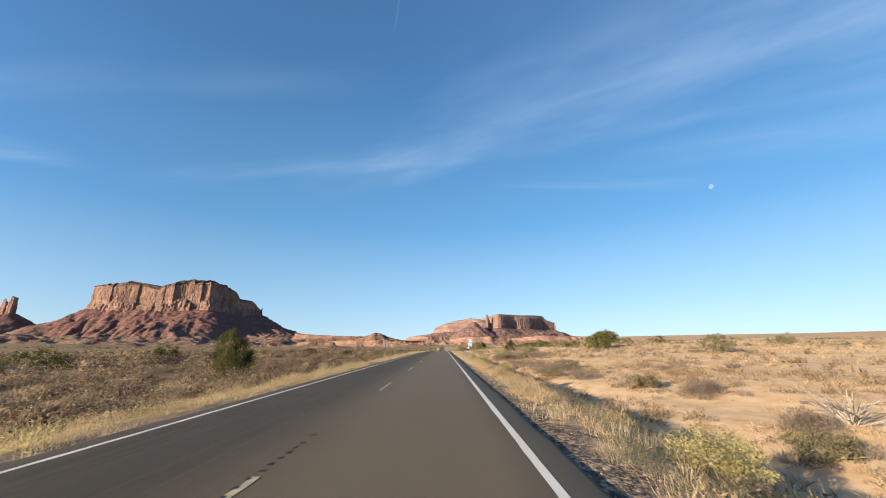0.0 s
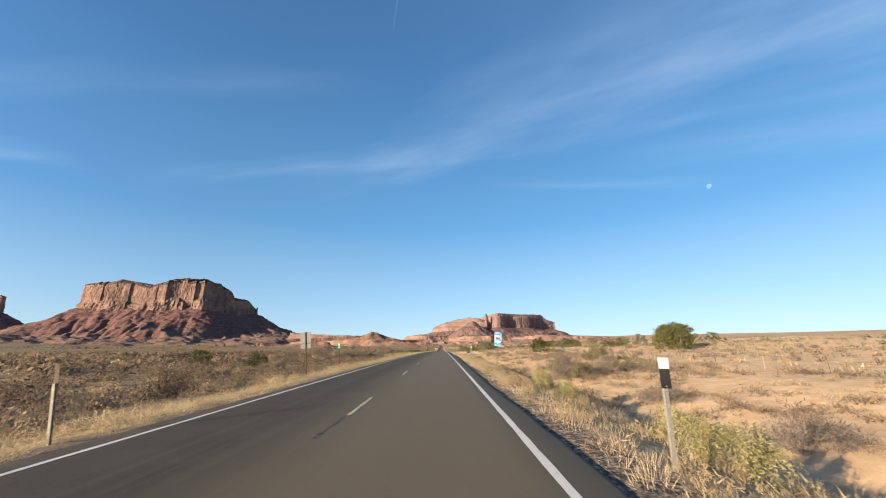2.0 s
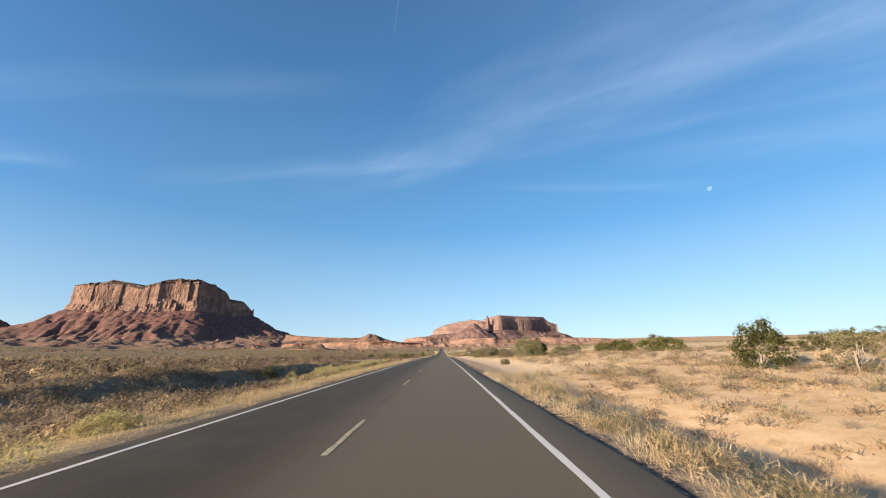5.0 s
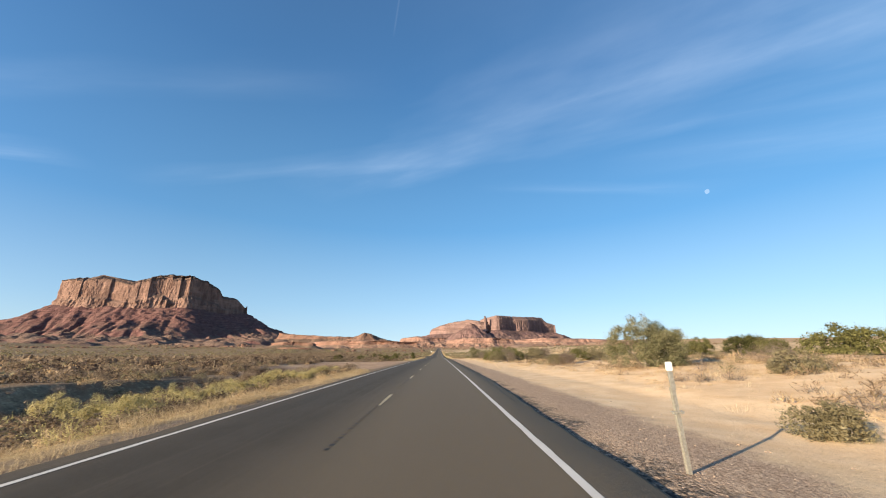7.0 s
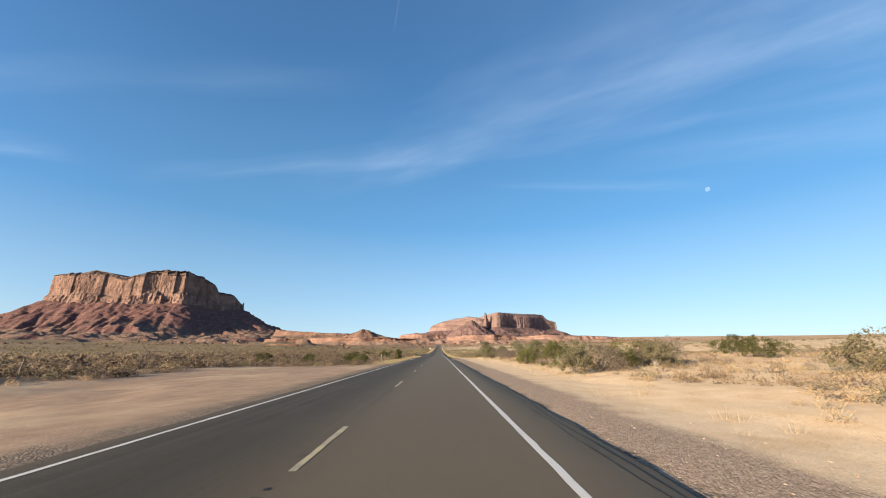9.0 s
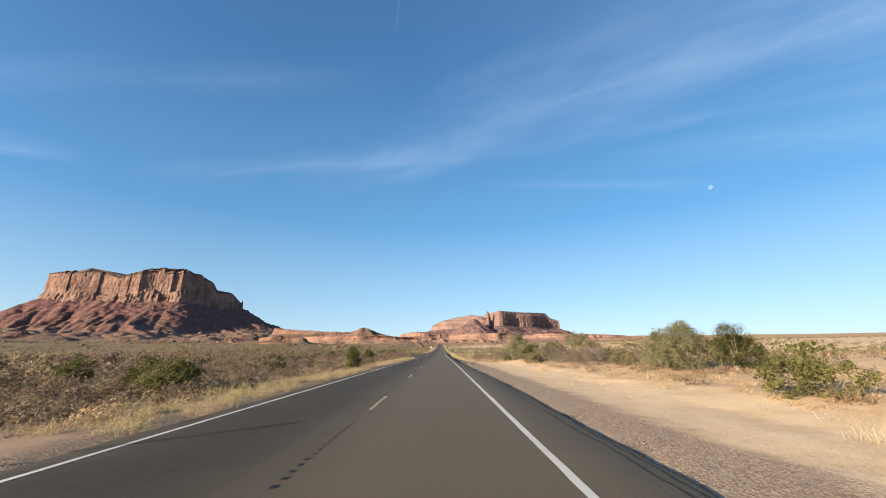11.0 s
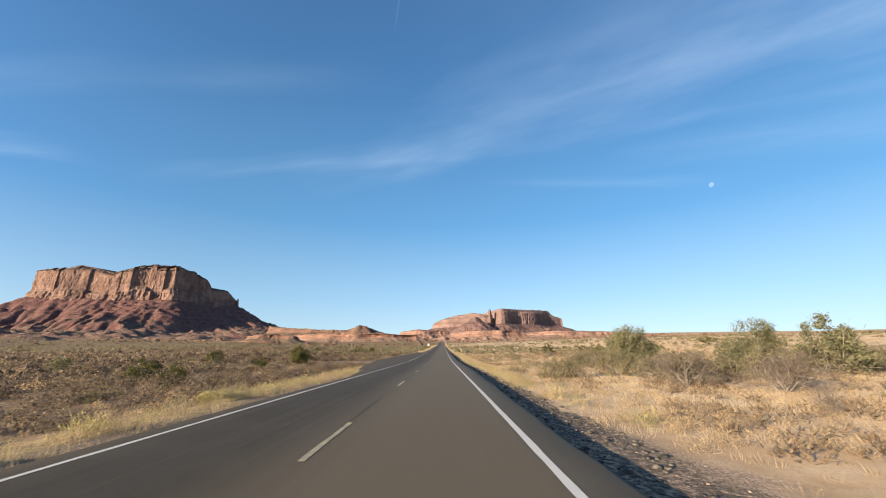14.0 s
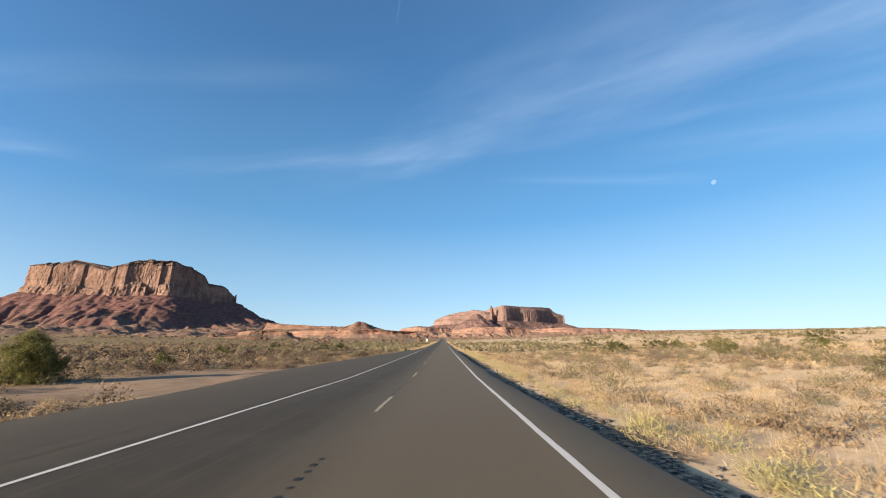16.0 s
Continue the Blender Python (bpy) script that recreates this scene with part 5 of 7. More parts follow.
strew("cream_brush", SAGE_MID, sow(-26, -70, -5, 480, 0.05, 109, open_ground, 0.22, 8.0), M_STRAW, "pale cream-coloured rounded desert plants", (0.5, 1.5), 52)
strew("green_brush", SAGE_NEAR, sow(-7.5, -22, -5, 430, 0.09, 6, open_ground), M_GREYGREEN, "scattered grey-green desert shrubs", (0.6, 1.3), 5)
strew("green_brush", SAGE_MID, sow(-22, -80, -5, 500, 0.03, 7, open_ground), M_GREYGREEN, "scattered grey-green desert shrubs", (0.7, 1.8), 6)
strew("dry_brush", STEMS, sow(-8, -24, -5, 430, 0.06, 8, open_ground), M_DRYTWIG, "brittle brown leafless desert brush", (0.6, 1.3), 7)
strew("far_brush", SAGE_FAR, np.concatenate([sow(-60, -170, 0, 620, 0.12, 9, None, 0.5, 20), sow(-170, -520, 60, 1100, 0.012, 10, None, 0.5, 40)]), M_SAGE, "low sagebrush dotting the distant plain", (0.8, 2.4), 8)
strew("far_brush", SAGE_FAR, np.concatenate([sow(-300, 300, 620, 1150, 0.014, 12, lambda x, y: np.abs(x) > 8, 0.3, 40), sow(-60, 60, 430, 620, 0.045, 13, lambda x, y: np.abs(x) > 7)]), M_GREYGREEN, "low green-grey brush dotting the distant plain", (0.8, 2.2), 9)
strew("far_grass", TUFTS_FAR, np.concatenate([sow(-4.8, -9, 430, 760, 1.2, 14), sow(4.9, 9, 430, 760, 1.2, 15), sow(-60, -9, 430, 640, 0.10, 16), sow(9, 60, 430, 640, 0.2, 17)]), M_STRAW, "straw-coloured grass beside the distant road", (0.8, 1.8), 10)
strew("far_brush", SAGE_FAR, np.concatenate([sow(-170, -520, 60, 1100, 0.006, 101, None, 0.3, 30), sow(-1200, -400, 300, 1300, 0.003, 11, None, 0.3, 90)]), M_GREYGREEN, "dark clumps of brush on the plain below the mesa", (1.4, 3.6), 46)
# right of the road
strew("verge_grass", BUNCH, sow(5.2, 8.0, -6, 138, 0.15, 20, open_ground), M_PALE, "pale feathery bunch grass on the embankment", (0.35, 0.65), 11)
strew("verge_brush", STRAWDOME, np.concatenate([sow(5.1, 7.7, -6, 140, 0.3, 40, open_ground), sow(7.7, 10.5, -6, 140, 0.25, 45, open_ground), sow(6.8, 12.0, 300, 430, 0.45, 41, open_ground)]), M_STRAW, "low rounded straw-coloured plants on the verge", (0.5, 1.3), 22)
strew("verge_grass", TUFTS, np.concatenate([sow(4.8, 7.8, -6, 140, 1.0, 21, open_ground), sow(7.6, 11, -6, 140, 0.6, 46, open_ground), sow(6.8, 12, 300, 430, 1.2, 22, open_ground, 0.3, 3.0)]), M_STRAW, "dry straw grass along the road's verge", (0.4, 1.0), 12)
strew("dry_grass", TUFTS_LOW, np.concatenate([sow(10, 24, -6, 140, 0.9, 23, open_ground, 0.3, 4.0), sow(11, 34, 140, 300, 0.6, 24, open_ground, 0.3, 5.0), sow(9, 34, 300, 430, 0.6, 25, open_ground, 0.3, 4.0)]), M_STRAW, "dry straw bunch grass on sand", (0.35, 0.95), 13)
strew("straw_brush", STRAWDOME, np.concatenate([sow(10, 40, -6, 140, 0.06, 42, open_ground, 0.3), sow(11, 40, 140, 300, 0.08, 43, open_ground, 0.3), sow(9, 45, 300, 440, 0.10, 44, open_ground, 0.5)]), M_STRAW, "rounded dry straw-coloured plants on sand", (0.6, 1.6), 23)
strew("bunch_grass", BUNCH, np.concatenate([sow(11, 34, 314, 345, 0.7, 50, open_ground, 0.3, 4.0), sow(12, 40, 345, 400, 0.25, 51, open_ground, 0.3, 5.0)]), M_PALE, "tall pale bunch grass before the roadside thicket", (0.6, 1.3), 24)
strew("dry_grass", TUFTS_LOW, np.concatenate([sow(24, 70, 0, 300, 0.25, 26, open_ground, 0.3), sow(34, 75, 300, 460, 0.3, 27, open_ground, 0.6)]), M_STRAW, "dry straw bunch grass on sand", (0.6, 1.5), 14)
strew("far_grass", TUFTS_FAR, np.concatenate([sow(70, 170, 0, 560, 0.12, 28, None, 0.4, 15), sow(75, 220, 300, 620, 0.14, 29, None, 0.4, 15)]), M_STRAW, "straw-coloured grass over the distant plain", (1.0, 2.4), 15)
strew("dry_brush", STEMS, np.concatenate([sow(10, 30, 0, 140, 0.07, 30, open_ground, 0.12, 9), sow(14, 34, 140, 430, 0.07, 31, open_ground, 0.12, 9)]), M_DRYTWIG, "brittle brown leafless desert brush", (0.6, 1.5), 16)
strew("dry_brush", STEMS_FAR, sow(30, 110, 0, 480, 0.04, 32, open_ground, 0.15, 12), M_DRYTWIG, "brittle brown leafless desert brush", (0.8, 2.0), 17)
strew("green_brush", SAGE_SOFT, np.concatenate([sow(14, 40, 150, 430, 0.045, 33, open_ground, 0.2, 9), sow(12, 34, 84, 142, 0.05, 77, open_ground, 0.3, 6.0), sow(40, 110, 100, 460, 0.015, 34, open_ground)]), M_GREYGREEN, "scattered grey-green desert shrubs", (0.6, 1.8), 18)
strew("green_brush", SAGE_NEAR, np.concatenate([sow(5.4, 9, -4, 135, 0.15, 35, open_ground), sow(6.4, 10, 320, 430, 0.03, 36, open_ground)]), M_GREYGREEN, "scattered grey-green desert shrubs", (0.3, 0.75), 19)
strew("far_brush", SAGE_FAR, np.concatenate([sow(90, 240, 60, 700, 0.024, 37, None, 0.3, 20), sow(240, 900, 150, 1400, 0.009, 38, None, 0.3, 60)]), M_GREYGREEN, "low green-grey brush dotting the distant plain", (0.9, 2.2), 20)


# ---- single bushes and trees ----
def tubes(paths, sides=6, join=False):
    """Tapered limbs: paths of (point, radius); joined, they all spring from one base."""
    v, f = [], []
    for path in paths:
        rows = []
        for i, (p, r) in enumerate(path):
            p = Vector(p)
            a, b = Vector(path[max(0, i - 1)][0]), Vector(path[min(len(path) - 1, i + 1)][0])
            d = (b - a).normalized() if (b - a).length > 1e-6 else Vector((0, 0, 1))
            u = d.orthogonal().normalized()
            w = d.cross(u)
            if join and i == 0 and v:
                rows.append(0)
                continue
            rows.append(len(v))
            v += [tuple(p + (u * math.cos(6.2832 * k / sides) + w * math.sin(6.2832 * k / sides)) * r) for k in range(sides)]
        for a, b in zip(rows, rows[1:]):
            f += [(a + k, a + (k + 1) % sides, b + (k + 1) % sides, b + k) for k in range(sides)]
    return v, f


def bush(name, x, y, w, h, seed, mat, label, category, clumps=46, leaves=80, leaf=0.10, low=0.05, limbs=12, bare=0, squeeze=1.0, lobes=3, group=""):
    """A tree or large shrub: tapered limbs and a crown of many leafy clumps with gaps."""
    rng = np.random.default_rng(seed)
    leaf, leaves = (leaf * 0.75, int(leaves * 1.2)) if mat is M_DRYTWIG else (leaf * 0.42, int(leaves * 0.85))
    clumps = int(clumps * (1.0 if clumps > 140 else 1.6))
    leaves = int(leaves * (0.4 if abs(x) > 38 else 0.7 if abs(x) > 24 else 1.0))
    if abs(x) < 26 and h > 2.3 and mat is not M_DRYTWIG:
        leaf, leaves = leaf * 0.7, int(leaves * 1.5)
    z0 = float(ground_z(x, y)) - 0.06
    root = new(name)
    root.location = (x, y, z0)
    tagged(root, label, category, group)
    lob = [(0.0, 0.0, 1.0)] + [(rng.uniform(-0.30, 0.30) * w, rng.uniform(-0.25, 0.25) * w, rng.uniform(0.62, 0.95)) for _ in range(lobes)]
    cs = []
    for i in range(clumps):
        lx, ly, lh = lob[i % len(lob)]
        a, u = rng.uniform(0, 6.283), rng.uniform(0, 1) ** 0.8
        rad = (0.55 + 0.45 * rng.uniform(0, 1) ** 0.5) * math.sqrt(max(0.05, 1 - (2 * u - 0.75) ** 2 / 1.65))
        ww = w * (0.36 if lobes else 0.46) * squeeze
        cs.append(np.array([lx + ww * rad * math.cos(a), ly + ww * rad * math.sin(a), h * lh * (low + (0.97 - low) * u)]))
    cr = 0.105 * (w + h) / 2 + 0.10
    twiggy = mat is M_DRYTWIG
    close = abs(x) < 26 and h > 2.3
    verts, faces, at = [], [], 0
    for c in cs:
        n = int(leaves * rng.uniform(0.6, 1.3))
        d = rng.normal(0, 1, (n, 3))
        d /= np.linalg.norm(d, axis=1)[:, None]
        grow = rng.uniform(0.75, 1.25)
        p = c + d * (cr * rng.uniform(0.45, 1.0, n) ** 0.6)[:, None] * np.array([1, 1, 0.85]) * grow
        d1 = d * 0.8 + rng.normal(0, 0.45, (n, 3)) + np.array([0, 0, 0.5])
        d1 /= np.linalg.norm(d1, axis=1)[:, None]
        d2 = np.cross(d1, rng.normal(0, 1, (n, 3)))
        d2 /= np.linalg.norm(d2, axis=1)[:, None]
        s = leaf * rng.uniform(0.6, 1.4, n)[:, None]
        slim = 0.12 if twiggy else 0.30
        verts.append(np.stack([p - d2 * s * slim, p + d2 * s * slim, p + d1 * s * (3.0 if twiggy else 1.9)], 1).reshape(-1, 3))
        faces.append(np.arange(3 * n).reshape(-1, 3) + at)
        at += 3 * n
        if not twiggy:
            # the dense inside of each spray
            m = 80 if close or mat is M_RABBIT else 34
            o = rng.normal(0, 1, (m, 3))
            o /= np.linalg.norm(o, axis=1)[:, None]
            q = c + o * (cr * 0.72 * grow * rng.uniform(0.5, 1.0, m))[:, None]
            verts.append(shingle(rng, q, o + np.array([0, 0, 0.25]), (0.13 if close or mat is M_RABBIT else 0.22) * cr, 0.4))
            faces.append(np.arange(3 * m).reshape(-1, 3) + at)
            at += 3 * m
    v = np.concatenate(verts)
    v[:, 2] = np.maximum(v[:, 2], 0.02)
    mesh_part("crown", mesh_np("crown", v, np.concatenate(faces), mat), root)
    paths = []
    r0 = 0.016 * h + 0.012
    order = sorted(range(len(cs)), key=lambda i: -cs[i][2])
    step = max(1, len(order) // max(1, limbs))
    for c in [cs[i] for i in order[::step]][:limbs]:
        j = rng.uniform(-0.07, 0.07, 3) * w
        s = np.array([rng.uniform(-0.04, 0.04) * w, rng.uniform(-0.04, 0.04) * w, -0.05])
        m1 = s * 0.5 + np.array([c[0] * 0.22, c[1] * 0.22, c[2] * 0.30]) + j * 0.6
        m2 = np.array([c[0] * 0.52, c[1] * 0.52, c[2] * 0.50]) + rng.uniform(-0.08, 0.08, 3) * w
        m3 = np.array([c[0] * 0.74, c[1] * 0.74, c[2] * 0.78]) + rng.uniform(-0.09, 0.09, 3) * w
        paths.append([(s, r0 * rng.uniform(0.7, 1.1)), (m1, r0 * 0.62), (m2, r0 * 0.42), (m3, r0 * 0.26), (c, r0 * 0.10)])
    for _ in range(bare):
        a, e = rng.uniform(0, 6.283), rng.uniform(0.2, 0.9)
        L = 0.55 * w
        p = np.array([math.cos(a) * L * 0.95, math.sin(a) * L * 0.95, h * e])
        m = p * np.array([0.35, 0.35, 0.5]) + rng.uniform(-0.1, 0.1, 3) * w
        q = p * 0.8 + rng.uniform(-0.12, 0.12, 3) * w
        paths.append([((0, 0, 0), r0 * 0.6), (m, r0 * 0.38), (q, r0 * 0.24), (p, r0 * 0.12), (p + rng.uniform(-0.14, 0.14, 3) * w, r0 * 0.04)])
    lv, lf = tubes(paths, join=True)
    mesh_part("trunk", mesh_from("trunk", lv, lf, M_BARK, False), root, "grey weathered limbs")
    return root


JUN = "dark green juniper bush standing among sagebrush"
bush("juniper", -15.6, 34.3, 3.6, 3.6, 401, M_JUNIPER, "dense dark green juniper standing in roadside sagebrush", "tree", 190, 80, 0.12, 0.0, 8, squeeze=0.72, lobes=5)
bush("juniper", -38.8, 59.3, 4.6, 2.6, 402, M_JUNIPER, JUN, "bush", 50, 60, 0.14)
bush("green_shrub", -18.6, 44.5, 1.5, 1.0, 403, M_WILLOW, "small olive green shrub in dry grass", "shrub", 18, 60, 0.07)
bush("juniper", -19.7, 89.9, 2.6, 1.7, 404, M_JUNIPER, JUN, "bush", 36, 60, 0.10)
bush("juniper", -29.8, 94.6, 2.8, 2.0, 405, M_JUNIPER, JUN, "bush", 36, 60, 0.11)
bush("juniper", -33.0, 36.0, 3.2, 2.2, 406, M_JUNIPER, JUN, "bush", 36, 60, 0.12)
bush("juniper", -18.0, 152.9, 1.6, 2.2, 407, M_JUNIPER, "small upright dark green juniper beside the verge", "bush", 24, 60, 0.09)
# right, orange sand with junipers
bush("juniper", 60.8, 139.0, 9.5, 6.0, 410, M_WILLOW, "broad round olive green juniper on orange sand", "tree", 300, 90, 0.18, 0.34, 12)
bush("juniper", 53.2, 125.3, 7.4, 5.0, 411, M_WILLOW, "broad rounded olive juniper on orange sand", "tree", 210, 90, 0.17, 0.0, 6)
bush("juniper", 56.0, 77.0, 6.5, 3.6, 412, M_GREYGREEN, "spreading grey green bush on orange sand", "bush", 60, 80, 0.16)
bush("juniper", 108.0, 118.0, 7.0, 3.2, 413, M_JUNIPER2, "low grey green bush far off on the sand", "bush", 36, 60, 0.25)
bush("juniper", 26.0, 137.0, 4.2, 3.7, 414, M_JUNIPER, "dark green juniper beside a wire fence", "tree", 60, 80, 0.13, 0.02)
bush("green_shrub", 29.6, 133.6, 3.8, 2.7, 415, M_GREYGREEN, "sparse grey shrub beside a wire fence", "shrub", 36, 60, 0.10, 0.05, 14, 4)
for i, (bx, by, bw, bh, m) in enumerate([(50, 164, 4.0, 3.4, M_JUNIPER2), (53, 160, 5.0, 2.8, M_JUNIPER), (57, 158, 5.5, 3.0, M_WILLOW), (61, 156, 5.5, 3.4, M_JUNIPER2), (65, 153, 5.0, 3.0, M_JUNIPER)]):
    bush("juniper", bx, by, bw, bh, 420 + i, m, "round juniper in a row along a sandy rise", "bush", 40, 60, 0.18, group="junipers along the sandy rise")
bush("juniper", 120, 208, 8.5, 4.5, 430, M_JUNIPER, "round dark juniper far off on the sand", "bush", 40, 60, 0.3)
bush("juniper", 98, 200, 8.0, 3.6, 431, M_WILLOW, "low olive juniper far off on the sand", "bush", 40, 60, 0.3)
for i, (bx, by, bw, bh) in enumerate([(19.2, 99.0, 3.4, 1.5), (24.8, 102.5, 3.6, 1.4), (15.5, 88.6, 3.0, 1.3), (17.8, 92.5, 3.0, 1.3), (14.3, 83.6, 2.8, 1.3), (13.6, 81.0, 2.6, 1.2), (13.2, 78.7, 2.6, 1.2), (14.4, 77.9, 2.8, 1.3), (15.6, 78.6, 2.8, 1.3), (17.2, 79.4, 2.8, 1.3), (19.4, 81.0, 3.0, 1.4), (21.0, 78.0, 3.0, 1.2),
        (14.2, 36.6, 3.0, 1.0), (13.6, 40.5, 2.8, 0.9), (12.8, 46.0, 3.2, 1.3), (14.8, 45.0, 3.4, 1.4), (16.6, 46.2, 3.0, 1.2), (14.2, 53.0, 2.8, 1.0), (13.2, 56.5, 2.8, 1.0), (15.6, 28.6, 2.4, 0.9), (17.6, 25.8, 2.4, 0.9), (15.4, 17.2, 2.0, 0.8), (13.6, 14.6, 1.8, 0.8), (13.8, 64.5, 2.6, 0.9)]):
    bush("dry_thicket", bx, by, bw, bh, 560 + i, (M_DRYTWIG, M_GREYGREEN)[i % 3 == 1], "brown twiggy greasewood thicket on orange sand", "shrub", 34, 60, 0.075, 0.02, 10, 3, group="dry thickets on the sand")
bush("grey_shrub", 24.0, 97.0, 3.4, 2.3, 585, M_GREYGREEN, "grey green shrub with twisted limbs behind thickets", "shrub", 50, 60, 0.09, 0.05, 12, 5)
bush("dead_shrub", 17.6, 17.6, 3.4, 2.4, 586, M_DRYTWIG, "bleached leafless shrub with spreading white branches", "shrub", 8, 20, 0.05, 0.1, 14, 22)
for i, (bx, by, bw, bh) in enumerate([(12.6, 224.0, 3.0, 2.1), (15.0, 224.8, 3.2, 2.3), (17.6, 226.8, 3.4, 2.5), (20.6, 227.0, 3.4, 2.4), (24.0, 230.0, 3.2, 2.5), (14.4, 234.0, 3.2, 2.8), (19.5, 274.0, 3.0, 1.7), (17.5, 279.0, 3.0, 1.7), (13.8, 246.0, 3.0, 2.0), (16.3, 200.2, 2.4, 1.5), (18.2, 199.6, 2.4, 1.6), (21.8, 206.0, 3.2, 1.6), (25.4, 207.5, 3.2, 1.7)]):
    m, words = ((M_GREYGREEN, "grey green saltbush thicket at the sand's edge"), (M_DRYTWIG, "brown twiggy thicket at the sand's edge"), (M_WILLOW, "olive thicket at the sand's edge"))[i % 3]
    bush("sand_thicket", bx, by, bw, bh, 690 + i, m, words, "shrub", 44, 60, 0.095, 0.02, 10, 3, group="thickets at the sand's edge")
# right, by the bare shoulder
bush("juniper", 18.2, 181.5, 4.6, 4.2, 440, M_JUNIPER2, "dense grey green juniper on a sandy bank", "tree", 190, 80, 0.12, 0.0, 7, squeeze=1.05)
bush("juniper", 21.0, 183.8, 3.2, 3.7, 441, M_JUNIPER, "upright olive green juniper on a sandy bank", "tree", 110, 80, 0.12, 0.0, 6, squeeze=0.8)
bush("juniper", 49.0, 219.0, 5.0, 3.2, 442, M_WILLOW, "round olive bush beyond sand and grey brush", "bush", 110, 60, 0.16)
bush("juniper", 50.0, 210.0, 6.0, 3.4, 443, M_JUNIPER, "round dark bush beyond sand and grey brush", "bush", 110, 60, 0.16)
bush("green_shrub", 53.0, 198.0, 9.5, 3.8, 444, M_WILLOW, "broad yellow green willow thicket beyond the sand", "shrub", 200, 80, 0.16, 0.02)
bush("green_shrub", 47.5, 203.0, 5.0, 2.4, 445, M_WILLOW, "yellow green willow thicket beyond the sand", "shrub", 90, 60, 0.15, 0.02)
bush("grey_shrub", 10.3, 159.6, 1.25, 0.8, 446, M_GREYGREEN, "soft grey green sage clump on pale sand", "shrub", 40, 80, 0.07, 0.02, 8)
bush("grey_shrub", 20.5, 171.0, 3.4, 1.3, 447, M_GREYGREEN, "soft grey green sage clump on pale sand", "shrub", 40, 70, 0.08, 0.02, 8)
bush("grey_shrub", 26.0, 178.0, 4.0, 1.4, 448, M_DRYTWIG, "wide dry grey brush on pale sand", "shrub", 40, 70, 0.08, 0.02, 8)
bush("juniper", 54.5, 262.0, 5.6, 3.4, 449, M_JUNIPER, "broad dark green juniper beyond dry grass", "tree", 70, 80, 0.18, 0.02)
bush("juniper", 44.1, 243.5, 5.4, 2.8, 450, M_JUNIPER, "low dark green juniper in dry grass", "bush", 44, 60, 0.15, 0.02)
bush("grey_shrub", 21.9, 230.7, 4.8, 2.5, 451, M_GREYGREEN, "grey green saltbush thicket at the sand's edge", "shrub", 80, 80, 0.09, 0.02)
bush("grey_shrub", 17.8, 238.6, 4.6, 2.9, 452, M_JUNIPER2, "tangled grey green shrub at the sand's edge", "shrub", 80, 80, 0.10, 0.02, 14, 4)
bush("grey_shrub", 26.5, 215.0, 5.2, 2.3, 453, M_GREYGREEN, "sparse blue grey sage with bare twigs", "shrub", 50, 60, 0.10, 0.02, 16, 5)
bush("green_shrub", 15.5, 252.0, 3.4, 2.0, 454, M_WILLOW, "olive shrub beside the sandy track", "shrub", 44, 60, 0.09, 0.02)
bush("juniper", 20.8, 267.0, 4.2, 3.7, 460, M_JUNIPER2, "large grey green juniper beside a sandy track", "tree", 110, 90, 0.11, 0.04, 16, 4)
bush("juniper", 23.5, 265.6, 4.0, 3.3, 461, M_JUNIPER, "large dark juniper beside a sandy track", "tree", 90, 80, 0.11, 0.04, 14, 3)
bush("juniper", 14.9, 302.7, 4.5, 4.25, 462, M_JUNIPER2, "open grey green juniper with twisted pale limbs by the track", "tree", 100, 80, 0.115, 0.08, 18, 16)
bush("juniper", 16.7, 299.6, 2.6, 2.6, 463, M_JUNIPER, "dark green juniper with bare pale limbs by the track", "tree", 80, 80, 0.105, 0.0, 8, 3)
bush("juniper", 18.5, 295.8, 2.8, 2.8, 464, M_JUNIPER2, "upright olive juniper with a pale trunk by the track", "tree", 80, 80, 0.105, 0.04, 8, 2)
bush("grey_shrub", 17.5, 287.5, 3.8, 2.2, 465, M_DRYTWIG, "brown leafless thicket beside the sandy track", "shrub", 60, 80, 0.07, 0.02, 20, 8)
bush("grey_shrub", 21.0, 284.0, 4.2, 2.4, 466, M_DRYTWIG, "brown leafless thicket beside the sandy track", "shrub", 60, 80, 0.07, 0.02, 20, 8)
bush("green_shrub", 13.0, 301.5, 1.7, 0.9, 467, M_WILLOW, "olive shrub in dry grass behind the track", "shrub", 40, 60, 0.09, 0.02)
bush("juniper", 21.9, 343.0, 5.6, 4.5, 470, M_JUNIPER2, "open grey green juniper with bare limbs in dry grass", "tree", 110, 80, 0.12, 0.05, 18, 8)
bush("juniper", 30.7, 331.4, 4.4, 4.2, 471, M_JUNIPER2, "open grey green juniper in dry grass", "tree", 80, 80, 0.13, 0.05, 16, 5)
bush("grey_shrub", 20.0, 352.5, 3.2, 1.9, 472, M_GREYGREEN, "low grey thicket with twisted bare limbs", "shrub", 50, 70, 0.09, 0.02, 16, 7)
bush("grey_shrub", 24.5, 361.0, 4.6, 2.3, 473, M_DRYTWIG, "dry grey brown thicket in tall dry grass", "shrub", 60, 70, 0.08, 0.02, 18, 8)
bush("grey_shrub", 18.4, 322.0, 3.8, 1.8, 474, M_DRYTWIG, "dry grey brown thicket in dry grass", "shrub", 50, 70, 0.08, 0.02, 18, 8)
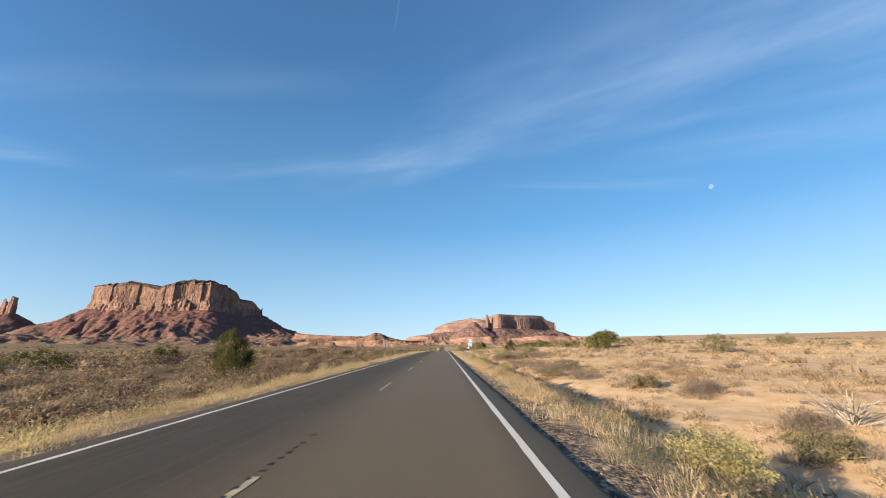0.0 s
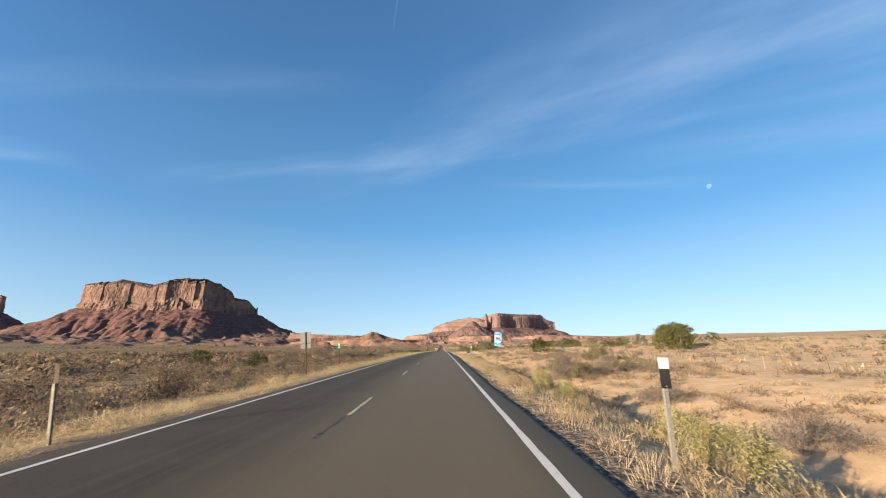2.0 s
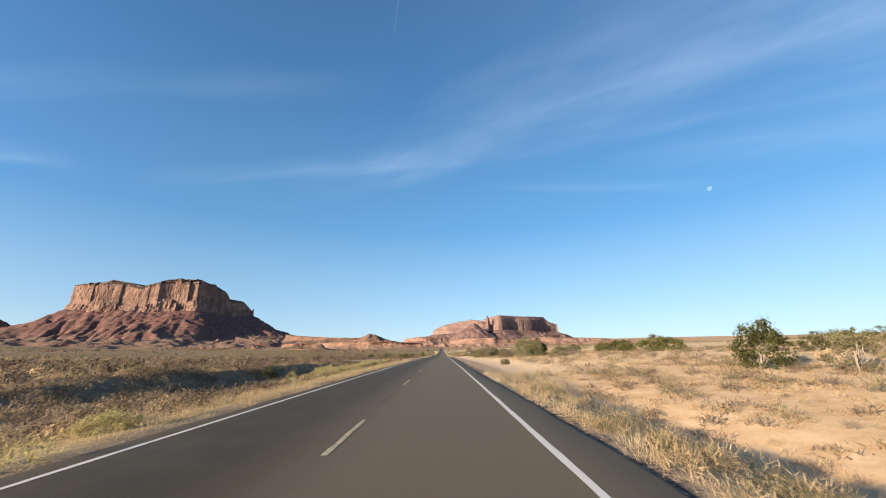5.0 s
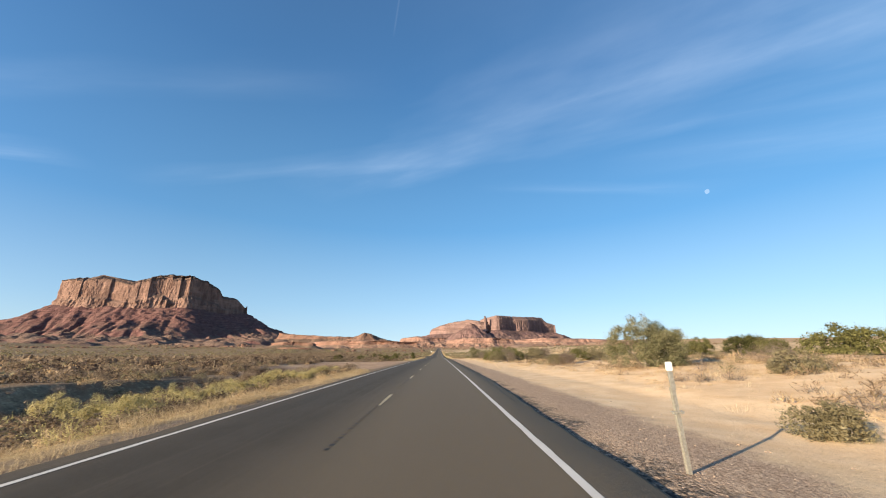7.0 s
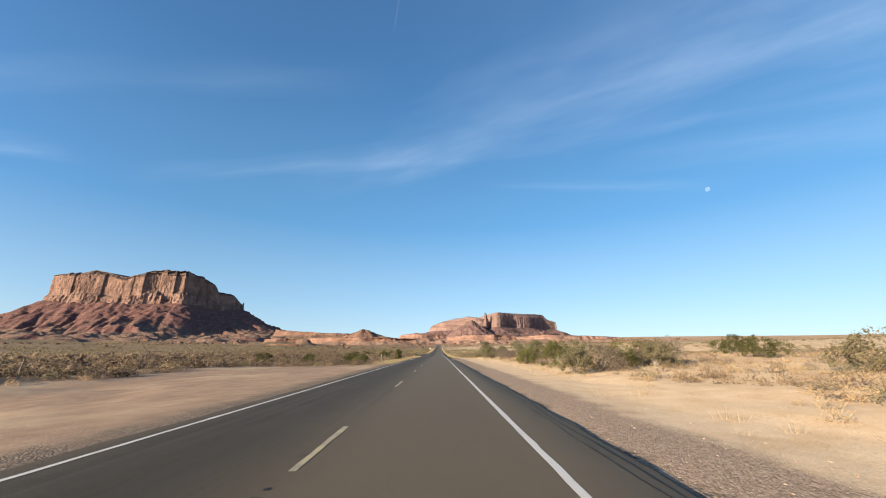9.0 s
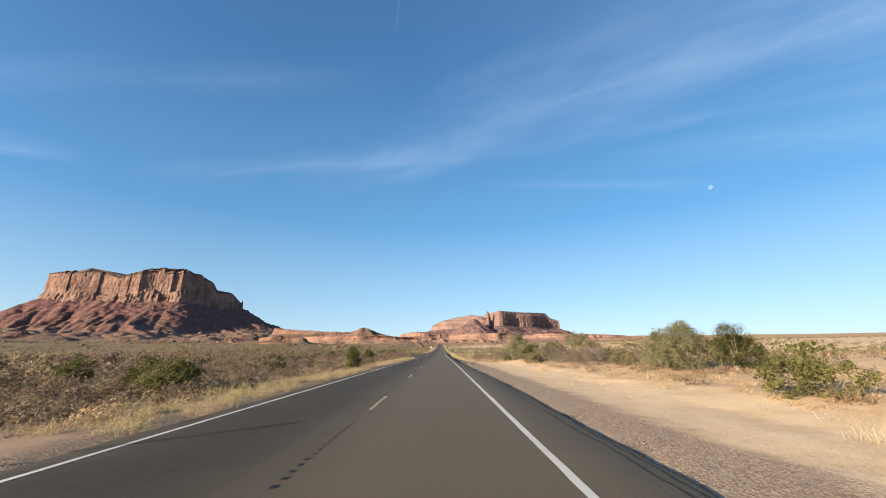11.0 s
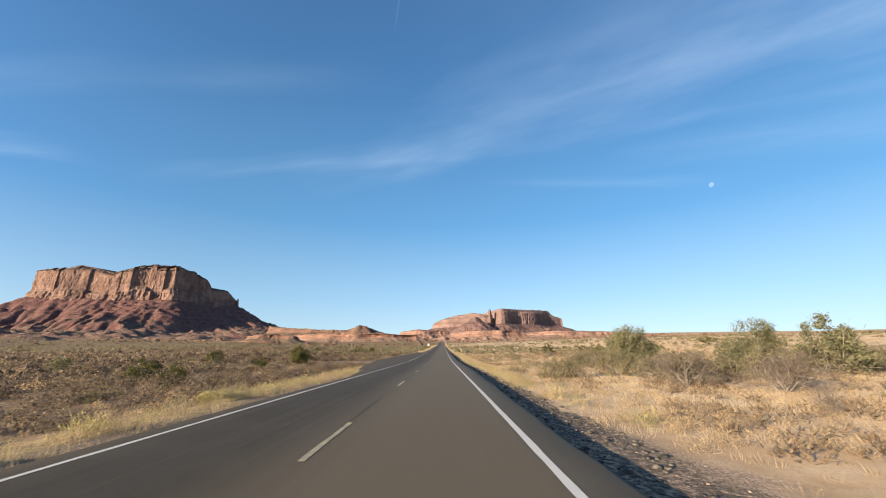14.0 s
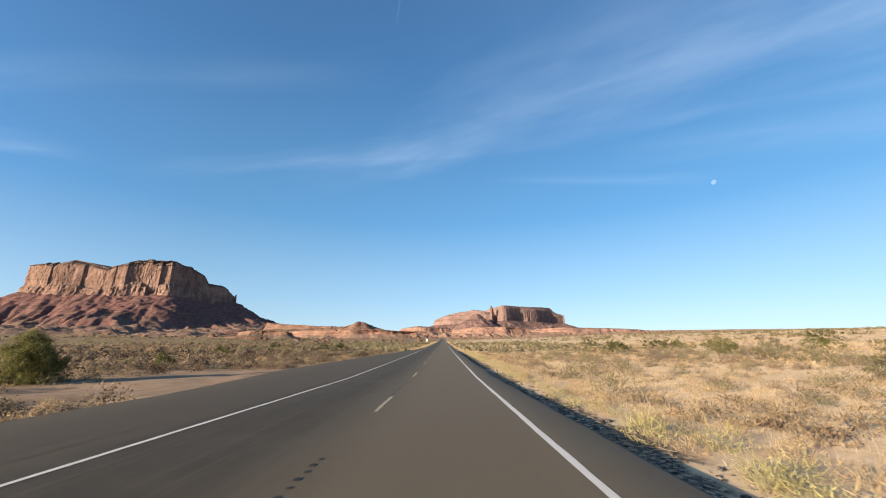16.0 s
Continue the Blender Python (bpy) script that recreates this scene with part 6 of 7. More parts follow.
for i, (bx, by, bw, bh) in enumerate([(33.5, 418, 4.4, 2.5), (57.9, 441, 5.5, 2.4), (50, 436, 5.0, 2.3), (62, 432, 5.5, 2.4), (110, 455, 7, 3.4), (104, 420, 8, 4.0), (48, 470, 5, 2.4)]):
    bush("juniper", bx, by, bw, bh, 480 + i, (M_JUNIPER, M_WILLOW)[i % 2], "low dark juniper on a plain of dry grass", "bush", 36, 60, 0.18, 0.02, group="junipers on the grass plain")
bush("juniper", 23.1, 295.8, 3.6, 4.3, 476, M_JUNIPER2, "open juniper with a bare pale trunk behind a thicket", "tree", 42, 90, 0.12, 0.50, 14, 8)
_b = random.Random(5)
for i in range(16):
    bx = 13.0 + 20.0 * _b.random()
    by = 284.0 + 0.55 * (bx - 13.0) * _b.uniform(0.4, 1.2) + 7.0 * _b.random()
    bh = _b.uniform(1.4, 2.4)
    bush("dry_thicket", bx, by, bh * _b.uniform(1.4, 2.0), bh, 660 + i, (M_DRYTWIG, M_GREYGREEN, M_DRYTWIG, M_WILLOW)[i % 4], ("brown twiggy thicket beside the sandy track", "grey green thicket beside the sandy track", "brown twiggy thicket beside the sandy track", "olive thicket beside the sandy track")[i % 4], "shrub", 34, 55, 0.08, 0.02, 12, 4, group="thickets beside the sandy track")
bush("juniper", 24.7, 330.7, 4.2, 4.0, 475, M_JUNIPER2, "tall grey green juniper behind dry grass", "tree", 110, 80, 0.12, 0.04, 12, 3)
# thicket behind the crumbling edge
_t = random.Random(77)
for i in range(40):
    near = i < 26
    bx = (9.5 if near else 22.0) + _t.uniform(0, 1) * (38 if near else 50)
    by = 323 + 0.28 * (bx - 9.5) + _t.uniform(0, 12) if near else _t.uniform(345, 410)
    kind = _t.choice(("grey", "twig", "twig", "olive", "grey"))
    m, words = {"grey": (M_GREYGREEN, "low grey green saltbush in a roadside thicket"), "olive": (M_WILLOW, "low olive shrub in a roadside thicket"), "twig": (M_DRYTWIG, "brown leafless shrub in a roadside thicket")}[kind]
    bh = _t.uniform(1.3, 2.4)
    bush("thicket_shrub", bx, by, bh * _t.uniform(1.4, 2.2), bh, 600 + i, m, words, "shrub", 34, 55, 0.10, 0.02, 12, 4 if kind == "twig" else 1, group="shrubs of the roadside thicket")
# left, second half
bush("green_shrub", -10.5, 255.8, 2.6, 1.6, 490, M_WILLOW, "olive green willow shrub on the verge", "shrub", 70, 80, 0.09, 0.02)
bush("juniper", -12.8, 257.6, 2.2, 1.9, 491, M_JUNIPER, "dark green juniper on the verge", "bush", 50, 80, 0.09, 0.02)
bush("juniper", -6.9, 275.6, 1.7, 2.4, 492, M_JUNIPER, "dark green juniper close to the road's edge", "bush", 60, 80, 0.08, 0.02, squeeze=0.9)
bush("juniper", -18.1, 283.6, 2.2, 1.9, 493, M_JUNIPER, JUN, "bush", 36, 60, 0.09, 0.02)
bush("juniper", -19.8, 331.0, 2.6, 1.7, 494, M_JUNIPER, JUN, "bush", 40, 60, 0.10, 0.02)
bush("juniper", -16.2, 330.0, 1.6, 1.5, 495, M_JUNIPER, JUN, "bush", 28, 60, 0.09, 0.02)
bush("juniper", -23.9, 371.4, 3.0, 3.2, 496, M_WILLOW, "round bright green juniper beside the paved turnout", "tree", 260, 90, 0.10, 0.0, 6)
bush("juniper", -34.7, 365.0, 3.6, 2.2, 497, M_JUNIPER, JUN, "bush", 36, 60, 0.12, 0.02)
bush("juniper", -21.7, 353.5, 2.2, 1.5, 498, M_JUNIPER, JUN, "bush", 32, 60, 0.09, 0.02)
bush("juniper", -32.1, 327.9, 2.6, 1.8, 499, M_JUNIPER2, JUN, "bush", 32, 60, 0.11, 0.02)
bush("juniper", -34.8, 340.5, 2.6, 1.8, 500, M_JUNIPER2, JUN, "bush", 32, 60, 0.11, 0.02)
bush("juniper", -13.5, 305.0, 2.2, 1.4, 501, M_JUNIPER2, JUN, "bush", 32, 60, 0.09, 0.02)
for i, (bx, by, bw, bh) in enumerate([(-30, 450, 4, 2.4), (-24, 440, 3, 2.2), (-52, 470, 5, 2.6), (-40, 420, 3.4, 2.2), (-27.7, 388, 2.2, 1.7), (-26, 255, 2.6, 1.8), (-21, 262, 2.4, 1.7)]):
    bush("juniper", bx, by, bw, bh, 510 + i, M_JUNIPER, JUN, "bush", 30, 50, 0.14, 0.02, group="junipers dotting the sage plain")
# yellow rabbitbrush clumps
for i, (bx, by, bw, bh) in enumerate([(6.9, 50.9, 1.5, 0.75), (7.6, 53.4, 1.5, 0.8), (6.6, 30.0, 1.4, 0.7), (6.9, 62.4, 1.3, 0.85), (7.5, 61.0, 1.25, 0.8), (7.2, 107.0, 1.4, 0.7), (7.0, 10.0, 1.6, 0.8),
        (-12.1, 160.0, 2.3, 1.1), (-13.5, 158, 2.4, 1.4), (-15, 164, 2.2, 1.3), (-14, 170, 2.3, 1.3), (-15.5, 176, 2.2, 1.2), (-14.5, 182, 2.2, 1.2), (-16.2, 154, 2.2, 1.3), (-16.4, 170, 2.2, 1.4), (-13.6, 163.0, 2.2, 1.2), (-11.0, 167.5, 2.3, 1.2), (-12.6, 170.5, 2.2, 1.0), (-11.8, 173.0, 2.2, 1.2), (-12.8, 176.6, 2.1, 1.1), (-12.6, 179.0, 2.3, 1.2), (-12.8, 182.0, 2.0, 1.1),
        (-13.0, 185.5, 2.2, 1.1), (-12.4, 187.5, 1.9, 0.9), (-12.4, 154.0, 2.1, 1.0), (-11.5, 156.5, 2.2, 1.2), (-12.0, 148.0, 2.0, 0.9), (-12.0, 150.0, 2.0, 1.1), (-14.5, 190.0, 2.0, 1.0), (-10.0, 184.6, 1.6, 0.9), (-9.8, 186.3, 1.3, 0.8), (-10.3, 188.3, 1.5, 0.8), (-9.7, 189.7, 1.7, 0.9), (-8.9, 191.0, 1.2, 0.6), (-11.4, 186.6, 1.6, 0.9), (-6.9, 40.0, 1.5, 0.5), (-6.4, 118.0, 1.4, 0.5), (-6.2, 309.0, 1.6, 0.5), (-6.3, 318.0, 1.5, 0.5)]):
    bush("rabbitbrush", bx, by, bw, bh, 530 + i, M_RABBIT, "rounded yellow green rabbitbrush clump in dry grass", "shrub", 30, 190, 0.036, 0.02, 6, lobes=2, group="rabbitbrush clumps")

# ---- roadside posts and signs ----
M_STEEL = mat_plain("galvanised_steel", (0.32, 0.295, 0.25), (0.44, 0.415, 0.36), 30, 0.5, 0.6)
M_OLDSTEEL = mat_plain("rusty_steel", (0.077, 0.055, 0.0413), (0.132, 0.0935, 0.066), 25, 0.8, 0.3)
M_WHITEPLATE = mat_plain("white_reflective_sheet", (0.78, 0.77, 0.72), (0.70, 0.68, 0.62), 12, 0.45)
M_BLACKPLATE = mat_plain("black_sheet", (0.015, 0.015, 0.016), (0.03, 0.03, 0.03), 12, 0.5)
M_SIGNBACK = mat_plain("bare_aluminium_sign_back", (0.20, 0.19, 0.175), (0.26, 0.245, 0.225), 8, 0.6, 0.25)
M_PALEPOST = mat_plain("sun_bleached_steel", (0.20, 0.17, 0.125), (0.30, 0.265, 0.205), 16, 0.7, 0.1)
M_BLUE = mat_plain("blue_sign_sheet", (0.012, 0.20, 0.52), (0.02, 0.23, 0.55), 6, 0.4)
M_GREENSHEET = mat_plain("green_sign_sheet", (0.015, 0.22, 0.11), (0.02, 0.26, 0.13), 6, 0.4)
M_SIGNRED = mat_plain("sign_red_brown", (0.26, 0.05, 0.035), (0.30, 0.06, 0.04), 6, 0.45)
M_SIGNTEAL = mat_plain("sign_teal", (0.03, 0.36, 0.26), (0.04, 0.40, 0.29), 6, 0.45)
M_WOOD = mat_plain("weathered_wood", (0.22, 0.16, 0.11), (0.34, 0.27, 0.20), 18, 0.9)


def box(bm, x0, x1, y0, y1, z0, z1, bevel=0.0):
    m = bmesh.ops.create_cube(bm, size=1.0, matrix=Matrix.Translation(((x0 + x1) / 2, (y0 + y1) / 2, (z0 + z1) / 2)) @ Matrix.Diagonal((x1 - x0, y1 - y0, z1 - z0, 1)))
    if bevel:
        bmesh.ops.bevel(bm, geom=list({e for v in m["verts"] for e in v.link_edges}), offset=bevel, segments=2, affect="EDGES")
    return bm


def channel(h, w=0.075, d=0.035, t=0.008, lip=0.022):
    """A rolled U-channel post with outturned lips."""
    prof = [(-w / 2 - lip, 0), (-w / 2, 0), (-w / 2, -d), (w / 2, -d), (w / 2, 0), (w / 2 + lip, 0), (w / 2 + lip, t), (w / 2 - t, t), (w / 2 - t, -d + t), (-w / 2 + t, -d + t), (-w / 2 + t, t), (-w / 2 - lip, t)]
    bm = bmesh.new()
    lo = [bm.verts.new((x, y, -0.35)) for x, y in prof]
    hi = [bm.verts.new((x, y, h)) for x, y in prof]
    n = len(prof)
    for i in range(n):
        bm.faces.new((lo[i], lo[(i + 1) % n], hi[(i + 1) % n], hi[i]))
    for ring in (lo, hi):
        for a, b, c, d_ in ((0, 1, 10, 11), (1, 2, 9, 10), (2, 3, 8, 9), (3, 4, 7, 8), (4, 5, 6, 7)):
            bm.faces.new((ring[a], ring[b], ring[c], ring[d_]))
    bmesh.ops.recalc_face_normals(bm, faces=bm.faces)
    return bm


def bolt(x, y, z, r=0.012):
    bm = bmesh.new()
    bmesh.ops.create_cone(bm, cap_ends=True, segments=6, radius1=r, radius2=r * 0.8, depth=0.012, matrix=Matrix.Translation((x, y, z)) @ Matrix.Rotation(radians(90), 4, "X"))
    return bm


def standing(name, x, y, label, category, lean=(0, 0), turn=0.0, group=""):
    root = new(name)
    root.matrix_world = pose(x, y, float(ground_z(x, y)), lean[0], lean[1], turn)
    return tagged(root, label, category, group)


def delineator(x, y, h, style, lean, label, turn=0.0):
    """A roadside marker post: channel post, reflector plate on the side that faces the traffic, bolts."""
    root = standing("delineator_post", x, y, label, "marker post", lean, turn, "delineator posts along the road")
    far = style == "back"
    part("post", channel(h - (0.36 if style != "slim" else 0.06), 0.055, 0.03, 0.006, 0.014), M_STEEL if style != "back" else M_PALEPOST, root, "" if style != "back" else "bleached channel post seen from behind")
    if style in ("plate", "back"):
        s = 1 if far else -1
        y0 = 0.012 if far else -0.047
        if far:
            part("plate", box(bmesh.new(), -0.05, 0.05, y0, y0 + 0.006, h - 0.42, h, 0.002), M_OLDSTEEL, root, "dull back of a reflector plate")
            part("cap", box(bmesh.new(), -0.035, 0.035, y0 - 0.004, y0 - 0.0005, h - 0.045, h - 0.005, 0.001), M_OLDSTEEL, root)
        else:
            part("plate", box(bmesh.new(), -0.075, 0.075, y0, y0 + 0.006, h - 0.15, h, 0.002), M_WHITEPLATE, root, "white reflector plate")
            part("lower_plate", box(bmesh.new(), -0.075, 0.075, y0, y0 + 0.006, h - 0.42, h - 0.152, 0.002), M_BLACKPLATE, root, "black lower plate")
        part("bolt", bolt(0, y0 - 0.008 * -s, h - 0.39), M_STEEL, root)
    elif style == "box":
        part("reflector", box(bmesh.new(), -0.045, 0.045, -0.055, -0.005, h - 0.13, h, 0.010), M_WHITEPLATE, root, "white reflector housing")
        part("sleeve", box(bmesh.new(), -0.036, 0.036, -0.045, -0.012, h - 0.40, h - 0.132, 0.006), M_STEEL, root)
        part("clamp", box(bmesh.new(), -0.085, 0.085, -0.052, 0.014, h * 0.52, h * 0.52 + 0.035, 0.006), M_STEEL, root)
        part("bolt", bolt(0.03, -0.06, h * 0.52 + 0.017), M_STEEL, root)
        part("bolt", bolt(-0.03, -0.06, h * 0.52 + 0.017), M_STEEL, root)
    elif style == "capped":
        part("reflector", box(bmesh.new(), -0.055, 0.055, -0.05, 0.012, h - 0.13, h, 0.008), M_WHITEPLATE, root, "white reflective cap")
        part("sleeve", box(bmesh.new(), -0.036, 0.036, -0.046, 0.010, h - 0.40, h - 0.132, 0.004), M_PALEPOST, root)
    else:
        part("reflector", box(bmesh.new(), -0.05, 0.05, -0.046, -0.037, h - 0.16, h, 0.002), M_WHITEPLATE, root, "white reflector plate")
        part("bolt", bolt(0, -0.05, h - 0.12), M_STEEL, root)
    return root


delineator(5.39, 49.8, 1.48, "plate", (0, 2.2), "steel delineator post with white and black reflector plate")
delineator(5.6, 88.1, 1.60, "slim", (0, 0.5), "slim pale delineator post in verge grass")
delineator(5.36, 156.9, 1.50, "box", (0, -2.2), "leaning delineator post with white reflector box on gravel")
delineator(5.6, 289.5, 1.66, "capped", (0, 2.0), "white-capped steel delineator post beside a sandy track")
delineator(-5.14, 51.8, 1.45, "back", (0, -9.0), "bleached delineator post seen from behind in golden grass")
delineator(-5.35, 87.5, 1.50, "back", (0, -1.0), "bleached delineator post seen from behind in golden grass")
delineator(-5.5, 243.5, 1.25, "slim", (0, 0), "pale delineator post beside a sandy pullout", 180)
delineator(5.7, 425.0, 1.4, "slim", (0, 0), "slim pale delineator post in verge grass")
delineator(-10.6, 428.0, 1.4, "slim", (0, 0), "slim pale delineator post in verge grass")


def panel(w, h, z, y, mat, root, label, r=0.03, name="panel", x=0.0):
    """A flat sign sheet with rounded corners and a little thickness."""
    bm = bmesh.new()
    pts = []
    for cx, cz, a0 in ((w / 2 - r, h / 2 - r, 0), (-w / 2 + r, h / 2 - r, 90), (-w / 2 + r, -h / 2 + r, 180), (w / 2 - r, -h / 2 + r, 270)):
        pts += [(x + cx + r * math.cos(radians(a0 + k * 22.5)), z + cz + r * math.sin(radians(a0 + k * 22.5))) for k in range(5)]
    return slab(bm, pts, y, mat, root, label, name)


def slab(bm, pts, y, mat, root, label, name, t=0.003):
    a = [bm.verts.new((px, y, pz)) for px, pz in pts]
    b = [bm.verts.new((px, y + t, pz)) for px, pz in pts]
    bm.faces.new(a), bm.faces.new(b[::-1])
    for i in range(len(pts)):
        j = (i + 1) % len(pts)
        bm.faces.new((a[i], b[i], b[j], a[j]))
    bmesh.ops.recalc_face_normals(bm, faces=bm.faces)
    return part(name, bm, mat, root, label)


def blue_sign(x, y):
    """A scenic route sign over a plate, on a thin steel post."""
    root = standing("route_sign", x, y, "blue and white pictorial route sign on a steel post", "road sign", (0.0, 6.0), -3.0)
    top = float(base_z(0, y)) + 2.86 - float(ground_z(x, y))
    part("post", channel(top - 0.05, 0.04, 0.026, 0.006, 0.010), M_PALEPOST, root, "pale thin steel post")
    c = top - 0.47
    p = panel(0.76, 0.92, c, -0.045, M_WHITEPLATE, root, "white bordered sign sheet")
    q = panel(0.72, 0.88, c, -0.050, M_BLUE, root, "blue sign face", 0.02, "face")
    for z, w, hgt in ((c + 0.395, 0.60, 0.045), (c - 0.395, 0.50, 0.035)):
        n = 7
        for i in range(n):
            ww = w / n
            slab(bmesh.new(), [(-w / 2 + i * ww, z - hgt / 2), (-w / 2 + (i + 0.72) * ww, z - hgt / 2), (-w / 2 + (i + 0.72) * ww, z + hgt / 2), (-w / 2 + i * ww, z + hgt / 2)], -0.054, M_WHITEPLATE, q, "", "letter_bar")
    # the state's outline, filled with a landscape
    W, H, b = 0.27, 0.33, 0.02

    def shape(s, d):
        return [(-W * s, c - H * s), (W * s, c - H * s), (W * s, c + (H - 0.13) * s), (0.06 * s - d, c + (H - 0.13) * s), (0.06 * s - d, c + H * s), (-W * s, c + H * s)]

    slab(bmesh.new(), shape(1.0, 0), -0.054, M_WHITEPLATE, q, "white outline", "outline")
    slab(bmesh.new(), shape(0.92, 0), -0.058, M_BLUE, q, "blue sky field", "sky")
    k = 0.92
    slab(bmesh.new(), [(-W * k, c - 0.02), (-W * k, c + 0.12), (-0.17, c + 0.16), (-0.08, c + 0.13), (0.02, c + 0.15), (0.12, c + 0.10), (0.22, c + 0.13), (W * k, c + 0.10), (W * k, c - 0.02)], -0.062, M_WHITEPLATE, q, "white peaks", "peaks")
    slab(bmesh.new(), [(-0.10, c - 0.06), (0.10, c + 0.04), (0.17, c + 0.06), (W * k, c - 0.02), (W * k, c - 0.13), (0.05, c - 0.10)], -0.066, M_SIGNTEAL, q, "green hill", "hill")
    slab(bmesh.new(), [(-W * k, c - H * k), (-W * k, c - 0.03), (-0.14, c - 0.02), (-0.06, c - 0.09), (0.10, c - 0.13), (W * k, c - 0.12), (W * k, c - 0.20), (-0.02, c - 0.18), (-0.10, c - 0.22), (-0.13, c - H * k)], -0.070, M_SIGNRED, q, "red brown rock", "rock")
    c2 = top - 0.92 - 0.12 - 0.19
    p2 = panel(0.76, 0.40, c2, -0.045, M_WHITEPLATE, root, "white bordered lower plate", 0.03, "lower_panel")
    q2 = panel(0.72, 0.36, c2, -0.050, M_BLUE, root, "blue lower face", 0.02, "lower_face")
    panel(0.09, 0.09, c2 + 0.08, -0.054, M_WHITEPLATE, q2, "", 0.02, "emblem")
    for x0, n in ((-0.30, 5), (0.07, 4)):
        for i in range(n):
            slab(bmesh.new(), [(x0 + i * 0.057, c2 - 0.12), (x0 + i * 0.057 + 0.04, c2 - 0.12), (x0 + i * 0.057 + 0.04, c2 - 0.04), (x0 + i * 0.057, c2 - 0.04)], -0.054, M_WHITEPLATE, q2, "", "letter_bar")
    panel(0.62, 0.05, top - 0.985, -0.045, M_WHITEPLATE, root, "narrow white strip", 0.01, "strip")
    for z in (c + 0.3, c - 0.3, c2):
        part("bolt", bolt(0, -0.075, z), M_STEEL, root)
    return root


blue_sign(7.85, 84.0)


def back_sign(x, y):
    """Two sign sheets seen from behind, with their post and brace in front."""
    root = standing("road_sign", x, y, "pair of sign sheets seen from behind on one post", "road sign", (0, -6.0), 6.0)
    top = float(base_z(0, y)) + 2.80 - float(ground_z(x, y))
    part("post", channel(top - 0.02, 0.06, 0.035, 0.007, 0.016), M_OLDSTEEL, root, "dark steel channel post")
    panel(0.80, 0.88, top - 0.46, 0.014, M_SIGNBACK, root, "bare aluminium back of a sign sheet")
    panel(0.80, 0.36, top - 1.12, 0.014, M_SIGNBACK, root, "bare aluminium back of a lower sheet", 0.03, "lower_panel")
    part("brace", box(bmesh.new(), -0.40, 0.40, 0.008, 0.030, top - 0.925, top - 0.905, 0.003), M_OLDSTEEL, root)
    for z in (top - 0.2, top - 0.7, top - 1.1):
        part("bolt", bolt(0, -0.04, z), M_STEEL, root)
    return root


back_sign(-8.4, 74.4)


def mile_marker(x, y):
    root = standing("mile_marker", x, y, "small green marker sign on a thin post", "road sign", (0, -4.0), 4.0)
    top = float(base_z(0, y)) + 2.0 - float(ground_z(x, y))
    part("post", channel(top - 0.03, 0.045, 0.028, 0.006, 0.012), M_OLDSTEEL, root)
    panel(0.30, 0.60, top - 0.30, -0.040, M_GREENSHEET, root, "green sheet", 0.03)
    for i, w in enumerate((0.18, 0.10, 0.10)):
        panel(w, 0.09, top - 0.12 - 0.16 * i, -0.044, M_WHITEPLATE, root, "", 0.008, "letter_bar")
    part("bolt", bolt(0, -0.05, top - 0.55), M_STEEL, root)


mile_marker(-8.65, 84.8)


def far_sign(x, y, w, h, top):
    root = standing("road_sign", x, y, "small white road sign far along the road", "road sign", (0, 0))
    part("post", channel(top, 0.06, 0.035, 0.007, 0.016), M_OLDSTEEL, root)
    panel(w, h, top - h / 2, -0.045, M_WHITEPLATE, root, "white sign sheet")


far_sign(-6.4, 530.0, 0.9, 1.1, 2.9)


def fence(x, ys, seed, label):
    """A ranch fence: rough posts, each its own, with strands of wire."""
    rng = random.Random(seed)
    root = standing("wire_fence", x, ys[0], label, "fence")
    base = Vector(root.location)
    tops = []
    for y in ys:
        px = x + rng.uniform(-0.15, 0.15)
        z = float(ground_z(px, y))
        wooden = rng.random() < 0.3
        v, f = tubes([[((px, y, z - 0.2), 0.05 if wooden else 0.022), ((px + rng.uniform(-0.03, 0.03), y, z + 0.7), 0.045 if wooden else 0.02), ((px + rng.uniform(-0.06, 0.06), y, z + rng.uniform(1.15, 1.35)), 0.04 if wooden else 0.018)]], 6)
        v = [tuple(Vector(q) - base) for q in v]
        f.append(tuple(range(12, 18)))
        mesh_part("post", mesh_from("post", v, f, M_WOOD if wooden else M_OLDSTEEL), root)
        tops.append((px, y, z))
    for k in (0.45, 0.75, 1.05):
        v, f = tubes([[(Vector((px, y, z + k)) - base, 0.0045) for px, y, z in tops]], 3)
        mesh_part("wire", mesh_from("wire", v, f, M_OLDSTEEL), root)
    return root


fence(28.6, list(np.arange(60.0, 166.0, 5.2)), 1, "sparse wire ranch fence on sand")
fence(-27.0, list(np.arange(190.0, 348.0, 5.2)), 2, "sparse wire ranch fence in sagebrush")


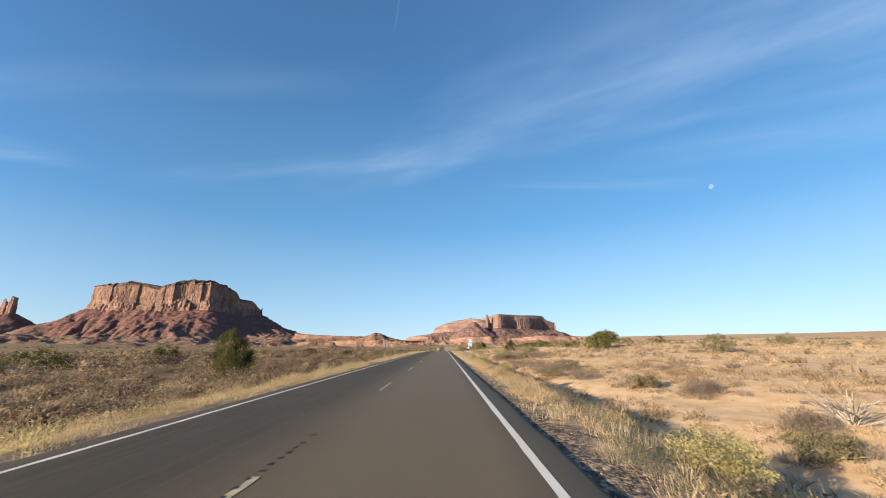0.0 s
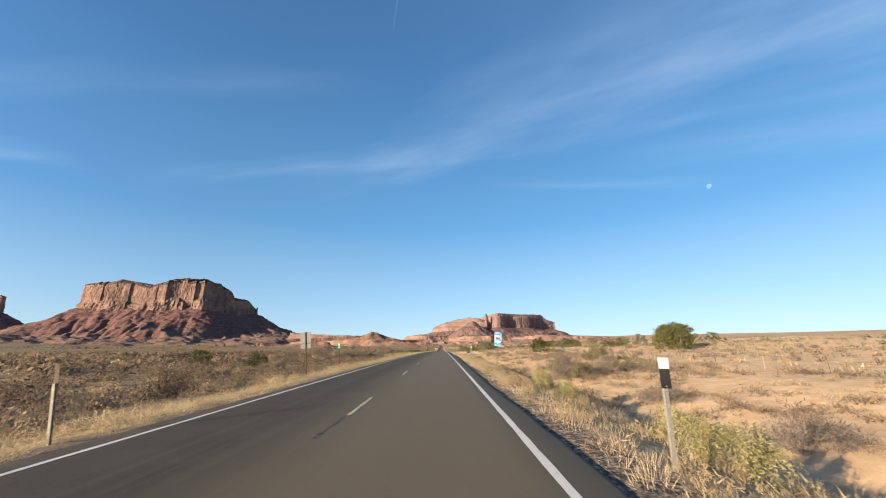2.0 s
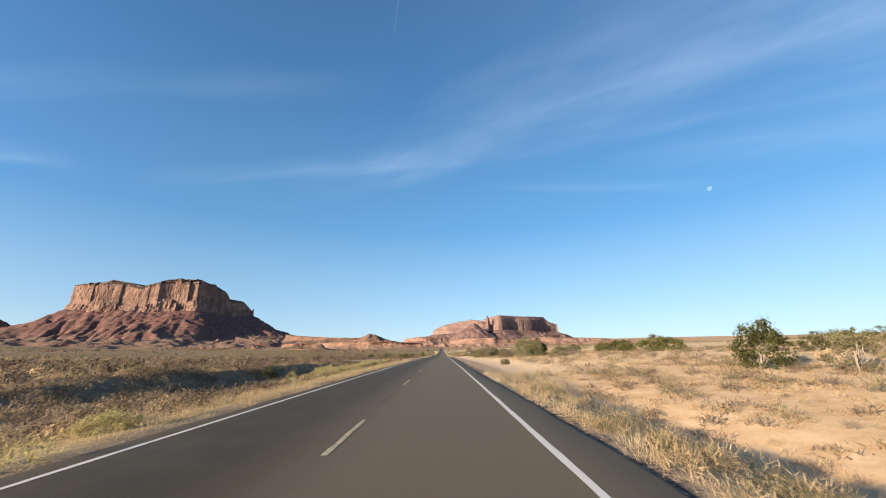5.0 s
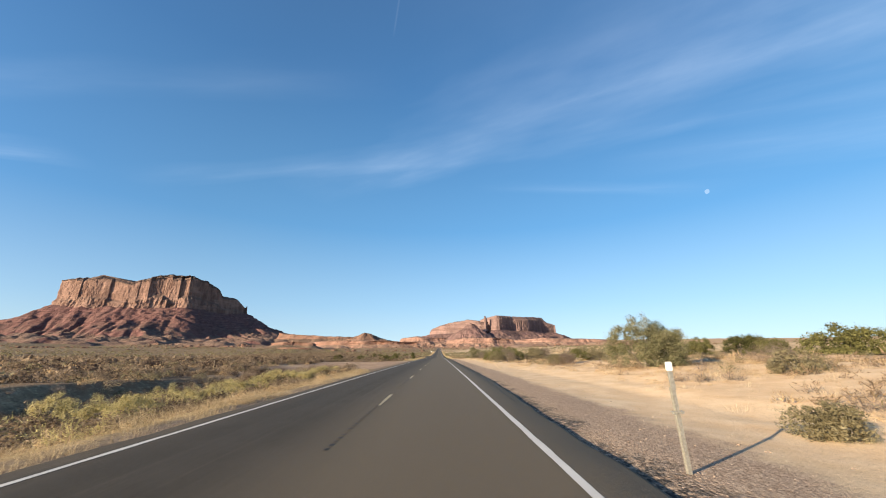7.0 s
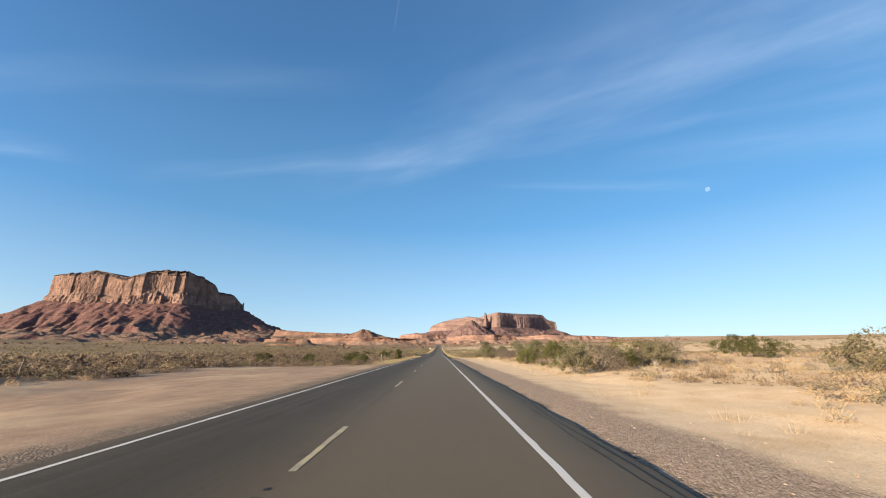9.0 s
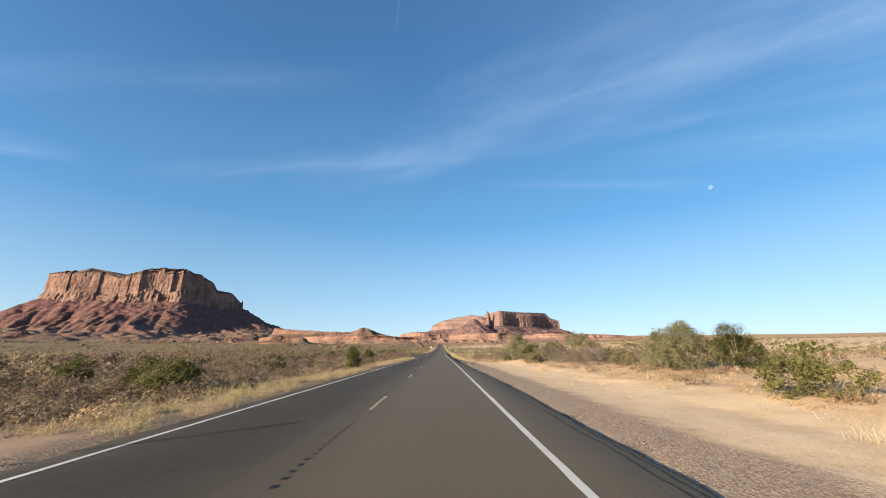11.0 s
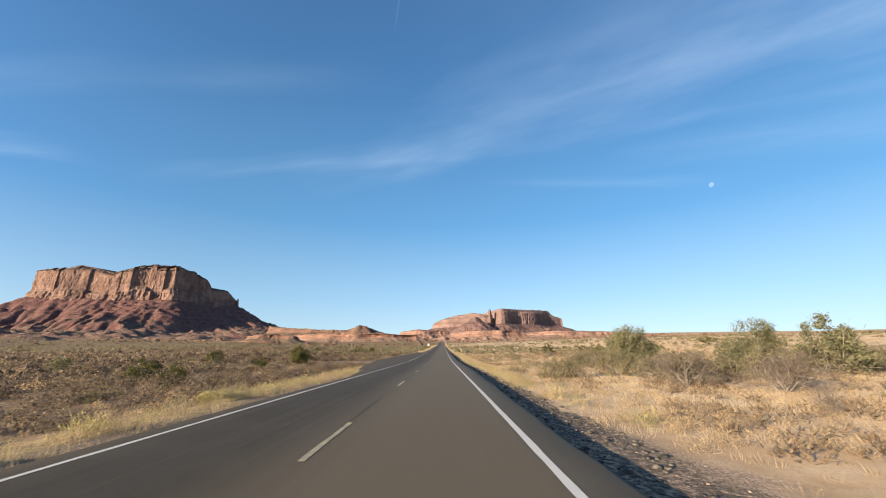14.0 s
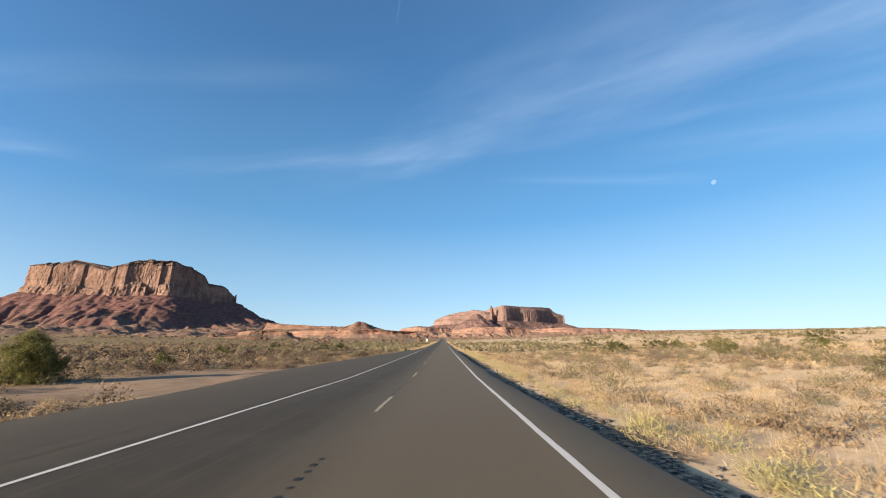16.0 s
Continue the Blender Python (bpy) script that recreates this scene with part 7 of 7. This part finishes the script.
# ---- loose stones on the shoulders ----
def stones(name, pts, size, mat, label, seed):
    rng = np.random.default_rng(seed)
    ico = bmesh.new()
    bmesh.ops.create_icosphere(ico, subdivisions=1, radius=1.0)
    v0 = np.array([v.co[:] for v in ico.verts])
    f0 = np.array([[v.index for v in f.verts] for f in ico.faces])
    ico.free()
    n = len(pts)
    s = size * rng.uniform(0.4, 1.0, n) ** 2 * rng.uniform(0.6, 1.5, n)
    jit = 1 + rng.uniform(-0.28, 0.28, (n, len(v0), 1))
    sq = np.stack([rng.uniform(0.8, 1.3, n), rng.uniform(0.8, 1.3, n), rng.uniform(0.35, 0.65, n)], -1)
    v = v0[None] * jit * (s[:, None] * sq)[:, None, :]
    z = ground_z(pts[:, 0], pts[:, 1])
    v[..., 0] += pts[:, 0][:, None]
    v[..., 1] += pts[:, 1][:, None]
    v[..., 2] += (z + s * 0.15)[:, None]
    f = (f0[None] + (np.arange(n) * len(v0))[:, None, None]).reshape(-1, 3)
    return tagged(new(name, mesh_np(name, v.reshape(-1, 3), f, mat)), label, "gravel", kind="stuff")


def mat_stone():
    k = Nodes("shoulder_gravel")
    c = k.ramp(k.geo.outputs["Random Per Island"], (0.0, (0.17, 0.125, 0.095)), (0.5, (0.28, 0.21, 0.155)), (1.0, (0.38, 0.30, 0.23)))
    c = k.mix(k.math("MULTIPLY", k.noise(k.place(), 22, 3, 0.6), 0.5), c, (0.40, 0.26, 0.16))
    return k.done(c, 0.9, k.noise(k.place(), 60, 3, 0.6), 0.4, 0.01, 0.2)


M_STONE = mat_stone()
for number, (zone_pts, big, words) in enumerate([
        (np.concatenate([sow(-900, -14, 760, 1250, 0.0036, 110, None, 0.25, 120.0), sow(14, 600, 820, 1300, 0.0030, 111, None, 0.25, 120.0)]), 3.2, "scattered red rock ledges on the far plain"),
        (np.concatenate([sow(-1000, -20, 1250, 2000, 0.0024, 112, None, 0.25, 160.0), sow(20, 800, 1300, 2100, 0.0020, 113, None, 0.25, 160.0)]), 7.0, "blocky red rock ledges over the badlands")]):
    stones("rock_ledges", zone_pts, big, M_BAD, words, 80 + number)
gp = np.concatenate([sow(4.35, 5.4, 0, 135, 5.0, 60), sow(5.1, 8.6, 138, 292, 4.0, 61), sow(5.6, 7.0, 286, 400, 6.0, 62), sow(-4.3, -5.2, 0, 430, 2.0, 63)])
ok = (gp[:, 0] > np.interp(gp[:, 1], EDGE_Y, EDGE_R) + 0.12) | (gp[:, 0] < -np.interp(gp[:, 1], TURN_Y, TURN_L) - 0.1)
stones("gravel", gp[ok], 0.024, M_STONE, "loose grey brown gravel along the shoulder", 70)
M_RUBBLE = mat_plain("broken_asphalt_lumps", (0.022, 0.019, 0.017), (0.17, 0.145, 0.12), 14, 0.85, 0.0, 0.5, 0.2, 0.01)
rp = sow(4.45, 6.3, 286, 420, 11.0, 64)
stones("rubble", rp[rp[:, 0] > np.interp(rp[:, 1], EDGE_Y, EDGE_R) + 0.1], 0.075, M_RUBBLE, "black crumbled asphalt below the pavement's edge", 71)
